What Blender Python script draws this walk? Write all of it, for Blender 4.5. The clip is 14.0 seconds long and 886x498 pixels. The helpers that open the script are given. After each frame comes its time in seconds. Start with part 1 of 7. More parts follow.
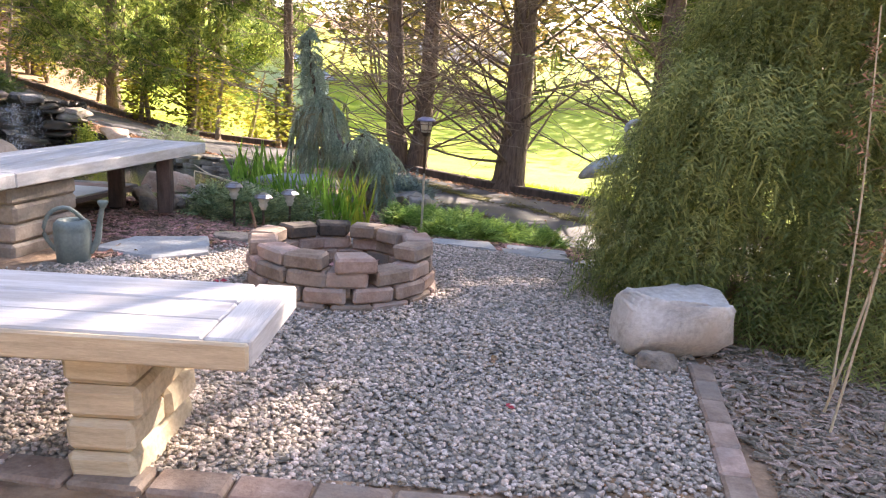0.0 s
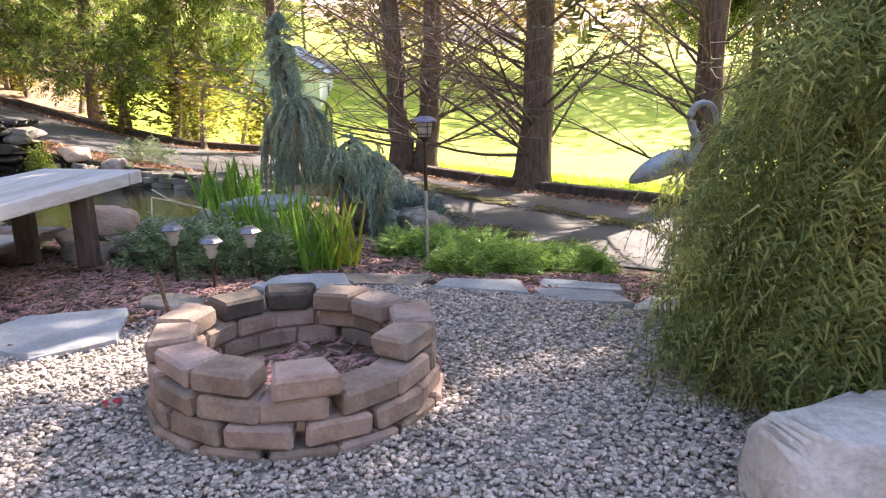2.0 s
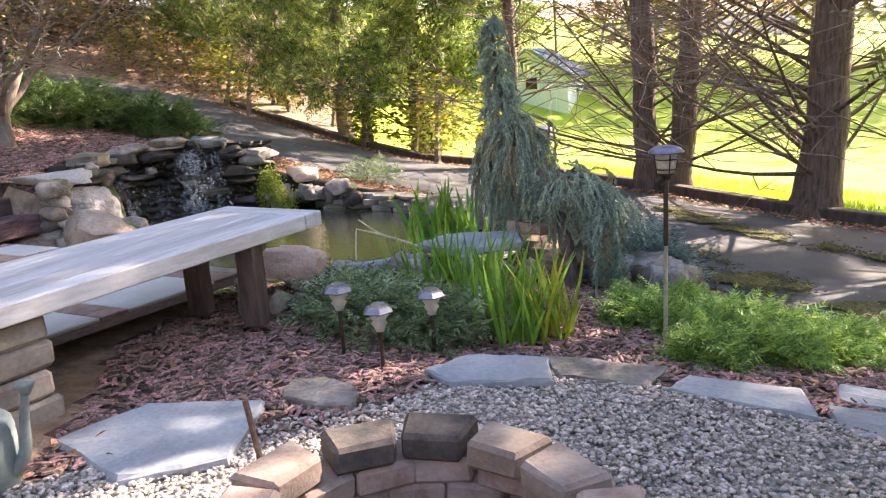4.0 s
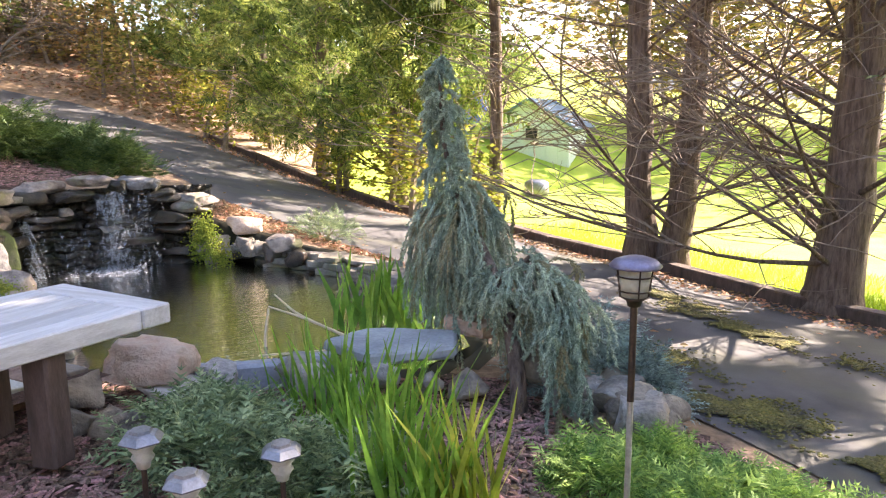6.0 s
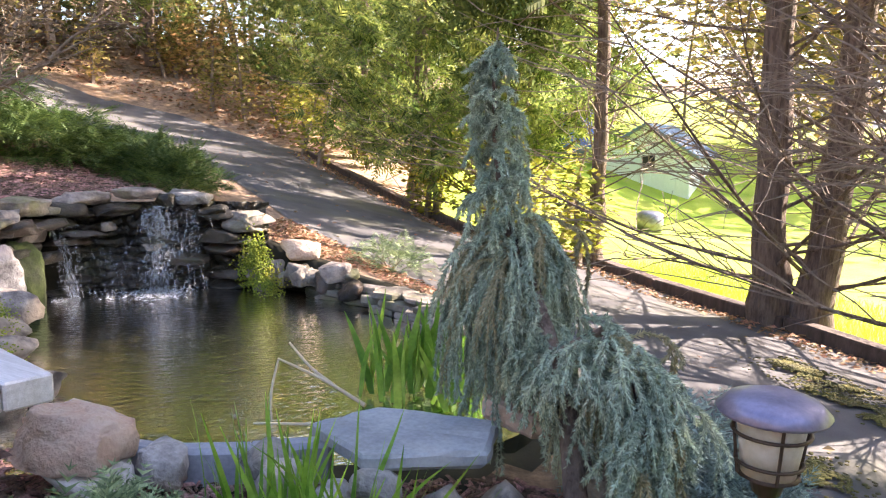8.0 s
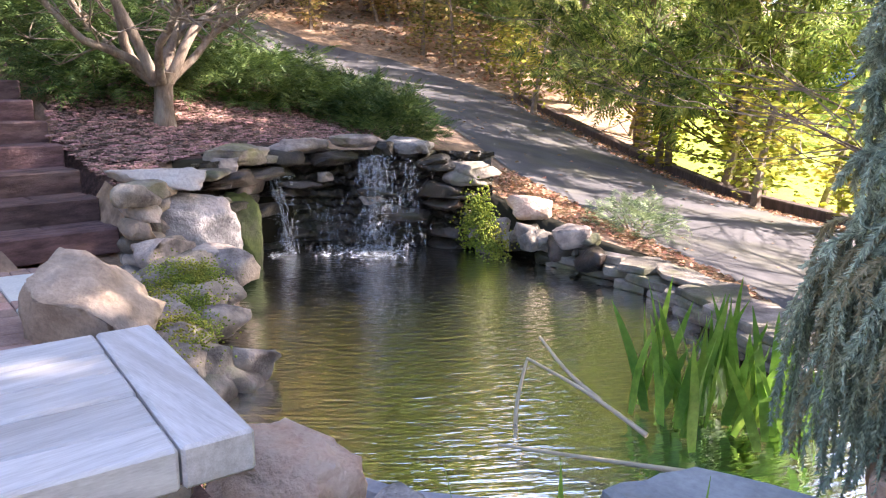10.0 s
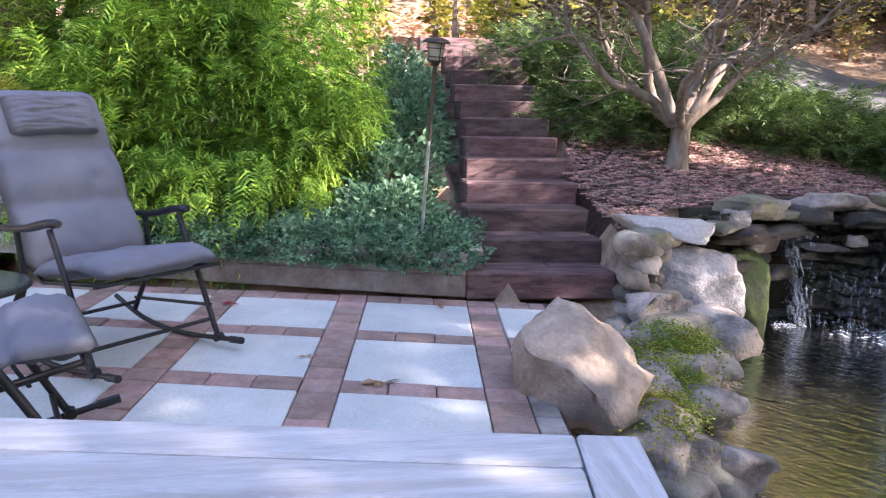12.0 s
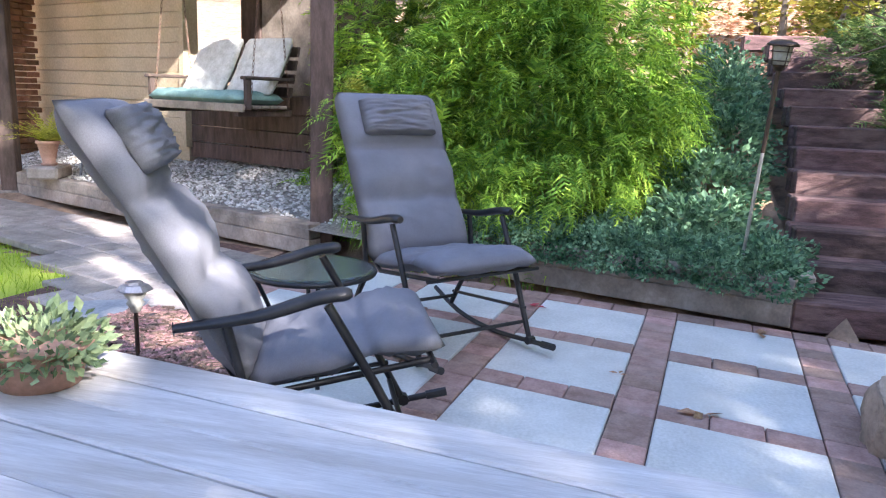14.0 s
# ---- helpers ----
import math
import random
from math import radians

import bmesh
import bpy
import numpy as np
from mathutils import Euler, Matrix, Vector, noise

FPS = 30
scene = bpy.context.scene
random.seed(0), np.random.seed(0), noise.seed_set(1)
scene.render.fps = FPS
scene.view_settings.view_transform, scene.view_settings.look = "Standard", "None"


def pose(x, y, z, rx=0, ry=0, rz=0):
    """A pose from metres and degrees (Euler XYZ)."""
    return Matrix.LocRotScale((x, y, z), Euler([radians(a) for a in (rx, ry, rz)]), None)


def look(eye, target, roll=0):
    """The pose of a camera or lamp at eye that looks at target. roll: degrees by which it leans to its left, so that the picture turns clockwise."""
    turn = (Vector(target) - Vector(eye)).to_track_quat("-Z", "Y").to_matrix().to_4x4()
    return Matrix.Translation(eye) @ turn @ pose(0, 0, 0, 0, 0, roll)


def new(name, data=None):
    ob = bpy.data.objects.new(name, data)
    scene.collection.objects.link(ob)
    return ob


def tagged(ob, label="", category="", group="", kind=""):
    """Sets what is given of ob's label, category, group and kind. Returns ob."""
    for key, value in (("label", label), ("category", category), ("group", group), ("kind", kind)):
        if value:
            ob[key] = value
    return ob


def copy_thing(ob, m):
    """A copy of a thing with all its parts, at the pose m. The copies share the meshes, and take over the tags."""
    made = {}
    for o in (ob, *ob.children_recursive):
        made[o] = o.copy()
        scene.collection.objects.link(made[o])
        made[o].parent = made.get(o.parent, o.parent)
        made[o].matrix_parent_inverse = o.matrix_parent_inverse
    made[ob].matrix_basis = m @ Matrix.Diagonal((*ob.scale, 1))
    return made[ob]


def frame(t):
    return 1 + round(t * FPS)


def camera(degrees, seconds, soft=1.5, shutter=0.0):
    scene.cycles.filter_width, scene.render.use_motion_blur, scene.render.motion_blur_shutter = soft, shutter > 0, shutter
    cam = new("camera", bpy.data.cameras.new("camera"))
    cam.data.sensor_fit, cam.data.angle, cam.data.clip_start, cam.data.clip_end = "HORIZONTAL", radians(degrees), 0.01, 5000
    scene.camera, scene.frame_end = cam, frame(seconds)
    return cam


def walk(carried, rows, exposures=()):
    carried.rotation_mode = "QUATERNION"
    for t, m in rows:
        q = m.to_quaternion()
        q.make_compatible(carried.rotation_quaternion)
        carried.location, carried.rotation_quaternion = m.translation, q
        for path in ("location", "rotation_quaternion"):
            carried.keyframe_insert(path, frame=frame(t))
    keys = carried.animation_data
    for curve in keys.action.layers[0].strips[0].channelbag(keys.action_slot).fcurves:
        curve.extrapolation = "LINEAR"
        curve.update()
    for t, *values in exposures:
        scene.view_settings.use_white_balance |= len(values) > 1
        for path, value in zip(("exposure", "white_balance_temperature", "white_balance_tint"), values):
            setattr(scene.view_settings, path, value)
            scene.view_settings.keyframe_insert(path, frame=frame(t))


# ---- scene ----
cam = camera(61.0, 14.0, soft=1.2)
PATH = [
    (0, (0.0, 0.596, 1.303), (-0.009, 2.544, 0.85), 3.0),
    (0.5, (0.002, 1.036, 1.291), (-0.041, 2.964, 0.759), 1.4),
    (1, (-0.021, 1.451, 1.311), (-0.07, 3.376, 0.773), -0.4),
    (1.5, (0.024, 1.878, 1.312), (-0.033, 3.805, 0.779), -0.9),
    (2, (0.057, 2.263, 1.309), (-0.013, 4.2, 0.814), -1.1),
    (2.5, (0.093, 2.612, 1.303), (-0.155, 4.537, 0.818), -2.4),
    (3, (0.095, 2.951, 1.342), (-0.535, 4.788, 0.864), -3.9),
    (3.2, (0.078, 3.068, 1.34), (-0.605, 4.887, 0.866), -4.1),
    (5.3, (0.064, 4.46, 1.402), (-0.672, 6.272, 0.982), -3.2),
    (5.5, (0.076, 4.606, 1.397), (-0.664, 6.425, 1.018), -1.7),
    (6, (0.067, 4.901, 1.396), (-0.657, 6.731, 1.039), -0.5),
    (6.5, (0.095, 5.255, 1.36), (-0.556, 7.115, 1.021), 0.1),
    (7, (0.124, 5.542, 1.354), (-0.564, 7.389, 1.018), 0.8),
    (7.5, (0.023, 5.861, 1.329), (-0.711, 7.695, 1.019), 1.5),
    (8, (-0.119, 6.151, 1.314), (-1.116, 7.86, 1.018), 1.1),
    (8.5, (-0.32, 6.391, 1.284), (-1.596, 7.904, 0.995), 0.7),
    (8.7, (-0.424, 6.461, 1.272), (-1.719, 7.951, 0.954), 0.6),
    (10.8, (-1.261, 6.871, 1.257), (-2.794, 8.049, 0.745), -1.2),
    (11, (-1.31, 6.898, 1.268), (-2.91, 7.985, 0.759), -1.7),
    (11.5, (-1.417, 6.949, 1.307), (-3.257, 7.618, 0.896), -1.3),
    (12, (-1.467, 6.909, 1.323), (-3.412, 7.182, 0.949), 1.1),
    (12.5, (-1.487, 6.848, 1.376), (-3.461, 6.829, 1.056), 2.2),
    (13, (-1.514, 6.794, 1.392), (-3.48, 6.594, 1.083), 2.9),
    (13.5, (-1.542, 6.768, 1.384), (-3.486, 6.424, 1.064), 3.2),
    (14, (-1.548, 6.699, 1.366), (-3.456, 6.251, 0.964), 2.1),
]
EXPOSURES = [(0, 2.38, 7200, 22), (3, 2.28, 6950, 22), (5.5, 2.65, 7100, 20), (6.5, 2.68, 7050, 21), (8.5, 2.68, 6850, 23), (11, 2.5, 6350, 25), (12.5, 2.5, 6050, 23), (14, 2.42, 5920, 17)]
walk(cam, [(t, look(eye, target, roll)) for t, eye, target, roll in PATH], EXPOSURES)

# ---- light ----
SUN_AZ, SUN_EL = 38.0, 33.0
sun_dir = Vector((math.sin(radians(SUN_AZ)) * math.cos(radians(SUN_EL)), math.cos(radians(SUN_AZ)) * math.cos(radians(SUN_EL)), math.sin(radians(SUN_EL))))
world = bpy.data.worlds.new("sky")
scene.world = world
world.use_nodes = True
wn = world.node_tree
sky = wn.nodes.new("ShaderNodeTexSky")
sky.sky_type, sky.sun_disc = "NISHITA", False
sky.sun_elevation, sky.sun_rotation = radians(SUN_EL), radians(SUN_AZ)
sky.air_density, sky.dust_density = 1.0, 1.5
wn.links.new(sky.outputs[0], wn.nodes["Background"].inputs[0])
wn.nodes["Background"].inputs[1].default_value = 0.13
sun_data = bpy.data.lights.new("sun", "SUN")
sun_data.energy, sun_data.angle, sun_data.color = 5.0, radians(0.6), (1.0, 0.93, 0.82)
sun = new("sun", sun_data)
sun.matrix_world = look(sun_dir * 60, (0, 0, 0))

# ---- materials ----
def material(name, low, high, size=8.0, rough=0.8, bump=0.3, fine=60.0, third=None, third_size=1.2, third_amount=0.4, metal=0.0,
             vary=0.0, islands=0.0, leaf=0.0, stretch=(1, 1, 1), spec=0.4, bump_distance=0.01):
    """Two scales of noise between two colours, patches of a third, relief, and a shift by piece."""
    m = bpy.data.materials.new(name)
    m.use_nodes = True
    t = m.node_tree
    n, k = t.nodes, t.links
    b = n["Principled BSDF"]
    geo = n.new("ShaderNodeNewGeometry")
    mp = n.new("ShaderNodeMapping")
    mp.inputs["Scale"].default_value = stretch
    k.new(geo.outputs["Position"], mp.inputs["Vector"])
    def nz(s, detail=5.0, r=0.6):
        q = n.new("ShaderNodeTexNoise")
        q.inputs["Scale"].default_value, q.inputs["Detail"].default_value, q.inputs["Roughness"].default_value = s, detail, r
        k.new(mp.outputs["Vector"], q.inputs["Vector"])
        return q
    def mix(kind, fac, a, c):
        q = n.new("ShaderNodeMix")
        q.data_type, q.blend_type = "RGBA", kind
        for i, v in ((0, fac), (6, a), (7, c)):
            if isinstance(v, bpy.types.NodeSocket):
                k.new(v, q.inputs[i])
            else:
                q.inputs[i].default_value = v if i == 0 else (*v, 1)
        return q.outputs[2]
    def ramp(v, a, c):
        q = n.new("ShaderNodeMapRange")
        q.inputs[1].default_value, q.inputs[2].default_value = a, c
        k.new(v, q.inputs[0])
        return q.outputs[0]
    coarse, grain = nz(size), nz(fine, 3.0)
    col = mix("MIX", ramp(coarse.outputs["Fac"], 0.33, 0.67), low, high)
    col = mix("OVERLAY", 0.35, col, grain.outputs["Fac"])
    if third:
        patch = nz(third_size, 4.0)
        q = n.new("ShaderNodeMath")
        q.operation = "MULTIPLY"
        q.inputs[1].default_value = third_amount
        k.new(ramp(patch.outputs["Fac"], 0.5, 0.66), q.inputs[0])
        col = mix("MIX", q.outputs[0], col, third)
    for amount, source in ((vary, "object"), (islands, "island")):
        if amount:
            if source == "object":
                r = n.new("ShaderNodeObjectInfo").outputs["Random"]
            else:
                r = geo.outputs["Random Per Island"]
            hs = n.new("ShaderNodeHueSaturation")
            k.new(col, hs.inputs["Color"])
            v = n.new("ShaderNodeMapRange")
            v.inputs[3].default_value, v.inputs[4].default_value = 1 - amount, 1 + amount
            k.new(r, v.inputs[0])
            k.new(v.outputs[0], hs.inputs["Value"])
            h = n.new("ShaderNodeMapRange")
            h.inputs[3].default_value, h.inputs[4].default_value = 0.5 + amount * 0.05, 0.5 - amount * 0.05
            k.new(r, h.inputs[0])
            k.new(h.outputs[0], hs.inputs["Hue"])
            col = hs.outputs["Color"]
    k.new(col, b.inputs["Base Color"])
    b.inputs["Roughness"].default_value, b.inputs["Metallic"].default_value = rough, metal
    b.inputs["Specular IOR Level"].default_value = spec
    if bump:
        s = n.new("ShaderNodeMath")
        s.operation = "MULTIPLY_ADD"
        s.inputs[1].default_value = 0.4
        k.new(grain.outputs["Fac"], s.inputs[0])
        k.new(coarse.outputs["Fac"], s.inputs[2])
        bp = n.new("ShaderNodeBump")
        bp.inputs["Strength"].default_value, bp.inputs["Distance"].default_value = bump, bump_distance
        k.new(s.outputs[0], bp.inputs["Height"])
        k.new(bp.outputs[0], b.inputs["Normal"])
    if leaf:
        tr = n.new("ShaderNodeBsdfTranslucent")
        k.new(col, tr.inputs["Color"])
        ms = n.new("ShaderNodeMixShader")
        ms.inputs[0].default_value = leaf
        k.new(b.outputs[0], ms.inputs[1])
        k.new(tr.outputs[0], ms.inputs[2])
        k.new(ms.outputs[0], n["Material Output"].inputs["Surface"])
    return m


M = {}
M["soil"] = material("leaf_litter_soil", (0.15, 0.10, 0.065), (0.40, 0.27, 0.18), 7, 0.95, 0.6, 45, (0.42, 0.26, 0.14), 1.5, 0.6, bump_distance=0.03)
M["gravel_bed"] = material("gravel_bed", (0.16, 0.14, 0.12), (0.36, 0.33, 0.29), 40, 0.9, 0.8, 90, bump_distance=0.02)
M["mulch_bed"] = material("mulch_bed", (0.06, 0.035, 0.028), (0.16, 0.09, 0.07), 30, 0.95, 0.8, 80, bump_distance=0.02)
M["lawn"] = material("lawn", (0.24, 0.36, 0.025), (0.38, 0.47, 0.045), 1.5, 0.9, 0.6, 70, (0.46, 0.46, 0.08), 0.5, 0.5, bump_distance=0.03)
M["asphalt"] = material("asphalt", (0.066, 0.063, 0.066), (0.125, 0.12, 0.122), 2.0, 0.9, 0.5, 140, (0.12, 0.115, 0.07), 0.9, 0.5, bump_distance=0.006)
M["pebble"] = material("pebble", (0.29, 0.245, 0.205), (0.58, 0.50, 0.43), 30, 0.7, 0.1, 90, islands=0.5)
M["white_pebble"] = material("white_pebble", (0.42, 0.40, 0.36), (0.62, 0.6, 0.56), 30, 0.7, 0.1, 90, islands=0.35)
M["chip"] = material("bark_chip", (0.15, 0.085, 0.07), (0.40, 0.25, 0.20), 60, 0.9, 0.2, 120, islands=0.65, stretch=(1, 1, 1))
M["straw_chip"] = material("straw_mulch", (0.17, 0.13, 0.10), (0.38, 0.31, 0.25), 60, 0.9, 0.2, 120, islands=0.6)
M["dead_leaf"] = material("dead_leaf", (0.24, 0.13, 0.07), (0.48, 0.30, 0.17), 50, 0.8, 0.0, 120, islands=0.6, leaf=0.2)
M["rock"] = material("fieldstone", (0.12, 0.10, 0.085), (0.40, 0.34, 0.28), 6, 0.88, 0.9, 45, (0.46, 0.37, 0.26), 3.0, 0.6, vary=0.35, bump_distance=0.03)
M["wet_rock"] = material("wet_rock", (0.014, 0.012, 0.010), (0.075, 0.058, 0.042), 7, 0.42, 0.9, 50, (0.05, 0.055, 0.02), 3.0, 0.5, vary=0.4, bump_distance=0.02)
M["pale_rock"] = material("pale_boulder", (0.42, 0.38, 0.34), (0.66, 0.62, 0.58), 5, 0.8, 0.6, 40, (0.40, 0.28, 0.18), 2.5, 0.5, bump_distance=0.02)
M["brown_rock"] = material("tan_boulder", (0.22, 0.16, 0.115), (0.52, 0.40, 0.30), 4, 0.85, 0.9, 40, (0.15, 0.145, 0.145), 1.8, 0.85, bump_distance=0.03)
M["grey_rock"] = material("grey_fieldstone", (0.17, 0.16, 0.15), (0.44, 0.41, 0.38), 5, 0.88, 0.9, 40, (0.36, 0.27, 0.19), 2.5, 0.6, vary=0.35, bump_distance=0.03)
M["pink_rock"] = material("pink_sandstone", (0.44, 0.28, 0.20), (0.66, 0.48, 0.37), 6, 0.85, 0.9, 50, (0.36, 0.31, 0.26), 3.0, 0.5, bump_distance=0.03)
M["bluestone"] = material("bluestone", (0.24, 0.255, 0.27), (0.40, 0.415, 0.42), 3, 0.75, 0.35, 45, (0.42, 0.38, 0.32), 2.0, 0.4, vary=0.12)
M["ledge"] = material("ledge_stone", (0.11, 0.095, 0.08), (0.34, 0.29, 0.24), 6, 0.88, 0.8, 50, (0.15, 0.17, 0.045), 2.5, 0.55, vary=0.35, bump_distance=0.02)
M["moss"] = material("moss", (0.12, 0.17, 0.02), (0.30, 0.36, 0.04), 14, 0.95, 0.9, 120, (0.40, 0.31, 0.05), 4, 0.6, islands=0.3, bump_distance=0.02)
M["drive_moss"] = material("drive_moss", (0.065, 0.065, 0.02), (0.16, 0.145, 0.035), 6, 0.95, 0.6, 120, (0.08, 0.07, 0.05), 4, 0.6, islands=0.4)
M["block"] = material("retaining_block", (0.25, 0.17, 0.135), (0.44, 0.33, 0.27), 9, 0.9, 0.6, 70, (0.27, 0.25, 0.23), 4, 0.55, vary=0.28, bump_distance=0.012)
M["char"] = material("sooty_block", (0.05, 0.045, 0.042), (0.15, 0.12, 0.10), 9, 0.95, 0.6, 70, vary=0.2)
M["brick"] = material("clay_paver", (0.27, 0.165, 0.135), (0.42, 0.28, 0.235), 12, 0.85, 0.4, 90, (0.30, 0.24, 0.21), 4, 0.35, vary=0.25)
M["slab"] = material("pale_patio_slab", (0.50, 0.51, 0.48), (0.64, 0.64, 0.60), 3, 0.7, 0.2, 70, (0.48, 0.47, 0.42), 2.0, 0.4, vary=0.05)
M["old_paver"] = material("weathered_paver", (0.22, 0.19, 0.17), (0.38, 0.34, 0.30), 6, 0.9, 0.5, 60, vary=0.22)
M["plank"] = material("weathered_plank", (0.46, 0.42, 0.385), (0.66, 0.62, 0.58), 5, 0.75, 0.5, 60, (0.36, 0.31, 0.26), 2.5, 0.5, vary=0.1, stretch=(1, 1, 1), bump_distance=0.004)
M["plank_x"] = material("weathered_plank_lengthwise", (0.45, 0.43, 0.42), (0.62, 0.60, 0.60), 3.5, 0.65, 0.5, 30, (0.38, 0.34, 0.30), 1.6, 0.45, vary=0.14, stretch=(0.7, 9, 9), bump_distance=0.004)
M["plank_y"] = material("weathered_plank_crosswise", (0.49, 0.47, 0.46), (0.66, 0.64, 0.63), 3.5, 0.65, 0.5, 30, (0.38, 0.34, 0.30), 1.6, 0.45, vary=0.14, stretch=(9, 0.7, 9), bump_distance=0.004)
M["timber"] = material("grey_timber", (0.19, 0.155, 0.125), (0.38, 0.32, 0.265), 5, 0.85, 0.6, 50, (0.12, 0.10, 0.085), 3.0, 0.5, vary=0.2, bump_distance=0.006)
M["new_timber"] = material("pale_sawn_timber", (0.46, 0.37, 0.25), (0.64, 0.54, 0.38), 4, 0.75, 0.4, 40, vary=0.08, stretch=(1, 12, 12), bump_distance=0.003)
M["stair"] = material("red_brown_tie", (0.06, 0.034, 0.032), (0.17, 0.10, 0.092), 5, 0.85, 0.8, 50, (0.20, 0.14, 0.12), 2.5, 0.5, vary=0.2, stretch=(4, 1, 4), bump_distance=0.012)
M["dark_wood"] = material("dark_stained_wood", (0.055, 0.036, 0.028), (0.13, 0.09, 0.075), 4, 0.8, 0.4, 40, vary=0.15, stretch=(4, 4, 1))
M["bark"] = material("cedar_bark", (0.09, 0.062, 0.048), (0.23, 0.17, 0.135), 10, 0.95, 0.9, 50, stretch=(3, 3, 0.5), bump_distance=0.03)
M["maple_bark"] = material("maple_bark", (0.13, 0.095, 0.07), (0.30, 0.23, 0.17), 9, 0.9, 0.8, 50, (0.32, 0.31, 0.27), 5.0, 0.5, stretch=(2, 2, 0.7), bump_distance=0.015)
M["twig"] = material("bare_twig", (0.15, 0.11, 0.085), (0.30, 0.24, 0.19), 10, 0.9, 0.2, 50)
M["cedar"] = material("cedar_foliage", (0.05, 0.085, 0.022), (0.15, 0.19, 0.05), 1.5, 0.7, 0, 30, islands=0.55, leaf=0.5, spec=0.25)
M["evergreen"] = material("evergreen_spray", (0.075, 0.13, 0.03), (0.26, 0.32, 0.085), 1.5, 0.65, 0, 30, (0.32, 0.28, 0.10), 0.7, 0.3, islands=0.6, leaf=0.5, spec=0.3)
M["bright_leaf"] = material("sunlit_shrub_leaf", (0.16, 0.20, 0.035), (0.46, 0.44, 0.08), 1.2, 0.7, 0, 30, (0.50, 0.30, 0.09), 0.8, 0.5, islands=0.5, leaf=0.55, spec=0.2)
M["wood_leaf"] = material("woodland_leaf", (0.18, 0.18, 0.05), (0.54, 0.44, 0.16), 1.2, 0.7, 0, 30, (0.54, 0.34, 0.15), 0.6, 0.6, islands=0.6, leaf=0.6, spec=0.2)
M["weeper"] = material("threadleaf_foliage", (0.15, 0.19, 0.06), (0.40, 0.43, 0.16), 2.0, 0.7, 0, 30, islands=0.45, leaf=0.4, spec=0.2)
M["cypress"] = material("golden_cypress_foliage", (0.12, 0.26, 0.025), (0.38, 0.58, 0.08), 2.5, 0.6, 0, 30, islands=0.55, leaf=0.3, spec=0.3)
M["cypress_tip"] = material("yellow_cypress_tip", (0.34, 0.38, 0.05), (0.52, 0.52, 0.10), 2.5, 0.65, 0, 30, islands=0.3, leaf=0.35, spec=0.25)
M["spruce"] = material("blue_spruce_needle", (0.27, 0.37, 0.29), (0.56, 0.64, 0.50), 3.0, 0.6, 0, 40, (0.46, 0.45, 0.26), 2.0, 0.55, islands=0.5, leaf=0.3, spec=0.3)
M["dry_spruce"] = material("straw_spruce_needle", (0.25, 0.24, 0.14), (0.46, 0.42, 0.26), 3.0, 0.7, 0, 40, islands=0.4, leaf=0.2, spec=0.2)
M["maple_leaf"] = material("withered_maple_leaf", (0.07, 0.055, 0.04), (0.20, 0.15, 0.09), 4.0, 0.7, 0, 40, islands=0.5, leaf=0.35, spec=0.2)
M["mossy_rock"] = material("green_mossy_rock", (0.045, 0.06, 0.018), (0.14, 0.17, 0.05), 5, 0.9, 0.8, 60, (0.07, 0.065, 0.05), 3.0, 0.6, bump_distance=0.02)
M["juniper"] = material("green_juniper", (0.13, 0.26, 0.06), (0.38, 0.54, 0.15), 4.0, 0.65, 0, 40, islands=0.5, leaf=0.3, spec=0.3)
M["blue_juniper"] = material("blue_juniper", (0.13, 0.20, 0.18), (0.36, 0.46, 0.43), 4.0, 0.65, 0, 40, islands=0.5, leaf=0.2, spec=0.3)
M["sage"] = material("sage_shrub", (0.13, 0.20, 0.09), (0.36, 0.44, 0.24), 5.0, 0.65, 0, 40, islands=0.5, leaf=0.25, spec=0.3)
M["cover"] = material("groundcover_leaf", (0.075, 0.17, 0.09), (0.25, 0.40, 0.23), 4.0, 0.7, 0, 40, islands=0.5, leaf=0.25, spec=0.15)
M["dark_shrub"] = material("dark_shrub_leaf", (0.05, 0.10, 0.03), (0.17, 0.26, 0.075), 3.0, 0.6, 0, 40, islands=0.6, leaf=0.25, spec=0.35)
M["iris"] = material("iris_blade", (0.10, 0.25, 0.025), (0.25, 0.46, 0.07), 5.0, 0.45, 0, 40, (0.36, 0.42, 0.09), 3.0, 0.35, vary=0.3, leaf=0.4, spec=0.4)
M["iris_yellow"] = material("yellowing_iris_blade", (0.22, 0.33, 0.03), (0.46, 0.50, 0.08), 5.0, 0.45, 0, 40, (0.46, 0.36, 0.12), 3.0, 0.4, vary=0.3, leaf=0.4, spec=0.4)
M["grass"] = material("lawn_blade", (0.24, 0.38, 0.025), (0.42, 0.52, 0.05), 1.0, 0.7, 0, 40, islands=0.3, leaf=0.5, spec=0.2)
M["cushion"] = material("grey_canvas", (0.15, 0.15, 0.175), (0.21, 0.21, 0.235), 3, 0.85, 0.35, 300, vary=0.04, bump_distance=0.003)
M["black_metal"] = material("black_painted_steel", (0.012, 0.012, 0.014), (0.024, 0.024, 0.027), 20, 0.4, 0.05, 120)
M["bronze"] = material("bronze_metal", (0.05, 0.035, 0.028), (0.09, 0.065, 0.05), 20, 0.45, 0.05, 100, metal=0.6)
M["cap_metal"] = material("grey_lamp_cap", (0.20, 0.20, 0.22), (0.30, 0.30, 0.33), 15, 0.35, 0.05, 100, metal=0.5)
M["cap_blue"] = material("violet_grey_lamp_cap", (0.16, 0.155, 0.24), (0.24, 0.23, 0.34), 15, 0.35, 0.05, 100, metal=0.4)
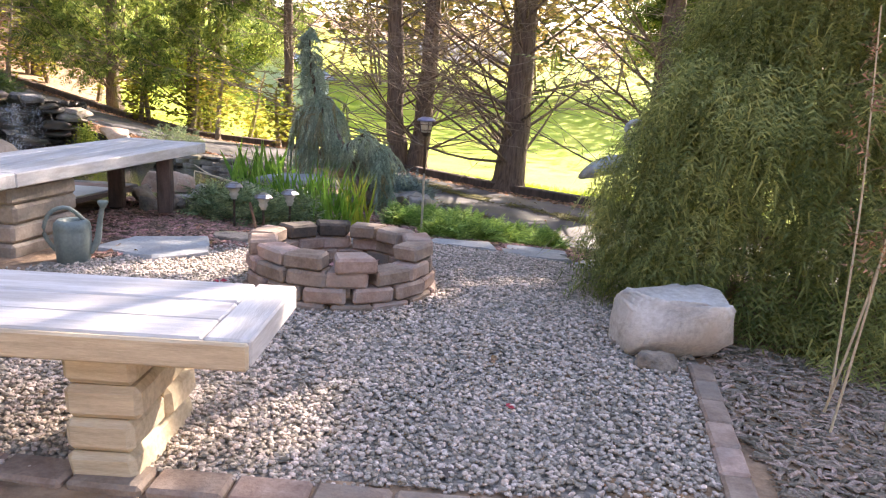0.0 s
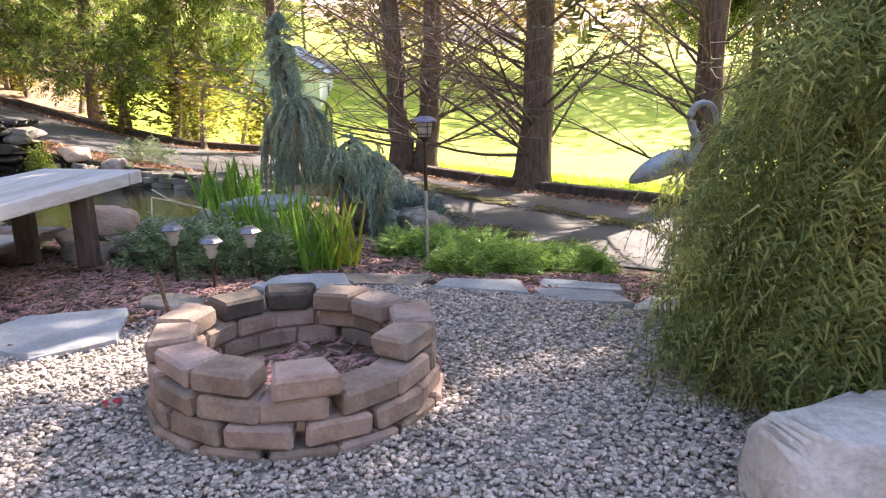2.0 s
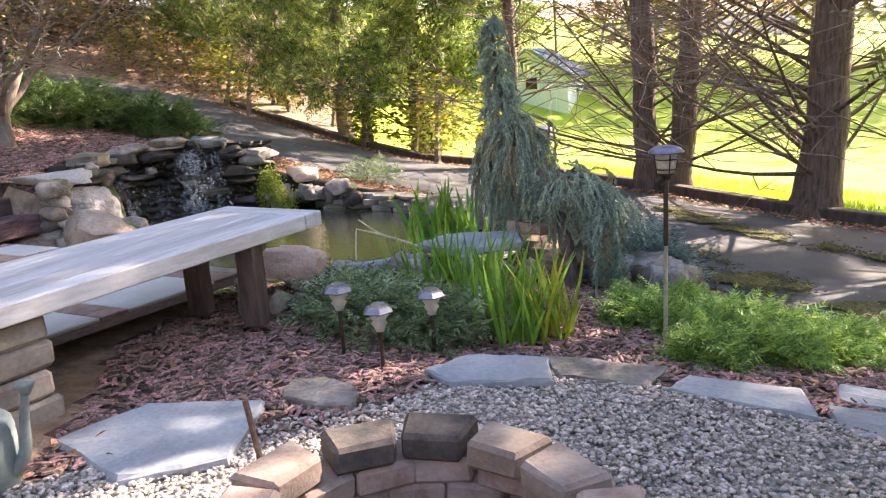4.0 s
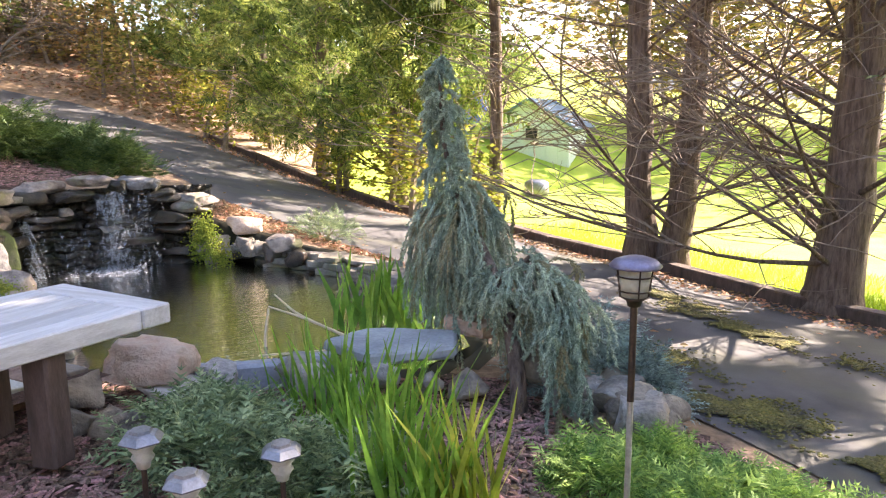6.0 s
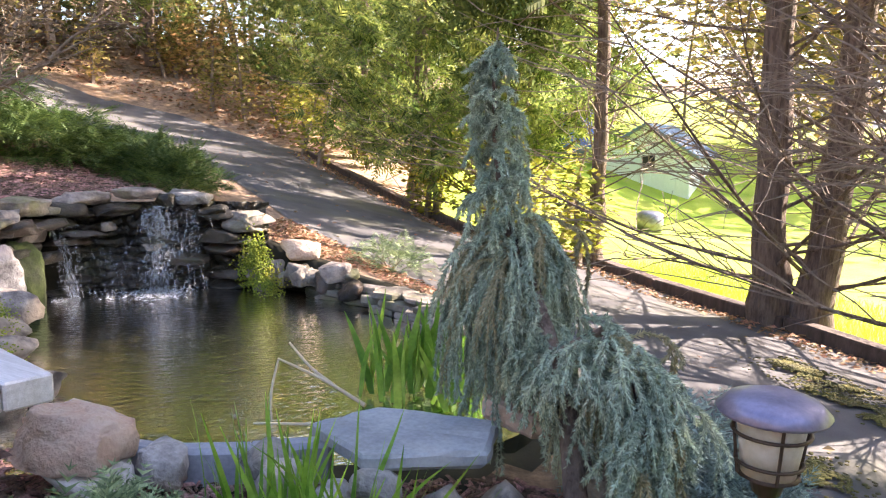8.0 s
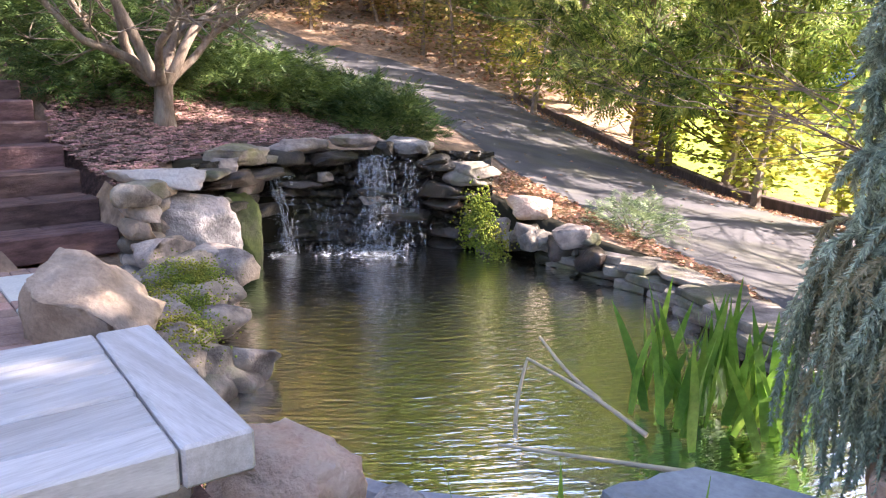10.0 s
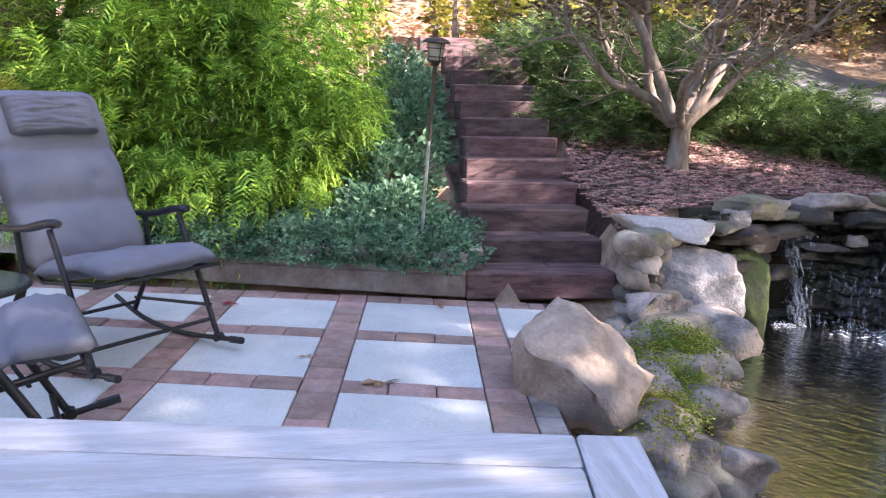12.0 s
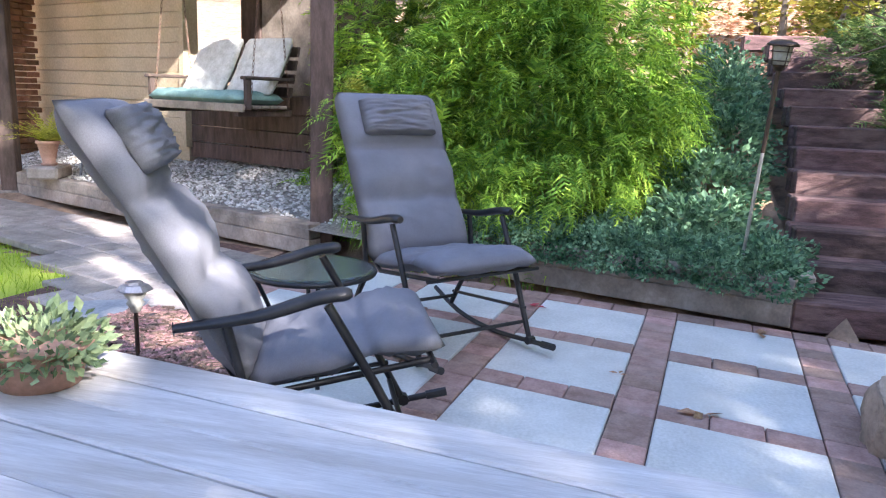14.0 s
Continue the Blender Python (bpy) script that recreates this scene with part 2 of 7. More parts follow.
M["steel"] = material("brushed_steel", (0.42, 0.41, 0.39), (0.56, 0.55, 0.53), 20, 0.35, 0.05, 100, metal=0.7)
M["frost"] = material("frosted_lens", (0.58, 0.57, 0.50), (0.72, 0.70, 0.62), 15, 0.35, 0.05, 60, leaf=0.4)
M["can"] = material("green_grey_plastic", (0.125, 0.165, 0.16), (0.185, 0.225, 0.215), 6, 0.5, 0.1, 60)
M["cushion_cream"] = material("cream_floral_cushion", (0.50, 0.48, 0.42), (0.68, 0.66, 0.60), 14, 0.9, 0.2, 60)
M["cushion_teal"] = material("teal_cushion", (0.16, 0.28, 0.255), (0.26, 0.40, 0.37), 6, 0.85, 0.25, 90)
M["siding"] = material("cream_siding", (0.44, 0.36, 0.24), (0.55, 0.46, 0.32), 2, 0.7, 0.15, 40)
M["shed_green"] = material("pale_green_shed", (0.66, 0.74, 0.71), (0.76, 0.82, 0.79), 1.0, 0.8, 0.1, 20)
M["white_paint"] = material("white_boards", (0.66, 0.66, 0.64), (0.80, 0.80, 0.78), 1.0, 0.7, 0.1, 20)
M["roof"] = material("grey_shingle", (0.20, 0.20, 0.21), (0.32, 0.32, 0.33), 2.0, 0.9, 0.3, 30)
M["blue_roof"] = material("blue_grey_roof", (0.10, 0.17, 0.24), (0.17, 0.25, 0.33), 2.0, 0.6, 0.2, 30)
M["brick_wall"] = material("brown_brick", (0.17, 0.085, 0.05), (0.32, 0.17, 0.10), 6, 0.85, 0.4, 60, vary=0.2)
M["terracotta"] = material("terracotta", (0.34, 0.19, 0.13), (0.48, 0.29, 0.21), 8, 0.8, 0.2, 60)
M["dark_glass"] = material("dark_window", (0.02, 0.022, 0.024), (0.035, 0.037, 0.04), 2, 0.08, 0.0, 20, spec=0.6)
M["heron"] = material("patinated_metal", (0.30, 0.38, 0.46), (0.48, 0.54, 0.60), 9, 0.5, 0.3, 60, (0.30, 0.18, 0.12), 5.0, 0.5, metal=0.3)
M["liner"] = material("blue_grey_liner", (0.24, 0.25, 0.29), (0.36, 0.37, 0.41), 5, 0.7, 0.3, 50, (0.2, 0.19, 0.17), 2.5, 0.4)
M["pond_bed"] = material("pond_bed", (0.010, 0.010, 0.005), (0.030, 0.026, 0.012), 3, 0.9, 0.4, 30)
M["white_water"] = material("falling_water", (0.66, 0.70, 0.74), (0.86, 0.88, 0.9), 25, 0.15, 0.3, 90, spec=0.6)
M["white_water"].node_tree.nodes["Principled BSDF"].inputs["Transmission Weight"].default_value = 0.75
M["red_leaf"] = material("red_leaf", (0.35, 0.03, 0.05), (0.5, 0.06, 0.08), 30, 0.7, 0, 60)
M["rust"] = material("rusty_iron", (0.08, 0.045, 0.03), (0.2, 0.12, 0.08), 20, 0.8, 0.3, 80)
M["car"] = material("blue_tarp", (0.05, 0.10, 0.42), (0.09, 0.16, 0.55), 3, 0.5, 0.1, 30)


def glass(name, colour, rough=0.0, ior=1.45, bump=None):
    m = bpy.data.materials.new(name)
    m.use_nodes = True
    b = m.node_tree.nodes["Principled BSDF"]
    b.inputs["Base Color"].default_value = (*colour, 1)
    b.inputs["Roughness"].default_value, b.inputs["IOR"].default_value = rough, ior
    b.inputs["Transmission Weight"].default_value = 1.0
    if bump:
        t = m.node_tree
        geo, mp, nz, bp = (t.nodes.new(x) for x in ("ShaderNodeNewGeometry", "ShaderNodeMapping", "ShaderNodeTexNoise", "ShaderNodeBump"))
        far, flow = t.nodes.new("ShaderNodeVectorMath"), t.nodes.new("ShaderNodeCombineXYZ")
        sep, angle = t.nodes.new("ShaderNodeSeparateXYZ"), t.nodes.new("ShaderNodeMath")
        far.operation, angle.operation = "LENGTH", "ARCTAN2"
        mp.inputs["Location"].default_value = (7.2, -12.3, 0.19)
        t.links.new(geo.outputs["Position"], mp.inputs["Vector"])
        t.links.new(mp.outputs[0], far.inputs[0])
        t.links.new(mp.outputs[0], sep.inputs[0])
        t.links.new(sep.outputs[1], angle.inputs[0])
        t.links.new(sep.outputs[0], angle.inputs[1])
        spread, dense = t.nodes.new("ShaderNodeMath"), t.nodes.new("ShaderNodeMath")
        spread.operation = dense.operation = "MULTIPLY"
        spread.inputs[1].default_value, dense.inputs[1].default_value = 30.0, 26.0
        t.links.new(angle.outputs[0], spread.inputs[0])
        t.links.new(far.outputs["Value"], dense.inputs[0])
        t.links.new(dense.outputs[0], flow.inputs[0])
        t.links.new(spread.outputs[0], flow.inputs[1])
        nz.inputs["Scale"].default_value, nz.inputs["Detail"].default_value = bump, 3.0
        bp.inputs["Strength"].default_value, bp.inputs["Distance"].default_value = 0.28, 0.03
        t.links.new(flow.outputs[0], nz.inputs["Vector"])
        t.links.new(nz.outputs["Fac"], bp.inputs["Height"])
        t.links.new(bp.outputs[0], b.inputs["Normal"])
    return m


M["water"] = glass("pond_water", (0.06, 0.065, 0.035), 0.015, 1.33, 1.0)
M["water"].node_tree.nodes["Principled BSDF"].inputs["Specular IOR Level"].default_value = 0.16
M["table_glass"] = glass("frosted_green_glass", (0.62, 0.78, 0.72), 0.25)
M["clear_glass"] = glass("clear_glass", (0.9, 0.93, 0.95), 0.05)


# ---- mesh helpers ----
class Geo:
    """Gathers vertices and faces, and makes one mesh of them."""
    def __init__(self):
        self.v, self.f, self.n = [], {3: [], 4: []}, 0

    def add(self, v, f):
        v = np.asarray(v, float).reshape(-1, 3)
        f = np.asarray(f, int)
        if len(v) and len(f):
            self.v.append(v)
            self.f[f.shape[1]].append(f + self.n)
            self.n += len(v)
        return self

    def tube(self, pts, radii, sides=6, cap=True):
        p = np.asarray(pts, float)
        r = np.broadcast_to(np.asarray(radii, float), (len(p),))
        d = np.gradient(p, axis=0)
        d /= np.linalg.norm(d, axis=1)[:, None] + 1e-9
        up = np.array([0.0, 0, 1]) if abs(d[:, 2]).mean() < 0.8 else np.array([1.0, 0, 0])
        a = np.cross(d, up)
        a /= np.linalg.norm(a, axis=1)[:, None] + 1e-9
        b = np.cross(d, a)
        th = np.arange(sides) * 2 * np.pi / sides
        ring = p[:, None] + r[:, None, None] * (np.cos(th)[None, :, None] * a[:, None] + np.sin(th)[None, :, None] * b[:, None])
        v = ring.reshape(-1, 3)
        i, j = np.meshgrid(np.arange(len(p) - 1), np.arange(sides), indexing="ij")
        q = np.stack([i * sides + j, i * sides + (j + 1) % sides, (i + 1) * sides + (j + 1) % sides, (i + 1) * sides + j], -1).reshape(-1, 4)
        self.add(v, q)
        if cap:
            for k, flip in ((0, 1), (len(p) - 1, -1)):
                c = np.vstack([ring[k], p[k]])
                t = [(s, (s + 1) % sides, sides)[::flip] for s in range(sides)]
                self.add(c, t)
        return self

    def scatter(self, tv, tf, rot, loc):
        """Copies of a small template, each turned by a 3x3 and moved."""
        tv, tf = np.asarray(tv, float), np.asarray(tf, int)
        n = len(loc)
        v = np.einsum("nij,kj->nki", rot, tv) + np.asarray(loc)[:, None]
        f = tf[None] + (np.arange(n) * len(tv))[:, None, None]
        return self.add(v.reshape(-1, 3), f.reshape(-1, tf.shape[1]))

    def lathe(self, profile, centre=(0, 0, 0), sides=20):
        """A body of revolution from (radius, height) pairs."""
        pr = np.asarray(profile, float)
        th = np.arange(sides) * 2 * np.pi / sides
        v = np.stack([pr[:, None, 0] * np.cos(th), pr[:, None, 0] * np.sin(th), np.repeat(pr[:, 1:2], sides, 1)], -1).reshape(-1, 3) + np.asarray(centre)
        i, j = np.meshgrid(np.arange(len(pr) - 1), np.arange(sides), indexing="ij")
        q = np.stack([i * sides + j, i * sides + (j + 1) % sides, (i + 1) * sides + (j + 1) % sides, (i + 1) * sides + j], -1).reshape(-1, 4)
        return self.add(v, q)

    def box(self, sx, sy, sz, m=None, bevel=0.006):
        v, quads, tris = chamfered(sx, sy, sz, bevel)
        if m is not None:
            v = moved(v, m)
        self.v.append(v)
        self.f[4].append(quads + self.n)
        self.f[3].append(tris + self.n)
        self.n += len(v)
        return self

    def mesh(self, name, smooth=False):
        me = bpy.data.meshes.new(name)
        v = np.concatenate(self.v)
        parts = [(k, np.concatenate(f)) for k, f in self.f.items() if f]
        me.vertices.add(len(v))
        me.vertices.foreach_set("co", v.ravel())
        idx = np.concatenate([f.ravel() for _, f in parts])
        sizes = np.concatenate([np.full(len(f), k) for k, f in parts])
        me.loops.add(len(idx))
        me.loops.foreach_set("vertex_index", idx.astype(np.int32))
        me.polygons.add(len(sizes))
        me.polygons.foreach_set("loop_start", np.concatenate([[0], np.cumsum(sizes)[:-1]]).astype(np.int32))
        me.polygons.foreach_set("use_smooth", np.full(len(sizes), smooth))
        me.update(calc_edges=True)
        me.validate()
        return me


def moved(v, m):
    a = np.array(m)
    return np.asarray(v, float) @ a[:3, :3].T + a[:3, 3]


def chamfered(sx, sy, sz, b):
    """A box with bevelled edges, standing on its base, centred in plan."""
    h = np.array([sx / 2, sy / 2, sz / 2])
    b = min(b, 0.3 * min(sx, sy, sz))
    v, index = [], {}
    for s in ((x, y, z) for x in (-1, 1) for y in (-1, 1) for z in (-1, 1)):
        for ax in range(3):
            p = h - b
            p[ax] = h[ax]
            index[s, ax] = len(v)
            v.append(np.array(s) * p + (0, 0, sz / 2))
    quads, tris = [], []
    for ax in range(3):
        u, w = (ax + 1) % 3, (ax + 2) % 3
        for sg in (-1, 1):
            ring = []
            for a, c in ((-1, -1), (1, -1), (1, 1), (-1, 1)):
                s = [0, 0, 0]
                s[ax], s[u], s[w] = sg, a, c
                ring.append(index[tuple(s), ax])
            quads.append(ring[::sg])
        for a in (-1, 1):
            for c in (-1, 1):
                lo, hi = [0, 0, 0], [0, 0, 0]
                lo[ax], hi[ax] = -1, 1
                lo[u] = hi[u] = a
                lo[w] = hi[w] = c
                q = [index[tuple(lo), u], index[tuple(hi), u], index[tuple(hi), w], index[tuple(lo), w]]
                quads.append(q[:: -a * c])
    for s in ((x, y, z) for x in (-1, 1) for y in (-1, 1) for z in (-1, 1)):
        t = [index[s, 0], index[s, 1], index[s, 2]]
        tris.append(t[:: s[0] * s[1] * s[2]])
    return np.array(v), np.array(quads), np.array(tris)


def part(name, geo, mat, parent=None, label="", smooth=False):
    me = geo if isinstance(geo, bpy.types.Mesh) else geo.mesh(name, smooth)
    if not me.materials:
        me.materials.append(mat)
    ob = new(name, me)
    ob.parent = parent
    if label:
        ob["label"] = label
    return ob


def thing(name, m, label, category, group=""):
    ob = new(name)
    ob.empty_display_size = 0.1
    ob.matrix_world = m
    return tagged(ob, label, category, group)


def turns(rng, n, tilt=0.5, size=(0.7, 1.3), yaw=None):
    """Random 3x3 turns: any heading, a tilt about it, and a size."""
    yaw = rng.uniform(0, 2 * np.pi, n) if yaw is None else yaw
    t = rng.normal(0, tilt, n)
    s = rng.uniform(*size, n)
    cy, sy, ct, st = np.cos(yaw), np.sin(yaw), np.cos(t), np.sin(t)
    o, z = np.ones(n), np.zeros(n)
    rz = np.stack([np.stack([cy, -sy, z], -1), np.stack([sy, cy, z], -1), np.stack([z, z, o], -1)], 1)
    rx = np.stack([np.stack([o, z, z], -1), np.stack([z, ct, -st], -1), np.stack([z, st, ct], -1)], 1)
    return rz @ rx * s[:, None, None]


def aimed(d, rng, size, roll=True):
    """3x3 turns that lay a template's x axis along d."""
    d = d / (np.linalg.norm(d, axis=1)[:, None] + 1e-9)
    r = rng.normal(size=d.shape)
    if not roll:
        r = np.tile([0.0, 0, 1.0], (len(d), 1)) + 0.25 * r
    b = np.cross(r, d)
    b /= np.linalg.norm(b, axis=1)[:, None] + 1e-9
    c = np.cross(d, b)
    return np.stack([d, b, c], -1) * np.asarray(size).reshape(-1, 1, 1)


def fbm(p, size):
    return noise.fractal(Vector(p) * size, 1.0, 2.0, 4)


ico = bmesh.new()
bmesh.ops.create_icosphere(ico, subdivisions=4, radius=1.0)
ICO_V = np.array([v.co[:] for v in ico.verts])
ICO_F = np.array([[v.index for v in f.verts] for f in ico.faces])
ico.free()
ico = bmesh.new()
bmesh.ops.create_icosphere(ico, subdivisions=3, radius=1.0)
ICO3_V = np.array([v.co[:] for v in ico.verts])
ICO3_F = np.array([[v.index for v in f.verts] for f in ico.faces])
ico.free()
ico = bmesh.new()
bmesh.ops.create_icosphere(ico, subdivisions=1, radius=1.0)
ICO1_V = np.array([v.co[:] for v in ico.verts])
ICO1_F = np.array([[v.index for v in f.verts] for f in ico.faces])
ico.free()


def stone_shape(seed, sx, sy, sz, facets=12, rough=0.1, fine=True, blocky=0.0):
    """A stone: a ball cut flat by random planes, chipped and pitted, scaled; its base at z = 0."""
    rng = np.random.default_rng(seed)
    v = (ICO_V if fine else ICO3_V).copy()
    if blocky:
        w = np.sign(v) * np.abs(v) ** (1 - blocky)
        v = w / np.abs(w).max(0)
    for i in range(facets + 6):
        d = rng.normal(size=3)
        d /= np.linalg.norm(d)
        c = rng.uniform(0.40, 0.82) * (1.35 if blocky else 1)
        over = np.maximum(v @ d - c, 0)
        v -= over[:, None] * d
    v[:, 2] = np.clip(v[:, 2], -0.6, 0.8)
    off = rng.uniform(0, 50, 3)
    k = np.array([fbm(p + off, 1.3) + 0.55 * fbm(p + off, 3.6) - 0.5 * abs(fbm(p + off, 6.5)) for p in v])
    v *= (1 + 1.25 * rough * k)[:, None]
    v -= (v.max(0) + v.min(0)) / 2
    v *= np.array([sx, sy, sz]) / (v.max(0) - v.min(0))
    v[:, 2] += sz / 2
    return v, (ICO_F if fine else ICO3_F)


def stone(name, mat, x, y, z, sx, sy, sz, seed, yaw=0, tilt=0, label="", category="rock", group="", facets=12, rough=0.11, fine=False, blocky=0.28):
    v, f = stone_shape(seed, sx, sy, sz, facets, rough, fine, blocky)
    ob = part(name, Geo().add(v, f), mat, None, "", True)
    ob.matrix_world = pose(x, y, z, tilt, 0, yaw)
    return tagged(ob, label, category, group)


# ---- terrain ----
LEVELS = np.array([
    (0, -3, 0), (0, 1, 0), (0, 3, 0.02), (0.8, 4.5, 0), (-1.5, 5, 0), (0.2, 6.2, -0.05), (-2, 6.2, 0), (-1.07, 7.1, -0.12), (-0.1, 7.75, -0.16),
    (0.5, 7.9, -0.27), (0.85, 8.5, -0.40), (-0.86, 8.5, -0.2), (3, 5, -0.1), (3.5, 8.5, -0.6), (-0.3, 9.2, -0.3), (-1.5, 10.6, -0.24), (-3, 11.7, -0.1),
    (-4.6, 12.3, 0.02), (-6.3, 12.9, 0.3), (-8, 13.8, 0.6), (2.6, 11.5, -0.55), (0.75, 12.35, -0.46), (-0.8, 13.35, -0.36), (-3.1, 14.9, -0.24), (-7.2, 17.3, -0.02),
    (-13, 20.7, 0.95), (-11, 15.6, 0.95), (-14, 15, 1.35), (-18, 18, 1.9), (-17, 23, 2.2), (3, 14, -0.9), (0, 16, -0.85), (-4, 18, -0.75), (0, 25, -1.1), (9, 20, -1.2),
    (-5, 28, -1.0), (-5, 6.5, 0.09), (-4, 5, 0.09), (-6, 3, 0.10), (-9, 3, 0.12), (-8, 0, 0.10), (-3.0, 6.8, 0.0), (-6.6, 8.0, 0.38), (-7.5, 8.3, 0.78), (-9, 8.4, 1.35),
    (-6.3, 9.1, 0.58), (-7.5, 9.8, 0.82), (-7, 11.4, 0.66), (-9, 11, 1.2), (-12, 10, 2.0), (-12, 6, 1.7), (-8.5, 6.6, 0.6), (-6.9, 6.6, 0.32), (-16, 12, 2.6), (-4.6, 8.2, 0.02), (-22, 26, 4.6), (-28, 14, 6), (-21, 7, 4.2), (-10, 27, 1.0), (-24, 20, 4)])
gap = np.linalg.norm(LEVELS[:, None, :2] - LEVELS[None, :, :2], axis=-1)
WEIGHTS = np.linalg.solve(gap + 0.02 * np.eye(len(LEVELS)), LEVELS[:, 2] - 0.2)
POND = np.array([(-1.75, 9.0), (-2.2, 8.55), (-2.7, 8.05), (-3.05, 7.75), (-3.7, 7.8), (-4.1, 8.2), (-4.8, 8.65), (-5.7, 9.2), (-6.3, 9.5), (-6.65, 9.9), (-6.7, 10.3), (-6.5, 10.8), (-6.05, 11.2),
                 (-5.6, 11.6), (-4.5, 11.6), (-3.4, 11.4), (-2.7, 10.9), (-2.0, 10.3), (-1.6, 9.6)])
WATER_Z = -0.19


def inside(poly, x, y):
    x, y = np.asarray(x, float), np.asarray(y, float)
    r = np.zeros(x.shape, bool)
    for (x0, y0), (x1, y1) in zip(poly, np.roll(poly, -1, 0)):
        c = (y0 > y) != (y1 > y)
        r ^= c & (x < (x1 - x0) * (y - y0) / (y1 - y0 + 1e-12) + x0)
    return r


def edge_distance(poly, x, y):
    x, y = np.asarray(x, float), np.asarray(y, float)
    best = np.full(x.shape, 1e9)
    for a, b in zip(poly, np.roll(poly, -1, 0)):
        d = b - a
        t = np.clip(((x - a[0]) * d[0] + (y - a[1]) * d[1]) / (d @ d), 0, 1)
        best = np.minimum(best, np.hypot(x - a[0] - t * d[0], y - a[1] - t * d[1]))
    return best


def level(x, y):
    """The height of the ground, without the pond's hollow."""
    x, y = np.asarray(x, float), np.asarray(y, float)
    d = np.sqrt((x[..., None] - LEVELS[:, 0]) ** 2 + (y[..., None] - LEVELS[:, 1]) ** 2)
    z = 0.2 + d @ WEIGHTS
    far = np.clip((np.hypot(x + 4, y - 8) - 16) / 30, 0, 1)
    return z * (1 - far) + np.clip(z, -1.6, 9.0) * far


def spot(poly, n, rng):
    lo, hi = poly.min(0), poly.max(0)
    got = np.zeros((0, 2))
    while len(got) < n:
        p = rng.uniform(lo, hi, (n * 2, 2))
        got = np.vstack([got, p[inside(poly, p[:, 0], p[:, 1])]])
    return got[:n]


GRAVEL = np.array([(-2.0, 2.85), (-0.35, 2.78), (0.98, 2.85), (1.16, 3.95), (1.5, 4.6), (1.5, 6.5), (0.9, 6.6), (0.4, 6.72), (-0.2, 6.85), (-0.75, 6.95), (-1.2, 6.6), (-1.4, 6.0),
                   (-1.75, 5.7), (-2.3, 5.25), (-2.6, 4.9), (-3.2, 4.4), (-3.2, 3.0)])
MULCH_NEAR = np.array([(-0.75, 6.95), (1.2, 6.6), (1.4, 7.7), (0.85, 8.2), (-0.1, 8.9), (-0.7, 9.2), (-1.5, 9.0), (-1.9, 8.5), (-2.6, 8.0), (-3.2, 7.9), (-3.0, 6.5), (-2.6, 5.9),
                       (-2.3, 5.25), (-1.75, 5.7), (-1.4, 6.0), (-1.2, 6.6)])
MULCH_HILL = np.array([(-6.0, 8.8), (-6.5, 9.2), (-6.9, 10.2), (-7.0, 11.6), (-7.6, 12.2), (-8.8, 11.9), (-9.2, 10.2), (-8.8, 9.2), (-7.4, 8.75)])
DRIVE_NEAR = np.array([(9.0, 5.0), (4.5, 6.8), (2.2, 7.9), (0.85, 8.45), (-0.25, 9.25), (-1.5, 10.4), (-3.0, 11.6), (-4.6, 12.4), (-6.3, 13.0), (-8.0, 13.9), (-11.0, 15.5), (-14.0, 15.6), (-19.0, 14.5), (-25.0, 12.5)])
DRIVE_FAR = np.array([(10.0, 8.2), (6.0, 10.1), (4.0, 11.0), (2.6, 11.6), (0.75, 12.4), (-0.8, 13.4), (-2.2, 14.3), (-3.1, 14.95), (-5.2, 16.1), (-7.2, 17.3), (-12.5, 20.4), (-16.5, 20.2), (-21.0, 18.0), (-27.0, 15.0)])
LAWN = np.vstack([DRIVE_FAR[:10] + (0.15, 0.25), [(-9, 20), (-12, 30), (-30, 60), (60, 70), (40, 10)]])
GRASS_PATCH = np.array([(-6.6, 1.8), (-5.94, 2.74), (-5.55, 3.35), (-4.75, 3.78), (-3.9, 4.1), (-3.3, 4.3), (-3.0, 2.0), (-3.5, 0.0), (-8.0, 0.0)])

PAVE = [(-7.1, 4.2), (-6.2, 7.8), (-4.0, 7.95), (-2.9, 4.0)]
STAIR = np.array([(-5.95, 7.62), (-5.95, 8.75), (-10.6, 9.0), (-10.6, 7.95), (-8.2, 7.9)])

xs = np.concatenate([-14 - np.cumsum(np.geomspace(0.3, 90, 22))[::-1], np.arange(-14, 5, 0.14), 5 + np.cumsum(np.geomspace(0.3, 90, 22))])
ys = np.concatenate([-2 - np.cumsum(np.geomspace(0.3, 90, 22))[::-1], np.arange(-2, 19, 0.14), 19 + np.cumsum(np.geomspace(0.3, 90, 22))])
gx, gy = np.meshgrid(xs, ys, indexing="ij")
gz = level(gx, gy) + 0.008 * np.sin(gx * 5.1) * np.sin(gy * 4.3)
sunk = inside(POND, gx, gy)
gz = np.where(sunk, np.minimum(gz, -0.3 - 0.7 * np.clip(edge_distance(POND, gx, gy) / 0.8, 0, 1)), gz)
road = inside(np.vstack([DRIVE_NEAR, DRIVE_FAR[::-1]]), gx, gy)
gz = np.where(road & (edge_distance(np.vstack([DRIVE_NEAR, DRIVE_FAR[::-1]]), gx, gy) > 0.22), gz - 0.06, gz)
paved = np.array([PAVE[0], PAVE[1], PAVE[2], PAVE[3]])
gz = np.where(inside(paved, gx, gy), np.minimum(gz, 0.075), gz)
LOW_BANK = np.array([(-5.95, 8.72), (-6.55, 9.42), (-5.8, 9.4), (-4.4, 8.6), (-4.1, 8.0), (-5.1, 7.85), (-5.9, 7.95), (-5.93, 8.6)])
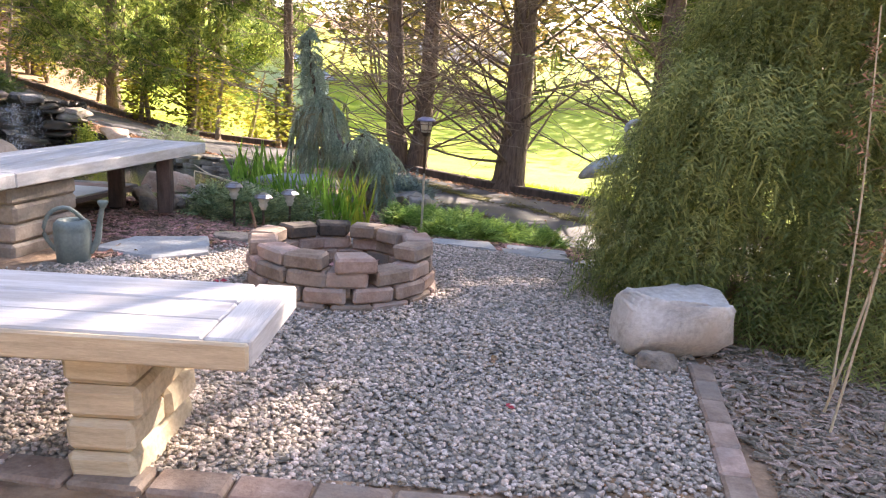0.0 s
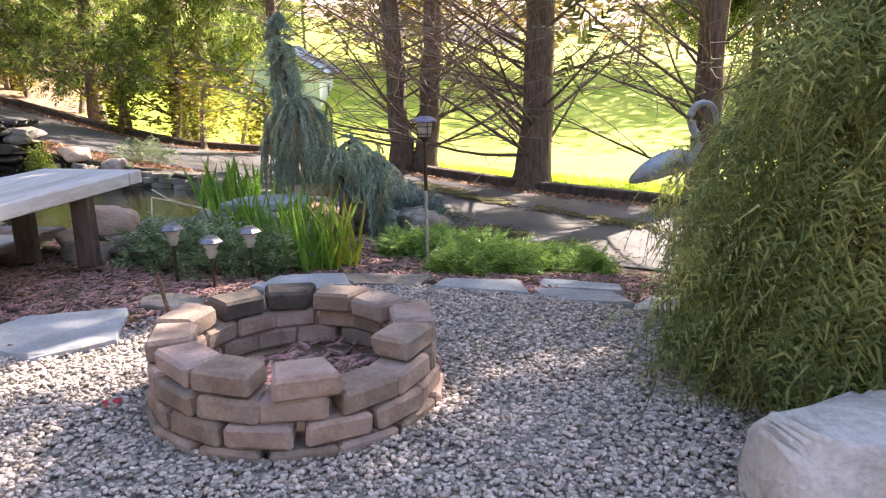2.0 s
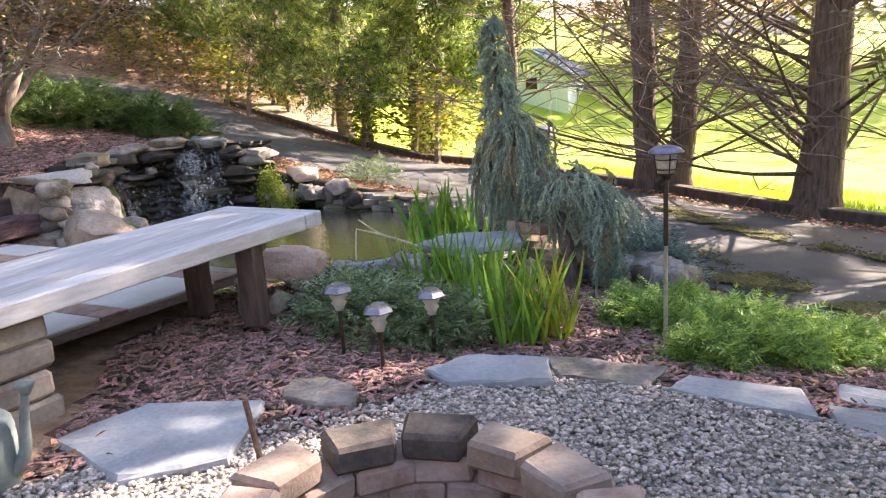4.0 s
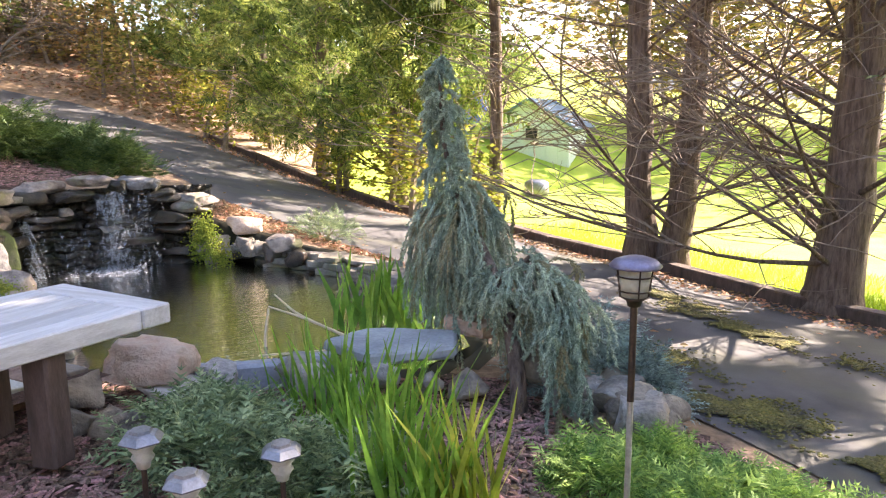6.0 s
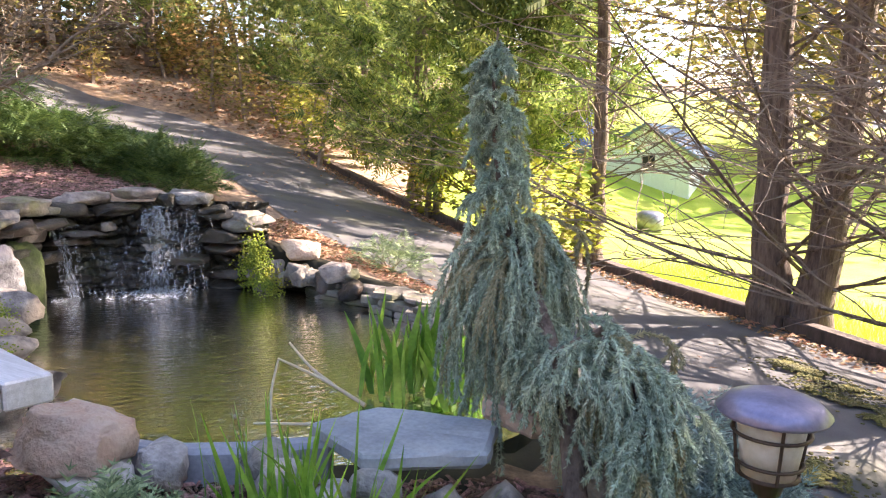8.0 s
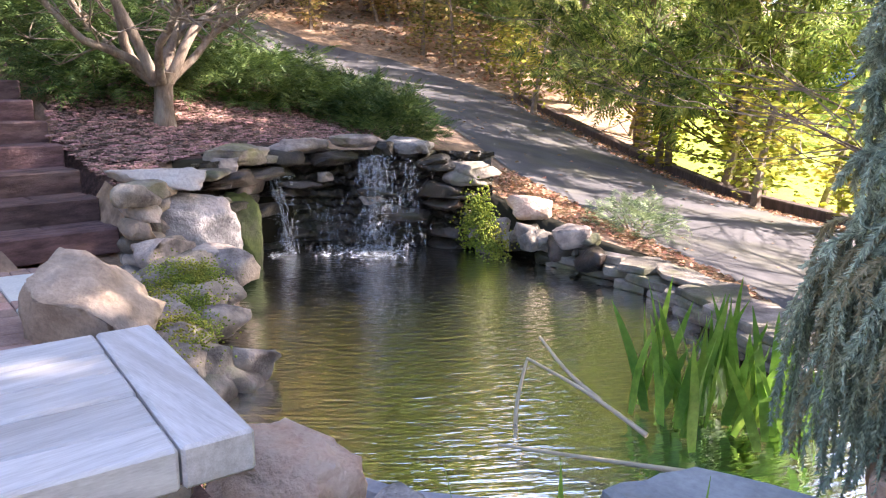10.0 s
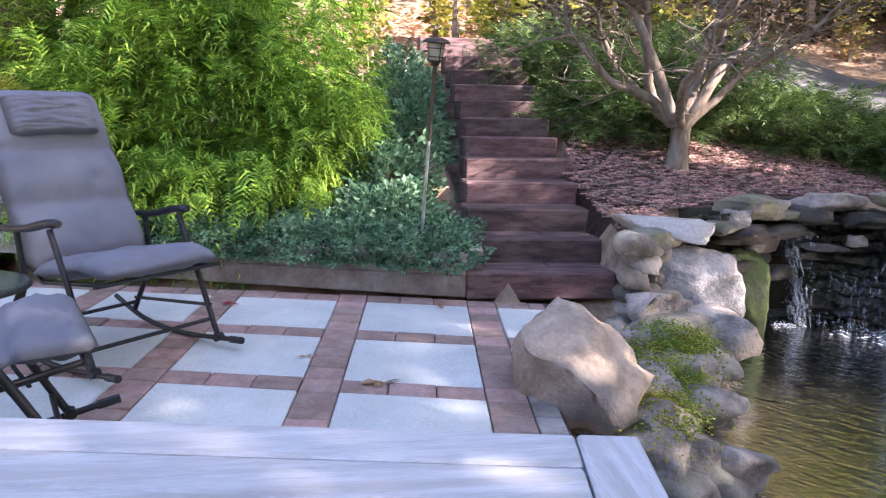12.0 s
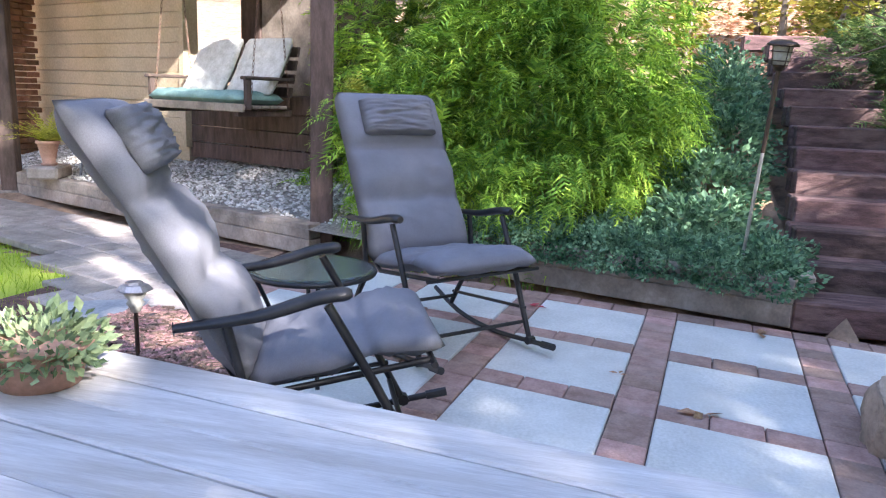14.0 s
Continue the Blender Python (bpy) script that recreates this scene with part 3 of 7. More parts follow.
gz = np.where(inside(LOW_BANK, gx, gy), np.minimum(gz, 0.02), gz)
gz = np.where(inside(STAIR, gx, gy), gz - 0.30, gz)
ni, nj = gx.shape
ii, jj = np.meshgrid(np.arange(ni - 1), np.arange(nj - 1), indexing="ij")
quads = np.stack([ii * nj + jj, (ii + 1) * nj + jj, (ii + 1) * nj + jj + 1, ii * nj + jj + 1], -1).reshape(-1, 4)
ground_mesh = Geo().add(np.stack([gx, gy, gz], -1), quads).mesh("ground", True)
cx, cy = (gx[:-1, :-1] + gx[1:, 1:]).ravel() / 2, (gy[:-1, :-1] + gy[1:, 1:]).ravel() / 2
zone = np.zeros(len(cx), np.int32)
for k, poly in enumerate((GRAVEL, MULCH_NEAR, MULCH_HILL, LAWN, GRASS_PATCH, POND)):
    zone[inside(poly, cx, cy)] = k + 1
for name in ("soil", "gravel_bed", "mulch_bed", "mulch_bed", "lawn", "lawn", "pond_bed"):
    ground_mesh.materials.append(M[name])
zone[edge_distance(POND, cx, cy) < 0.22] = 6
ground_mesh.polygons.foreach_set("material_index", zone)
tagged(new("ground", ground_mesh), "garden ground of gravel, bark mulch, leaf litter and lawn", "ground", kind="structure")


def ribbon(name, near, far, lift, mat, label, category, n=16, step=0.3):
    """A strip of ground between two lines, draped over the terrain."""
    def resample(p):
        s = np.concatenate([[0], np.cumsum(np.linalg.norm(np.diff(p, axis=0), axis=1))]) / np.linalg.norm(np.diff(p, axis=0), axis=1).sum()
        t = np.linspace(0, 1, 140)
        return np.stack([np.interp(t, s, p[:, 0]), np.interp(t, s, p[:, 1])], -1)
    a, b = resample(near), resample(far)
    w = np.linspace(0, 1, n)[None, :, None]
    p = a[:, None] * (1 - w) + b[:, None] * w
    z = level(p[..., 0], p[..., 1]) + lift
    i, j = np.meshgrid(np.arange(139), np.arange(n - 1), indexing="ij")
    q = np.stack([i * n + j, i * n + j + 1, (i + 1) * n + j + 1, (i + 1) * n + j], -1).reshape(-1, 4)
    return tagged(part(name, Geo().add(np.concatenate([p, z[..., None]], -1), q), mat, None, "", True), label, category, kind="structure")


ribbon("road", DRIVE_NEAR, DRIVE_FAR, 0.012, M["asphalt"], "mossy grey asphalt driveway dappled with fallen leaves", "driveway")
water = part("water", Geo().add(np.column_stack([POND * 1.0, np.full(len(POND), WATER_Z)]).tolist() + [[-4.0, 10.0, WATER_Z]],
                                [(i, (i + 1) % len(POND), len(POND)) for i in range(len(POND))]), M["water"])
water.visible_shadow = False
tagged(water, "dark rippled pond water reflecting the trees", "water", kind="structure")


# ---- benches, fire pit and paving ----
def plank(name, parent, a, b, width, thick, top, mat, label="", side=1):
    """A board from a to b along its near edge, its width to the given side."""
    a, b = np.array(a, float), np.array(b, float)
    d = b - a
    ln = np.linalg.norm(d)
    d /= ln
    c = (a + b) / 2 + side * np.array((-d[1], d[0])) * width / 2
    ob = part(name, Geo().box(ln - 0.004, width - 0.007, thick, None, 0.007), mat, parent, label)
    ob.matrix_basis = parent.matrix_basis.inverted() @ pose(c[0], c[1], top - thick, 0, 0, math.degrees(math.atan2(d[1], d[0])))
    return ob


def slab_bench(name, origin, along, length, depth, top, thick, label, boards, cap, edge_mat, cap_first=False):
    """A plank-topped bench: boards along it, a cross board at its ends."""
    u = np.array(along, float) / np.linalg.norm(along)
    w = np.array((-u[1], u[0]))
    o = np.array(origin, float)
    bench = thing(name, pose(*origin, 0), label, "bench", "garden benches")
    n = len(boards)
    at = 0.0
    for i, frac in enumerate(boards):
        wd = depth * frac
        plank("plank", bench, o + w * at + u * (cap if cap_first else 0), o + w * at + u * (length - cap), wd, thick, top - 0.003 * (i % 2), M["plank_x"] if abs(u[0]) > 0.5 else M["plank_y"])
        at += wd
    plank("end_board", bench, o + u * (length - cap), o + u * (length - cap) + w * depth, cap, thick, top + 0.001, edge_mat, "cross board at the end", -1)
    if cap_first:
        plank("end_board", bench, o + u * 0.0, o + w * depth, cap, thick, top + 0.001, edge_mat, "", -1)
    return bench, o, u, w


def stacked_pier(parent, o, u, w, along, depth_from, depth_to, width, top, base, courses, mat, seed, name="pier_block"):
    """Rough blocks laid crosswise to carry a bench."""
    rng = np.random.default_rng(seed)
    h = (top - base) / courses
    ang = math.degrees(math.atan2(u[1], u[0]))
    for c in range(courses):
        halves = [(depth_from, depth_to)] if c % 2 == 0 else [(depth_from, (depth_from + depth_to) / 2), ((depth_from + depth_to) / 2, depth_to)]
        for d0, d1 in halves:
            v, f4, f3 = chamfered(width + rng.uniform(-0.03, 0.03), d1 - d0 - 0.004, h - 0.004, 0.02)
            v[:, 0] += np.where(v[:, 2] > h / 2, rng.uniform(-0.012, 0.012), rng.uniform(-0.012, 0.012))
            g = Geo()
            g.v, g.n = [v], len(v)
            g.f[4], g.f[3] = [f4], [f3]
            ob = part(name, g, mat, parent)
            p = o + u * along + w * (d0 + d1) / 2
            ob.matrix_basis = parent.matrix_basis.inverted() @ pose(p[0], p[1], base + c * h + 0.002, 0, 0, ang + rng.uniform(-2, 2))


near_bench, o, u, w = slab_bench("bench", (-2.25, 2.66), (1, -0.02), 1.71, 0.58, 0.53, 0.085,
                                 "weathered plank-topped garden bench on stacked block piers", (0.3, 0.32, 0.38), 0.15, M["plank_y"])
plank("edge_board", near_bench, o + (0, -0.004), o + u * 1.705 + (0, -0.004), 0.03, 0.084, 0.529, M["new_timber"], "pale sawn front edge", -1)
stacked_pier(near_bench, o, u, w, 1.22, 0.05, 0.56, 0.24, 0.445, 0.0, 4, M["new_timber"], 3)
stacked_pier(near_bench, o, u, w, 0.25, 0.05, 0.56, 0.24, 0.445, 0.0, 4, M["new_timber"], 4)

far_bench, o, u, w = slab_bench("bench", (-2.665, 4.97), (0.167, 0.986), 2.53, 0.79, 0.58, 0.09,
                                "long grey plank bench beside the pond", (0.18, 0.22, 0.2, 0.2, 0.2), 0.15, M["plank_x"], True)
stacked_pier(far_bench, o, u, w, 0.47, 0.06, 0.70, 0.62, 0.49, 0.0, 4, M["timber"], 5)
for along, across in ((1.99, 0.10), (2.02, 0.58)):
    p = o + u * along + w * across
    ob = part("leg", Geo().box(0.12, 0.12, 0.47, None, 0.012), M["dark_wood"], far_bench)
    ob.matrix_basis = far_bench.matrix_basis.inverted() @ pose(p[0], p[1], 0.02, 0, 0, 9)


def fire_pit():
    """A ring of four courses of tumbled wall blocks, the top course loose."""
    rng = np.random.default_rng(11)
    pit = thing("fire_pit", pose(-0.635, 5.06, 0), "round fire pit of loose tan and grey tumbled retaining blocks", "fire pit")
    meshes = []
    for k in range(6):
        v, f4, f3 = chamfered(0.235, 0.165, 0.085, 0.014)
        front = v[:, 1] < 0
        v[~front, 0] *= 0.78
        for i, p in enumerate(v):
            v[i] += np.array([fbm(p * 3 + k * 7, 6), fbm(p * 3 + k * 7 + 20, 6), 0.5 * fbm(p * 3 + k * 7 + 40, 6)]) * 0.007
        g = Geo()
        g.v, g.n = [v], len(v)
        g.f[4], g.f[3] = [f4], [f3]
        meshes.append((g.mesh("block"), g.mesh("sooty_block")))
    for course in range(4):
        count = 14 if course < 3 else 12
        for i in range(count):
            if course == 3 and i == 10:
                continue
            a = 2 * math.pi * (i + 0.5 * (course % 2)) / count + rng.uniform(-0.03, 0.03)
            loose = course == 3
            r = 0.495 + rng.uniform(-0.006, 0.006) + (rng.uniform(-0.04, 0.03) if loose else 0) - 0.012 * course
            z = -0.035 + course * 0.0865
            sooty = loose and i in (3, 4)
            me = meshes[rng.integers(6)][1 if sooty else 0]
            ob = part("block", me, M["char"] if sooty else M["block"], pit, "soot-darkened block" if sooty else "")
            ob.matrix_basis = pose(r * math.cos(a), r * math.sin(a), z, rng.uniform(-1, 1) * (2 if loose else 0.4), rng.uniform(-1, 1) * (2 if loose else 0.4), math.degrees(a) + 90 + rng.uniform(-1, 1) * (12 if loose else 2))
    g = Geo()
    th = np.linspace(0, 2 * np.pi, 33)[:-1]
    g.add(np.vstack([np.column_stack([0.43 * np.cos(th), 0.43 * np.sin(th), np.full(32, 0.04)]), [[0, 0, 0.07]]]), [(i, (i + 1) % 32, 32) for i in range(32)])
    part("ash_bed", g, M["soil"], pit, "bed of ash, twigs and dead leaves")
    poker = part("poker", Geo().tube([(-0.52, 0.10, 0.10), (-0.56, 0.14, 0.28), (-0.61, 0.17, 0.46)], 0.009, 8), M["rust"], pit, "rusty poker leaning in the ring")
    return pit


fire_pit()

# Patio of pale slabs in brick bands.
PU, PV = np.array((math.sin(radians(13.5)), math.cos(radians(13.5)))), np.array((math.cos(radians(6.5)), -math.sin(radians(6.5))))
PO = np.array((-5.20, 6.985))
PZ = 0.14
SU, SV, BU, BV = 0.62, 0.585, 0.175, 0.15
patio = thing("patio", pose(-5.0, 6.2, PZ - 0.06), "patio of pale square slabs set in red brick bands", "patio")
patio["kind"] = "structure"


def paver(name, parent, u0, u1, v0, v1, top, mat, thick=0.05, bevel=0.006):
    c = PO + PU * (u0 + u1) / 2 + PV * (v0 + v1) / 2
    a, b = (u1 - u0) / 2 - 0.0025, (v1 - v0) / 2 - 0.0025
    v, f4, f3 = chamfered(2 * a, 2 * b, thick, bevel)
    q = v.copy()
    q[:, :2] = v[:, 0:1] * PU + v[:, 1:2] * PV
    g = Geo()
    g.v, g.n = [q], len(q)
    g.f[4], g.f[3] = [f4[:, ::-1]], [f3[:, ::-1]]
    ob = part(name, g, mat, parent)
    ob.matrix_basis = parent.matrix_basis.inverted() @ pose(c[0], c[1], top - thick)
    return ob


def patio_pieces():
    rng = np.random.default_rng(5)
    bed = Geo().add([(*(PO + PU * a + PV * b), PZ - 0.02) for a, b in ((-3.7, -0.95), (1.15, -0.95), (1.15, 0.72), (0.92, 0.75), (0.92, 2.2), (-3.7, 2.2))], [(0, 3, 2, 1), (0, 5, 4, 3)])
    tagged(part("patio_bed", bed, M["mulch_bed"]), "sandy bed between the paving joints", "paving", kind="structure")
    for i in range(-3, 2):
        for j in range(-1, 3):
            u0, v0 = i * (SU + BU), j * (SV + BV)
            if i < -2 and j > 0:
                continue
            if i == 1 and j > 0:
                for k in range(5):
                    h = (SV + BV) / 5
                    paver("brick", patio, u0 - BU, u0, v0 - BV + k * h, v0 - BV + (k + 1) * h, PZ + rng.uniform(-0.003, 0.004), M["brick"], 0.05, 0.005)
                    paver("paver", patio, u0, u0 + 0.11, v0 - BV + k * h, v0 - BV + (k + 1) * h, PZ + rng.uniform(-0.003, 0.004), M["old_paver"], 0.05, 0.005)
                continue
            w = SU if i < 1 else 0.3
            paver("slab", patio, u0, u0 + w, v0, v0 + SV, PZ + rng.uniform(-0.002, 0.002), M["slab"])
            for k in range(3):
                paver("brick", patio, u0 + k * w / 3, u0 + (k + 1) * w / 3, v0 - BV, v0, PZ + rng.uniform(-0.003, 0.004), M["brick"], 0.05, 0.005)
            for k in range(5):
                h = (SV + BV) / 5
                for s in range(1):
                    paver("brick", patio, u0 - BU, u0, v0 - BV + k * h, v0 - BV + (k + 1) * h, PZ + rng.uniform(-0.003, 0.004), M["brick"], 0.05, 0.005)


patio_pieces()

# ---- timber stair, planting box ----
RISE, TREAD = 0.155, 0.36
stair = thing("stair", pose(-6.0, 8.2, 0.14), "garden stair of red-brown railway ties climbing the bank", "stairs")
for i in range(12):
    x = -5.98 - TREAD * i
    y0, y1 = 7.70 + 0.055 * min(i, 6), 8.67 + 0.02 * i
    for k, (front, deep) in enumerate(((0.0, 0.17), (0.175, 0.20))):
        cuts = [y0, y1] if k == 0 or i > 1 else [y0, y0 + 0.12, (y0 + y1) / 2 + 0.1, y1]
        for c0, c1 in zip(cuts, cuts[1:]):
            ob = part("tie" if k == 0 else "tread_board", Geo().box(deep, c1 - c0 - 0.004, RISE + 0.02, None, 0.012), M["stair"], stair)
            ob.matrix_basis = stair.matrix_basis.inverted() @ pose(x - front - deep / 2, (c0 + c1) / 2, 0.14 + RISE * i - 0.02 - (0.006 if k else 0), 0, 0, -3)
x = -5.98 - TREAD * 12
landing = part("landing_board", Geo().box(0.25, 1.5, 0.16, None, 0.01), M["stair"], stair)
landing.matrix_basis = stair.matrix_basis.inverted() @ pose(x - 0.3, 8.6, 0.14 + RISE * 12 - 0.05)

box_a, box_b = np.array((-6.75, 5.35)), np.array((-5.99, 7.69))
planter = thing("planting_box", pose(-6.4, 6.5, 0.10), "low raised bed edged with weathered square timbers", "planter")
for c in range(2):
    plank("timber", planter, box_a, box_b, 0.14, 0.138, 0.14 + 0.14 * (c + 1) - 0.004, M["timber"])
    plank("timber", planter, box_b + (-0.15, 0.02), box_b + (-1.0, 0.12), 0.12, 0.138, 0.14 + 0.14 * (c + 1) - 0.004, M["timber"], "", -1)

# ---- stones set in the garden ----
def flat_stone(name, x, y, top, sx, sy, thick, seed, yaw, mat, label, group="", corners=6, tilt=0.0):
    """A flat slab with an irregular outline and a split edge."""
    rng = np.random.default_rng(seed)
    n = corners * 5
    th = np.linspace(0, 2 * np.pi, n + 1)[:-1]
    k = (np.arange(corners) + 0.5 + rng.uniform(-0.18, 0.18, corners)) * 2 * np.pi / corners
    pts = np.column_stack([np.cos(k), np.sin(k)]) * rng.uniform(0.85, 1.1, (corners, 1))
    t = np.linspace(0, corners, n + 1)[:-1]
    i0 = t.astype(int)
    fr = (t - i0)[:, None]
    out = pts[i0 % corners] * (1 - fr) + pts[(i0 + 1) % corners] * fr
    out *= (1 + rng.normal(0, 0.012, n))[:, None]
    out *= np.array([sx, sy]) / (out.max(0) - out.min(0))
    rings = [(0.93, 0.0), (1.0, 0.25), (0.99, 0.8), (0.95, 1.0)]
    v = np.concatenate([np.column_stack([out * s * (1 + rng.normal(0, 0.008, (n, 1))), np.full(n, h * thick) + rng.normal(0, 0.003, n)]) for s, h in rings])
    v = np.vstack([v, [[0, 0, thick], [0, 0, 0]]])
    q = [(r * n + i, r * n + (i + 1) % n, (r + 1) * n + (i + 1) % n, (r + 1) * n + i) for r in range(3) for i in range(n)]
    tr = [(3 * n + i, 3 * n + (i + 1) % n, 4 * n) for i in range(n)] + [((i + 1) % n, i, 4 * n + 1) for i in range(n)]
    g = Geo()
    g.v, g.n = [v], len(v)
    g.f[4], g.f[3] = [np.array(q)], [np.array(tr)]
    ob = part(name, g, mat)
    ob.matrix_world = pose(x, y, top - thick, tilt, 0, yaw)
    return tagged(ob, label, "stone slab", group)


stone("boulder", M["pale_rock"], 1.14, 4.22, -0.05, 0.53, 0.46, 0.36, 21, 12, label="pale blocky boulder at the gravel's edge", category="boulder", facets=1, rough=0.07, fine=True, blocky=0.72)
stone("rock", M["rock"], 1.02, 3.94, -0.03, 0.20, 0.16, 0.11, 22, 30, label="small rounded stone beside the boulder")
stone("rock", M["rock"], 0.93, 3.78 + 0.5, -0.03, 0.16, 0.13, 0.08, 23, 80, label="small grey stone in gravel")
for i, (x, y, sx, sy, yaw) in enumerate(((-0.46, 6.90, 0.62, 0.24, -4), (0.14, 6.77, 0.62, 0.26, -14), (0.72, 6.63, 0.62, 0.26, -10), (1.30, 6.52, 0.6, 0.26, -8), (0.75, 6.96, 0.55, 0.22, -12))):
    flat_stone("edging_slab", x, y, level(x, y) + 0.035, sx, sy, 0.055, 40 + i, yaw, M["ledge"] if i < 1 else M["bluestone"], "flat stone slab edging the gravel", "edging slabs", 4)
flat_stone("stepping_stone", -2.0, 5.68, 0.045, 0.80, 0.64, 0.05, 50, 20, M["bluestone"], "large blue-grey flagstone at the mulch edge", "stepping stones", 5)
flat_stone("stepping_stone", -1.62, 6.22, 0.02, 0.42, 0.26, 0.05, 51, -10, M["ledge"], "small tan flagstone in the mulch", "stepping stones", 8)
flat_stone("stepping_stone", -1.0, 6.72, -0.03, 0.62, 0.34, 0.05, 52, 12, M["bluestone"], "pale flagstone behind the fire pit", "stepping stones", 5)
flat_stone("stepping_stone", -4.92, 3.99, 0.14, 0.6, 0.55, 0.05, 53, 30, M["bluestone"], "square grey flagstone beside the grass", "stepping stones", 4)
flat_stone("pond_slab", -1.68, 8.55, 0.16, 0.78, 0.52, 0.07, 54, 28, M["bluestone"], "broad blue-grey slab overhanging the pond", "pond slabs", 5)
flat_stone("pond_slab", -1.35, 8.98, 0.22, 0.5, 0.34, 0.09, 55, -30, M["pink_rock"], "tan sandstone slab under the spruce", "pond slabs", 5)
stone("rock", M["pink_rock"], -2.74, 7.80, 0.06, 0.50, 0.34, 0.19, 61, 12, label="reddish sandstone rock beside the bench", facets=6, fine=True, blocky=0.5)
stone("rock", M["pale_rock"], -2.62, 7.80, -0.06, 0.48, 0.30, 0.14, 62, -10, label="pale flat rock under the red one")
for i, (x, y, z, s) in enumerate(((-2.55, 7.35, 0, 0.17), (-2.42, 7.40, 0, 0.15), (-2.72, 7.30, 0, 0.18), (-2.85, 7.5, 0.05, 0.2), (-2.45, 8.0, 0.0, 0.2), (-1.62, 8.28, 0.03, 0.17), (-1.42, 8.42, -0.02, 0.14),
                                  (-1.75, 8.2, -0.06, 0.18), (-1.95, 8.15, -0.02, 0.22), (-1.25, 8.6, -0.1, 0.2), (-2.1, 8.22, 0.02, 0.2))):
    stone("rock", M["grey_rock"] if i % 3 else M["rock"], x, y, z - 0.05, s * 1.2, s, s * 0.8, 70 + i, i * 40, label="rounded stone at the pond's rim", group="rim stones")
for i in range(34):
    r = np.random.default_rng(200 + i)
    x, y = -0.98 + 0.75 * r.random(), 8.55 + 0.5 * r.random()
    y -= 0.3 * (x + 0.6)
    s = r.uniform(0.12, 0.28)
    stone("rock", M["grey_rock"] if i % 2 else M["rock"], x, y, float(level(x, y)) + r.uniform(-0.06, 0.12), s * 1.3, s, s * 0.7, 300 + i, r.uniform(0, 180), r.uniform(-15, 15), label="angular stone in the pile below the spruce", group="stone pile")
rim = [(-2.78, 8.02, 0.05), (-2.5, 8.10, 0.055), (-2.25, 8.28, 0.06), (-2.02, 8.5, 0.06)]
g = Geo()
for a, b in zip(rim, rim[1:]):
    d = np.array(b) - np.array(a)
    g.box(np.linalg.norm(d) + 0.02, 0.10, 0.20, pose(*((np.array(a) + b) / 2 - (0, 0, 0.2)), 0, 0, math.degrees(math.atan2(d[1], d[0]))), 0.02)
tagged(part("pond_kerb", g, M["liner"]), "curved blue-grey kerb along the pond's near side", "kerb")

stone("boulder", M["brown_rock"], -4.42, 7.90, 0.02, 0.70, 0.56, 0.48, 81, 25, label="big tan and grey boulder between patio and pond", category="boulder", facets=8, rough=0.1, fine=True)
rng = np.random.default_rng(90)
for i in range(54):
    t = rng.random()
    x = -4.05 - 2.0 * t + rng.normal(0, 0.05)
    y = 8.08 + 1.02 * t + rng.normal(0, 0.13)
    s = rng.uniform(0.18, 0.36)
    stone("rock", M["rock"] if i % 3 else M["ledge"], x, y, -0.24 + 0.20 * rng.random() + 0.08 * t, s * 1.35, s, s * 0.75, 400 + i, rng.uniform(0, 180), rng.uniform(-12, 12), label="mossy stone on the pond's bank", group="bank stones", blocky=0.25 * (i % 2))
for c in range(5):
    for k in range(6):
        t = (k + 0.5 * (c % 2) + rng.uniform(-0.15, 0.15)) / 6
        s = rng.uniform(0.17, 0.30)
        stone("rock", (M["rock"], M["ledge"], M["brown_rock"], M["grey_rock"])[(c + k) % 4], -5.93 - 0.62 * t + 0.03 * c, 8.74 + 0.62 * t, -0.02 + 0.115 * c, s * 1.3, s * 0.95, 0.15, 500 + c * 10 + k, 45 + rng.uniform(-25, 25), 0,
              label="stone of the low retaining wall by the stair", group="retaining wall stones")
stone("rock", M["pale_rock"], -6.08, 8.98, 0.50, 0.72, 0.32, 0.16, 560, 46, label="long lichen-spotted capstone beside the stair", fine=True)

# ---- waterfall ----
FALL = np.array([(-6.02, 9.22), (-6.34, 9.7), (-6.56, 10.18), (-6.40, 10.62), (-6.06, 11.0), (-5.70, 11.36), (-5.30, 11.58)])


def along(line, t):
    s = np.concatenate([[0], np.cumsum(np.linalg.norm(np.diff(line, axis=0), axis=1))])
    q = t * s[-1]
    p = np.array([np.interp(q, s, line[:, k]) for k in range(2)])
    e = np.array([np.interp(min(q + 0.05, s[-1]), s, line[:, k]) for k in range(2)]) - np.array([np.interp(max(q - 0.05, 0), s, line[:, k]) for k in range(2)])
    return p, math.degrees(math.atan2(e[1], e[0]))


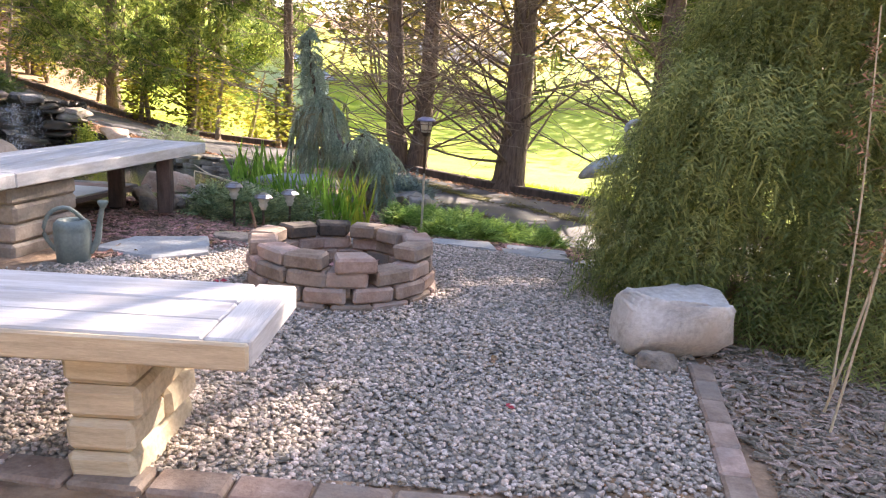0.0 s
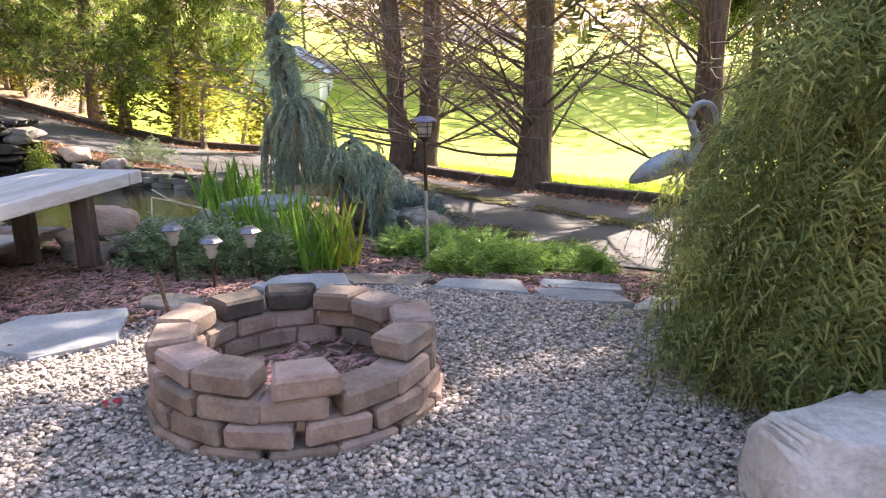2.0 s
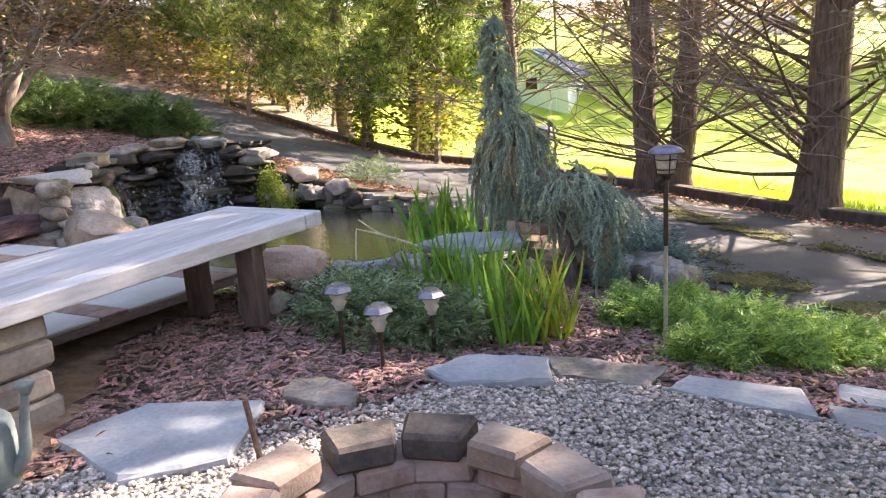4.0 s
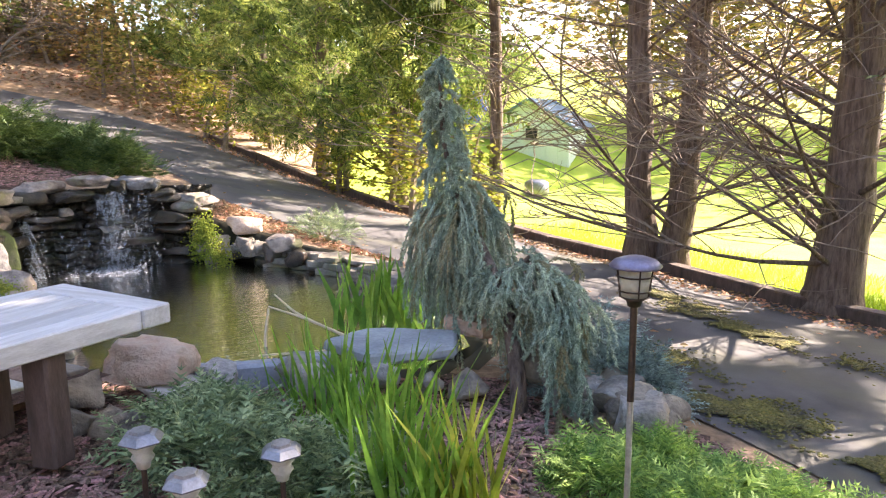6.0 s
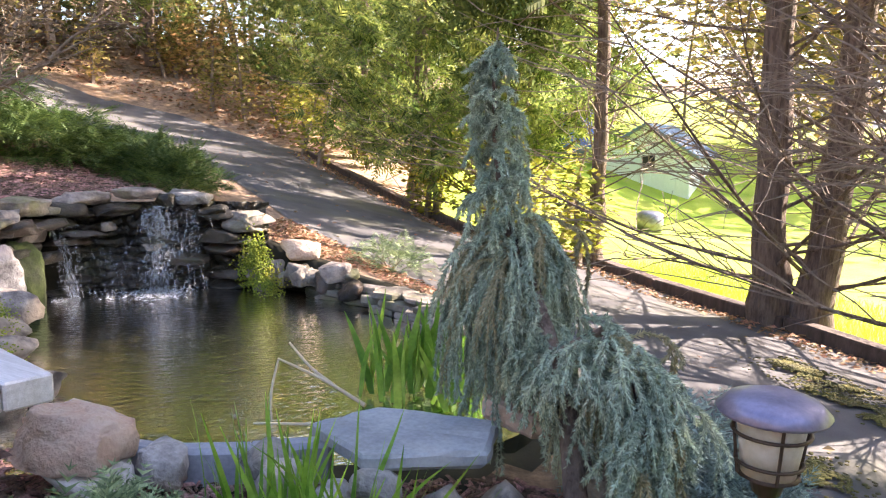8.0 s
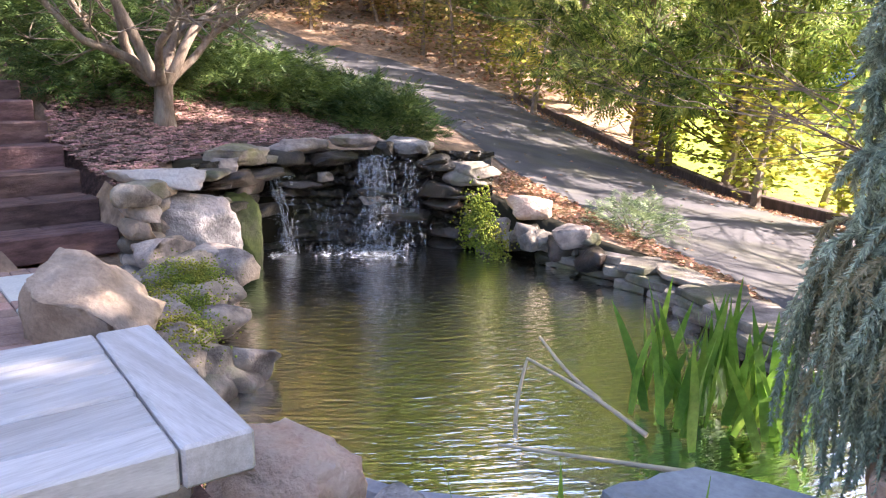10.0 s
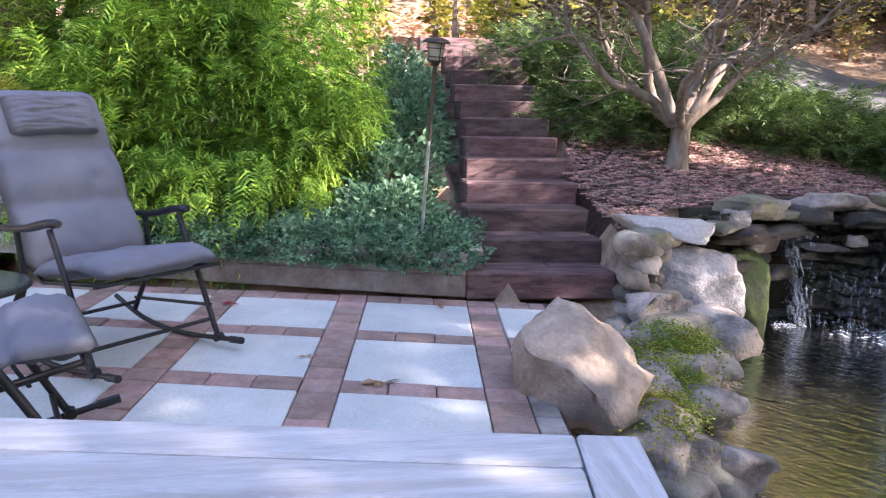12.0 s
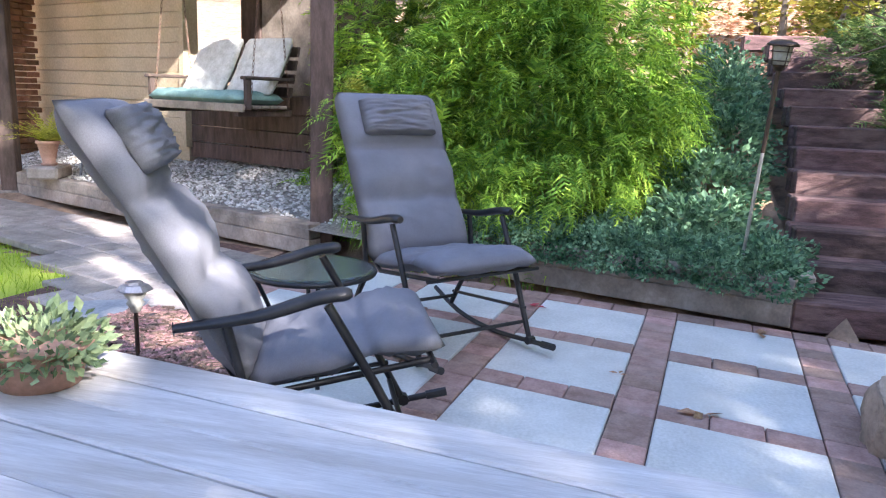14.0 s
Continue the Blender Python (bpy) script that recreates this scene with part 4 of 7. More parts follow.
def rock_face():
    """The wet cliff behind the water: uneven strata stepping in and out."""
    r = np.random.default_rng(6)
    n, m = 220, 84
    g = Geo()
    height = WATER_Z - 0.15 + np.linspace(0, 1, m) * 0.98
    v = []
    for i in range(n):
        t = i / (n - 1)
        p, ang = along(FALL, t)
        nrm = np.array((math.sin(radians(ang)), -math.cos(radians(ang))))
        for z in height:
            warp = z * 12 + 1.3 * fbm((t * 9, z * 1.5, 2.0), 1.0)
            lay, f = math.floor(warp), warp - math.floor(warp)
            out = 0.10 * fbm((t * 11 + lay * 5.3, lay * 3.1, 0.0), 1.0) + 0.03 * fbm((t * 40, z * 14, 5.0), 1.0)
            out -= 0.045 * max(0.0, abs(f - 0.5) - 0.32) / 0.18
            hollow = -0.13 * math.exp(-((t - 0.42) / 0.16) ** 2 - ((z - 0.12) / 0.26) ** 2)
            q = p + nrm * (out + hollow - 0.02 - 0.06 * z)
            v.append((q[0], q[1], z))
    i, j = np.meshgrid(np.arange(n - 1), np.arange(m - 1), indexing="ij")
    g.add(v, np.stack([i * m + j, i * m + j + 1, (i + 1) * m + j + 1, (i + 1) * m + j], -1).reshape(-1, 4))
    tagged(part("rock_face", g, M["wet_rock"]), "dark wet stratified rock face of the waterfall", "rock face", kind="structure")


rock_face()
for k in range(46):
    t = rng.uniform(0.06, 0.98)
    c = rng.integers(0, 9)
    if 0.30 < t < 0.62 and c < 6 and k % 3:
        continue
    p, ang = along(FALL, t)
    nx, ny = math.sin(radians(ang)), -math.cos(radians(ang))
    out = rng.uniform(-0.06, 0.10)
    big = rng.uniform(0.7, 1.5)
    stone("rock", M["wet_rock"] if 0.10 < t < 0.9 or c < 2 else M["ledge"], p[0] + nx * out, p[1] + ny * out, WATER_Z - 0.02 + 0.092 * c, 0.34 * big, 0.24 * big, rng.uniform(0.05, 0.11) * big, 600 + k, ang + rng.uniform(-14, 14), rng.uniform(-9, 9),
          label="dark wet ledge rock jutting from the waterfall", group="waterfall rocks", facets=10, rough=0.14, blocky=0.35)
for k, (t, out, z, sx, sy, sz, yaw, mat) in enumerate(((0.17, -0.02, 0.50, 0.34, 0.26, 0.15, 12, "ledge"), (0.26, -0.08, 0.56, 0.55, 0.34, 0.17, -6, "ledge"), (0.36, 0.0, 0.56, 0.40, 0.32, 0.12, 10, "ledge"), (0.45, -0.04, 0.62, 0.62, 0.36, 0.13, -8, "ledge"),
                                       (0.55, 0.04, 0.53, 0.42, 0.28, 0.11, 5, "wet_rock"), (0.62, -0.12, 0.66, 0.55, 0.34, 0.12, 14, "ledge"), (0.69, 0.02, 0.60, 0.2, 0.18, 0.13, 0, "wet_rock"), (0.76, -0.10, 0.62, 0.46, 0.34, 0.13, -10, "grey_rock"),
                                       (0.84, 0.0, 0.46, 0.36, 0.3, 0.16, 8, "wet_rock"), (0.93, 0.0, 0.36, 0.42, 0.32, 0.15, -12, "ledge"), (0.66, 0.10, 0.20, 0.26, 0.2, 0.1, 3, "rock"), (0.52, 0.06, 0.38, 0.18, 0.14, 0.09, 40, "ledge"))):
    p, ang = along(FALL, t)
    stone("capstone", M[mat], p[0] + math.sin(radians(ang)) * out, p[1] - math.cos(radians(ang)) * out, z, sx, sy, sz, 800 + k, ang + yaw, 3 * math.sin(k * 2.1), label="rough flat capstone along the waterfall's rim", group="capstones", facets=10, rough=0.13, fine=True, blocky=0.4)
# Tall mossy slab and grey boulders where the retaining wall meets the water.
for k, (x, y, z, sx, sy, sz, yaw, mat, lab) in enumerate(((-6.16, 9.62, -0.26, 0.40, 0.30, 0.68, 60, "mossy_rock", "tall dark green mossy slab beside the thin fall"), (-5.90, 9.18, 0.02, 0.62, 0.36, 0.46, 50, "grey_rock", "big lichen-grey boulder in the retaining wall"),
                                             (-5.52, 9.04, -0.22, 0.36, 0.28, 0.40, 30, "grey_rock", "blue-grey upright stone at the water's edge"), (-5.72, 9.24, -0.24, 0.26, 0.2, 0.32, 10, "brown_rock", "tan stone with yellow moss at the water"))):
    stone("boulder", M[mat], x, y, z, sx, sy, sz, 850 + k, yaw, 0, label=lab, category="boulder", facets=9, rough=0.1, fine=True, blocky=0.3)


def water_fall(t0, t1, top, n, seed, thick=1.0, wide=0.02):
    """Broken streaks of falling water, fanning out as they drop."""
    r = np.random.default_rng(seed)
    g = Geo()
    for i in range(n):
        t = r.normal((t0 + t1) / 2, (t1 - t0) / 3.2)
        p, ang = along(FALL, min(max(t, 0.02), 0.98))
        inward = np.array([math.sin(radians(ang)), -math.cos(radians(ang))])
        side = np.array((math.cos(radians(ang)), math.sin(radians(ang))))
        z1 = top - r.random() * (top - WATER_Z)
        fall_part = (top - z1) / (top - WATER_Z)
        z0 = max(WATER_Z, z1 - r.uniform(0.02, 0.13))
        h = np.linspace(0, 1, 6)
        out = 0.10 + 0.14 * fall_part ** 0.8 + r.normal(0, 0.03)
        shift = r.normal(0, wide + 0.03 * wide / 0.02 * fall_part)
        sway = r.normal(0, 0.018)
        pts = np.column_stack([p[None] + inward[None] * (out + 0.02 * h[:, None]) + side[None] * (shift + sway * h[:, None]), z1 + (z0 - z1) * h])
        g.tube(pts, thick * (0.0008 + 0.0052 * r.random() ** 2) * np.sin(np.pi * (0.1 + 0.85 * h)), 5)
    loc = []
    for i in range(n):
        t = r.normal((t0 + t1) / 2, (t1 - t0) / 2.6)
        p, ang = along(FALL, min(max(t, 0.02), 0.98))
        inward = np.array([math.sin(radians(ang)), -math.cos(radians(ang))])
        loc.append((*(p + inward * r.uniform(0.08, 0.32)), r.uniform(WATER_Z, top)))
    g.scatter(ICO1_V * 0.006 * thick, ICO1_F, turns(r, n, 0.5, (0.3, 1.3)), np.array(loc))
    return g


fall = tagged(part("waterfall", water_fall(0.64, 0.71, 0.62, 460, 1, 1.3, 0.045), M["white_water"], None, "", True), "white water tumbling over dark layered rock", "waterfall")
part("thin_fall", water_fall(0.325, 0.345, 0.48, 150, 2, 1.3, 0.012), M["white_water"], fall, "", True)["kind"] = "stuff"
part("side_fall", water_fall(0.745, 0.80, 0.60, 90, 4, 1.0, 0.03), M["white_water"], fall, "", True)["kind"] = "stuff"
part("trickle", water_fall(0.46, 0.60, 0.26, 90, 3, 0.7, 0.06), M["white_water"], fall, "", True)["kind"] = "stuff"
g = Geo()
r = np.random.default_rng(7)
for c, n, sp in ((along(FALL, 0.67)[0] + (0.24, -0.20), 380, 0.15), (along(FALL, 0.335)[0] + (0.22, -0.03), 60, 0.05), (along(FALL, 0.54)[0] + (0.2, -0.14), 60, 0.14)):
    loc = np.column_stack([r.normal(c[0], sp, n), r.normal(c[1], sp, n), WATER_Z + np.abs(r.normal(0, 0.010, n))])
    g.scatter(ICO1_V * (0.013, 0.013, 0.004), ICO1_F, turns(r, n, 0.1, (0.3, 1.2)), loc)
part("foam", g, M["white_water"], fall, "", True)["kind"] = "stuff"

# Right bank of the pond.
stone("rock", M["pink_rock"], -4.98, 11.72, 0.10, 0.40, 0.26, 0.20, 820, 30, label="sunlit tan rock above the moss")
for i in range(26):
    t = rng.random()
    x, y = -5.35 + 1.25 * t, 11.56 + rng.normal(0, 0.11)
    s = rng.uniform(0.12, 0.27)
    stone("rock", (M["wet_rock"], M["ledge"], M["rock"])[i % 3], x, y, WATER_Z - 0.08 + 0.25 * rng.random(), s * 1.25, s, s * 0.8, 830 + i, rng.uniform(0, 180), label="rounded brown stone on the far bank", group="bank stones")
LEDGE = np.array([(-4.5, 11.56), (-3.9, 11.5), (-3.4, 11.36), (-2.9, 11.0), (-2.5, 10.7), (-2.0, 10.35)])
for c in range(3):
    for k in range(7):
        p, ang = along(LEDGE, (k + 0.5 * (c % 2)) / 7)
        flat_stone("rock", p[0], p[1] + 0.03 * c, WATER_Z + 0.055 + 0.06 * c, rng.uniform(0.32, 0.75), rng.uniform(0.26, 0.5), rng.uniform(0.04, 0.075), 880 + c * 10 + k, ang + rng.uniform(-10, 10), M["ledge"], "flat stacked stone edging the pond", "pond edging", 5, rng.uniform(-3, 3))
g = Geo()
for c, n in (((-5.30, 11.44, 0.16), 900), ((-5.02, 11.36, -0.12), 350), ((-5.38, 11.42, 0.02), 500), ((-5.22, 11.42, -0.02), 500)):
    d = rng.normal(size=(n, 3)) * (0.06, 0.05, 0.09)
    g.scatter(ICO1_V * 0.009, ICO1_F, turns(rng, n, 0.5), np.array(c) + d + (0.06, -0.06, 0))
tagged(part("moss", g, M["moss"], None, "", True), "bright green moss clump on the wet rocks", "moss", kind="stuff")
g = Geo()
for k in range(14):
    t = rng.random()
    c = np.array((-4.1 - 1.2 * t, 8.1 + 0.7 * t, 0.06 + 0.08 * t))
    d = rng.normal(size=(900, 3)) * (0.10, 0.09, 0.035)
    g.scatter(ICO1_V * (0.006, 0.006, 0.004), ICO1_F, turns(rng, 900, 0.3), c + d)
tagged(part("moss", g, M["moss"], None, "", True), "yellow-green moss over the bank stones", "moss", kind="stuff")


# ---- plants ----
def frond(pairs, length, leaf, droop=0.25, width=0.22):
    """A flat spray along x: thin leaflets in pairs off a bent stem."""
    v, f = [], []
    for i in range(pairs):
        t = (i + 0.5) / pairs
        x, z = length * t, -droop * length * t * t
        ln = leaf * (1.1 - 0.7 * t)
        for s in (-1, 1):
            k = len(v)
            v += [(x - ln * width, 0, z), (x + ln * width, 0, z), (x + ln * 0.75, s * ln, z - 0.25 * ln)]
            f.append((k, k + 1, k + 2))
    k = len(v)
    v += [(length * 0.85, -leaf * 0.1, -droop * length * 0.72), (length * 0.85, leaf * 0.1, -droop * length * 0.72), (length * 1.12, 0, -droop * length * 1.2)]
    f.append((k, k + 1, k + 2))
    return np.array(v), np.array(f)


LEAF = (np.array([(0, 0, 0), (0.5, 0.28, 0.06), (1, 0, 0), (0.5, -0.28, 0.06)]), np.array([(0, 1, 2), (0, 2, 3)]))
BLADE = (np.array([(0, -0.03, 0), (0, 0.03, 0), (0.5, 0.022, 0.03), (0.5, -0.022, 0.03), (1, 0, 0)]), np.array([(0, 1, 2), (0, 2, 3), (3, 2, 4)]))


def limb_path(rng, start, heading, rise, length, n=7, sag=0.0, wobble=0.04):
    d = np.array((math.cos(heading), math.sin(heading), rise))
    d /= np.linalg.norm(d)
    p = [np.array(start, float)]
    for i in range(n - 1):
        d = d + rng.normal(0, wobble, 3) + (0, 0, sag)
        d /= np.linalg.norm(d)
        p.append(p[-1] + d * length / (n - 1))
    return np.array(p)


def conifer(name, x, y, height, radius, seed, label, stems=1, limbs=46, bare=4.0, foliage=2600, spread=2.6, leaf=0.34, leaf_mat="cedar", low=0.25, lean=(0, 0), twigs=5, group="cedars along the drive"):
    """A cedar: one or two tapered stems, rising limbs with twigs, bare below, sprays of foliage above."""
    rng = np.random.default_rng(seed)
    z0 = float(level(x, y)) - 0.05
    tree = thing(name, pose(x, y, z0), label, "tree", group)
    twig, tips = Geo(), []
    bases = [(0, 0)] if stems == 1 else [(-0.17, 0.0), (0.17, 0.03)]
    for s, (bx, by) in enumerate(bases):
        h = np.linspace(0, 1, 24)
        wob = np.cumsum(rng.normal(0, 0.02, (24, 2)), 0)
        ln = (lean[0] + (0.35 if s else -0.25) * (stems > 1), lean[1])
        path = np.column_stack([bx + wob[:, 0] + ln[0] * h, by + wob[:, 1] + ln[1] * h, height * h ** 1.5])
        hz = path[:, 2] / height
        rad = radius * (1.0 - 0.88 * hz) * (1 + 0.4 * np.exp(-hz * height / 0.3)) * (1 + rng.normal(0, 0.04, 24))
        part("trunk", Geo().tube(path, rad, 14), M["bark"], tree, "", True)
        for i in range(limbs):
            t = low / height + (1 - low / height) * ((i + rng.random()) / limbs) ** 1.5 * 0.97
            st = np.array([np.interp(t, hz, path[:, k]) for k in range(3)])
            reach = spread * (1.05 - 0.85 * t) * rng.uniform(0.55, 1.1)
            hd = rng.uniform(0, 2 * np.pi)
            lp = limb_path(rng, st, hd, rng.uniform(0.1, 0.7), reach, 8, 0.035)
            part("limb", Geo().tube(lp, np.linspace(max(0.012, radius * 0.13 * (1 - 0.7 * t)), 0.004, 8), 6, False), M["bark"], tree, "", True)
            for k in range(twigs):
                q = lp[rng.integers(2, 7)]
                tp = limb_path(rng, q, hd + rng.normal(0, 0.8), rng.uniform(-0.2, 0.8), reach * rng.uniform(0.25, 0.6), 5, 0.0, 0.12)
                twig.tube(tp, np.linspace(0.008, 0.003, 5), 3, False)
                for e in range(2):
                    q2 = tp[rng.integers(1, 5)]
                    tp2 = limb_path(rng, q2, hd + rng.normal(0, 1.2), rng.uniform(-0.4, 0.8), reach * rng.uniform(0.1, 0.28), 4, 0.0, 0.12)
                    twig.tube(tp2, np.linspace(0.005, 0.002, 4), 3, False)
                if st[2] > bare or rng.random() < 0.004:
                    tips.append(tp)
            if st[2] > bare:
                tips.append(lp[3:])
    part("brushwood", twig, M["twig"], tree, "bare grey-brown twigs")["kind"] = "stuff"
    if foliage and tips:
        pick = rng.integers(0, len(tips), foliage)
        loc = np.array([tips[k][rng.integers(0, len(tips[k]))] for k in pick]) + rng.normal(0, 0.12, (foliage, 3))
        d = np.array([tips[k][-1] - tips[k][0] for k in pick])
        d = d / (np.linalg.norm(d, axis=1)[:, None] + 1e-6) + rng.normal(0, 0.6, (foliage, 3)) + (0, 0, -0.15)
        tv, tf = frond(6, leaf, leaf * 0.33)
        part("crown", Geo().scatter(tv, tf, aimed(d, rng, rng.uniform(0.7, 1.5, foliage)), loc), M[leaf_mat], tree)["kind"] = "stuff"
    return tree


def shell_bush(name, x, y, z, rx, ry, h, n, seed, mat, label, category, leaf=0.12, kind="frond", droop=0.6, lump=0.25, drape=0.0, fill=0.35, group="", shape=None):
    """A shrub: short stems and many sprays in an uneven, lumpy shell with gaps."""
    rng = np.random.default_rng(seed)
    bush = thing(name, pose(x, y, z), label, category, group)
    u = rng.uniform(-0.05, 1, n)
    th = rng.uniform(0, 2 * np.pi, n)
    r = np.sqrt(np.clip(1 - u * u, 0, 1))
    dirs = np.column_stack([r * np.cos(th), r * np.sin(th), u])
    k = np.array([fbm(d * 1.0 + (seed, 0, 0), 2.2) for d in dirs])
    k2 = np.array([fbm(d * 1.0 + (0, seed, 0), 6.0) for d in dirs])
    rad = (1 + lump * k + 0.4 * lump * k2) * (1 - fill * rng.random(n) ** 2)
    loc = dirs * rad[:, None] * (rx, ry, h)
    loc[:, 2] = np.maximum(loc[:, 2], 0.02)
    d = dirs * (1, 1, 0.6) + rng.normal(0, 0.45, (n, 3)) + (0, 0, -droop)
    if kind == "frond":
        tv, tf = frond(*shape) if shape else frond(5, leaf, leaf * 0.4, 0.35, 0.16)
        g = Geo().scatter(tv, tf, aimed(d, rng, rng.uniform(0.6, 1.4, n), False), loc)
    elif kind == "thread":
        tv = BLADE[0] * (leaf, leaf * 0.5, leaf)
        g = Geo().scatter(tv, BLADE[1], aimed(d, rng, rng.uniform(0.6, 1.4, n)), loc)
    else:
        g = Geo().scatter(LEAF[0] * leaf, LEAF[1], aimed(d, rng, rng.uniform(0.6, 1.3, n)), loc)
    part("foliage", g, M[mat] if isinstance(mat, str) else mat, bush)
    st = Geo()
    for i in range(9):
        a = rng.uniform(0, 2 * np.pi)
        st.tube(limb_path(rng, (0.1 * rx * math.cos(a), 0.1 * ry * math.sin(a), -0.03), a, 1.2, 0.75 * min(h, rx), 6, 0.0, 0.1), np.linspace(0.02 * h + 0.006, 0.004, 6), 5)
    part("stems", st, M["twig"], bush)
    return bush


# Cedars along the far kerb.
cedar_b = conifer("cedar", 0.92, 12.62, 11, 0.235, 31, "tall cedar with a shaggy brown trunk and bare lower limbs", limbs=90, bare=3.4, foliage=3700, spread=3.2, low=0.4, twigs=9)
conifer("cedar", -0.77, 13.62, 11, 0.165, 32, "twin-stemmed cedar with fanning bare branches", stems=2, limbs=55, bare=3.6, foliage=4200, spread=3.4, low=0.4, twigs=8)
cedar_s = conifer("cedar", -3.15, 15.05, 10, 0.10, 33, "slender cedar with a straight bare trunk", limbs=60, bare=2.4, foliage=3600, spread=2.4, low=1.0)
cedar_c = conifer("cedar", 3.0, 12.0, 11, 0.2, 34, "cedar with bare lower limbs beyond the weeping conifer", limbs=70, bare=2.8, foliage=2300, spread=3.2, low=0.4)
# Copies out of view on the right, added to shade the gravel and benches.
for x, y, yaw, src in ((5.3, 11.1, 60, cedar_c), (7.4, 10.0, 200, cedar_c), (9.8, 9.0, 310, cedar_b), (13, 8, 10, cedar_c)):
    copy_thing(src, pose(x, y, float(level(x, y)) - 0.05, 0, 0, yaw))
# Leafy evergreens up the drive.
ever_a = conifer("evergreen", -5.6, 17.2, 10.5, 0.15, 41, "dark evergreen with foliage to the ground beside the drive", limbs=90, bare=0.9, foliage=5600, spread=2.7, leaf=0.30, leaf_mat="evergreen", low=0.5, twigs=3, group="evergreens up the drive")
ever_b = conifer("evergreen", -8.2, 19.0, 10.0, 0.16, 42, "dark feathery evergreen beside the drive", limbs=90, bare=0.5, foliage=5600, spread=2.9, leaf=0.30, leaf_mat="evergreen", low=0.4, twigs=3, group="evergreens up the drive")
# The last copy, a slender cedar, is added out of view to dapple the drive.
for x, y, yaw, src in ((-11.4, 21.6, 100, ever_a), (-14.8, 23.8, 40, ever_b), (-20.5, 22.5, 80, ever_b), (5.6, 17.4, 10, cedar_s)):
    copy_thing(src, pose(x, y, float(level(x, y)) - 0.05, 0, 0, yaw))


def woods(name, ring, n, seed, mat, label, size=(4.0, 8.0), leaves=900, leaf=0.5, crown=(0.52, 0.5, 0.30), trunk=0.07):
    """Far woodland: thin trunks and loose heaps of leaves along a line."""
    rng = np.random.default_rng(seed)
    g, tr = Geo(), Geo()
    ring = np.array(ring, float)
    for i in range(n):
        p, _ = along(ring, rng.random())
        p = p + rng.normal(0, 1.2, 2)
        z = float(level(*p))
        h = rng.uniform(*size)
        tr.tube(limb_path(rng, (*p, z - 0.1), rng.uniform(0, 6.3), 6, h, 6, 0, 0.05), np.linspace(trunk, 0.015, 6), 5)
        c = rng.normal(0, 1, (leaves, 3))
        c /= np.linalg.norm(c, axis=1)[:, None]
        c *= rng.random((leaves, 1)) ** 0.4
        c = c * (h * crown[2], h * crown[2], h * crown[1]) + (*p, z + h * crown[0])
        g.scatter(LEAF[0] * leaf, LEAF[1], turns(rng, leaves, 0.9, (0.5, 1.3)), c)
    tagged(part(name, g, M[mat]), label, "woodland", kind="stuff")
    tagged(part("far_trunks", tr, M["twig"]), "slender trunks of the woodland behind", "woodland", kind="stuff")


woods("woodland", [(-31, 10), (-27, 17), (-25, 25), (-20, 32), (-12, 38)], 40, 61, "wood_leaf", "autumn woodland on the bank beyond the drive", (9, 16), 1900, 0.34)
woods("woodland", [(-20, 4), (-18, 9), (-22, 14), (-24, 18)], 26, 62, "wood_leaf", "autumn woodland above the stair", (9, 16), 1500, 0.30)
woods("shrubbery", [(-15.5, 21.6), (-9.5, 20.6), (-6.0, 18.2), (-4.0, 16.6)], 22, 63, "bright_leaf", "sunlit yellow and rust shrubs behind the drive's kerb", (1.0, 2.2), 420, 0.12)
woods("shrubbery", [(-13.5, 8.5), (-13, 11.5), (-15, 14)], 18, 66, "bright_leaf", "sunlit undergrowth at the top of the stair", (0.6, 1.6), 380, 0.12)
woods("woodland", [(-14, 34), (-4, 40), (8, 44), (22, 40), (34, 28), (36, 14)], 46, 64, "wood_leaf", "autumn trees behind the lawn", (8, 15), 1100, 0.45)
woods("woodland", [(30, 10), (26, 0), (14, -16), (0, -20), (-16, -16), (-26, -4)], 44, 65, "wood_leaf", "trees closing the garden behind the camera", (7, 12), 700, 0.6)

# Tall trees added behind the bank so the pond mirrors dark crowns, not sky.
woods("canopy", [(-30, 12), (-28, 21), (-24, 30)], 24, 68, "wood_leaf", "high autumn crowns added behind the bank to darken the pond's reflection", (15, 21), 2300, 0.62, (0.66, 0.34, 0.24), 0.14)
woods("canopy", [(-25, 5), (-23.5, 13), (-22.5, 20), (-21, 26)], 26, 67, "cedar", "tall dark evergreens added over the bank to darken the pond's reflection", (14, 20), 2600, 0.70, (0.62, 0.38, 0.25), 0.14)
woods("shrubbery", [(-26, 17), (-20, 23.5), (-14.5, 24.5)], 26, 69, "wood_leaf", "brown and green undergrowth on the bank", (1.5, 3.5), 420, 0.16)

# The big weeping conifer, the golden cypress and the low shrubs.
shell_bush("weeping_conifer", 2.75, 5.55, -0.08, 1.6, 1.55, 2.8, 30000, 71, "weeper", "huge weeping threadleaf conifer hanging to the ground", "conifer", leaf=0.26, droop=1.0, lump=0.25, fill=0.3, shape=(8, 0.24, 0.042, 0.7, 0.16))
shell_bush("golden_cypress", -8.1, 5.65, 0.25, 1.30, 1.5, 2.6, 20000, 72, "cypress", "bright green threadleaf cypress shrub", "shrub", leaf=0.17, droop=0.35, lump=0.5, fill=0.4, shape=(8, 0.20, 0.06, 0.7, 0.19))
shell_bush("golden_cypress", -7.15, 4.75, 1.15, 0.22, 0.22, 0.22, 500, 73, "cypress_tip", "yellow-tipped cypress spray beside the post", "shrub", leaf=0.13, droop=0.3, lump=0.4)
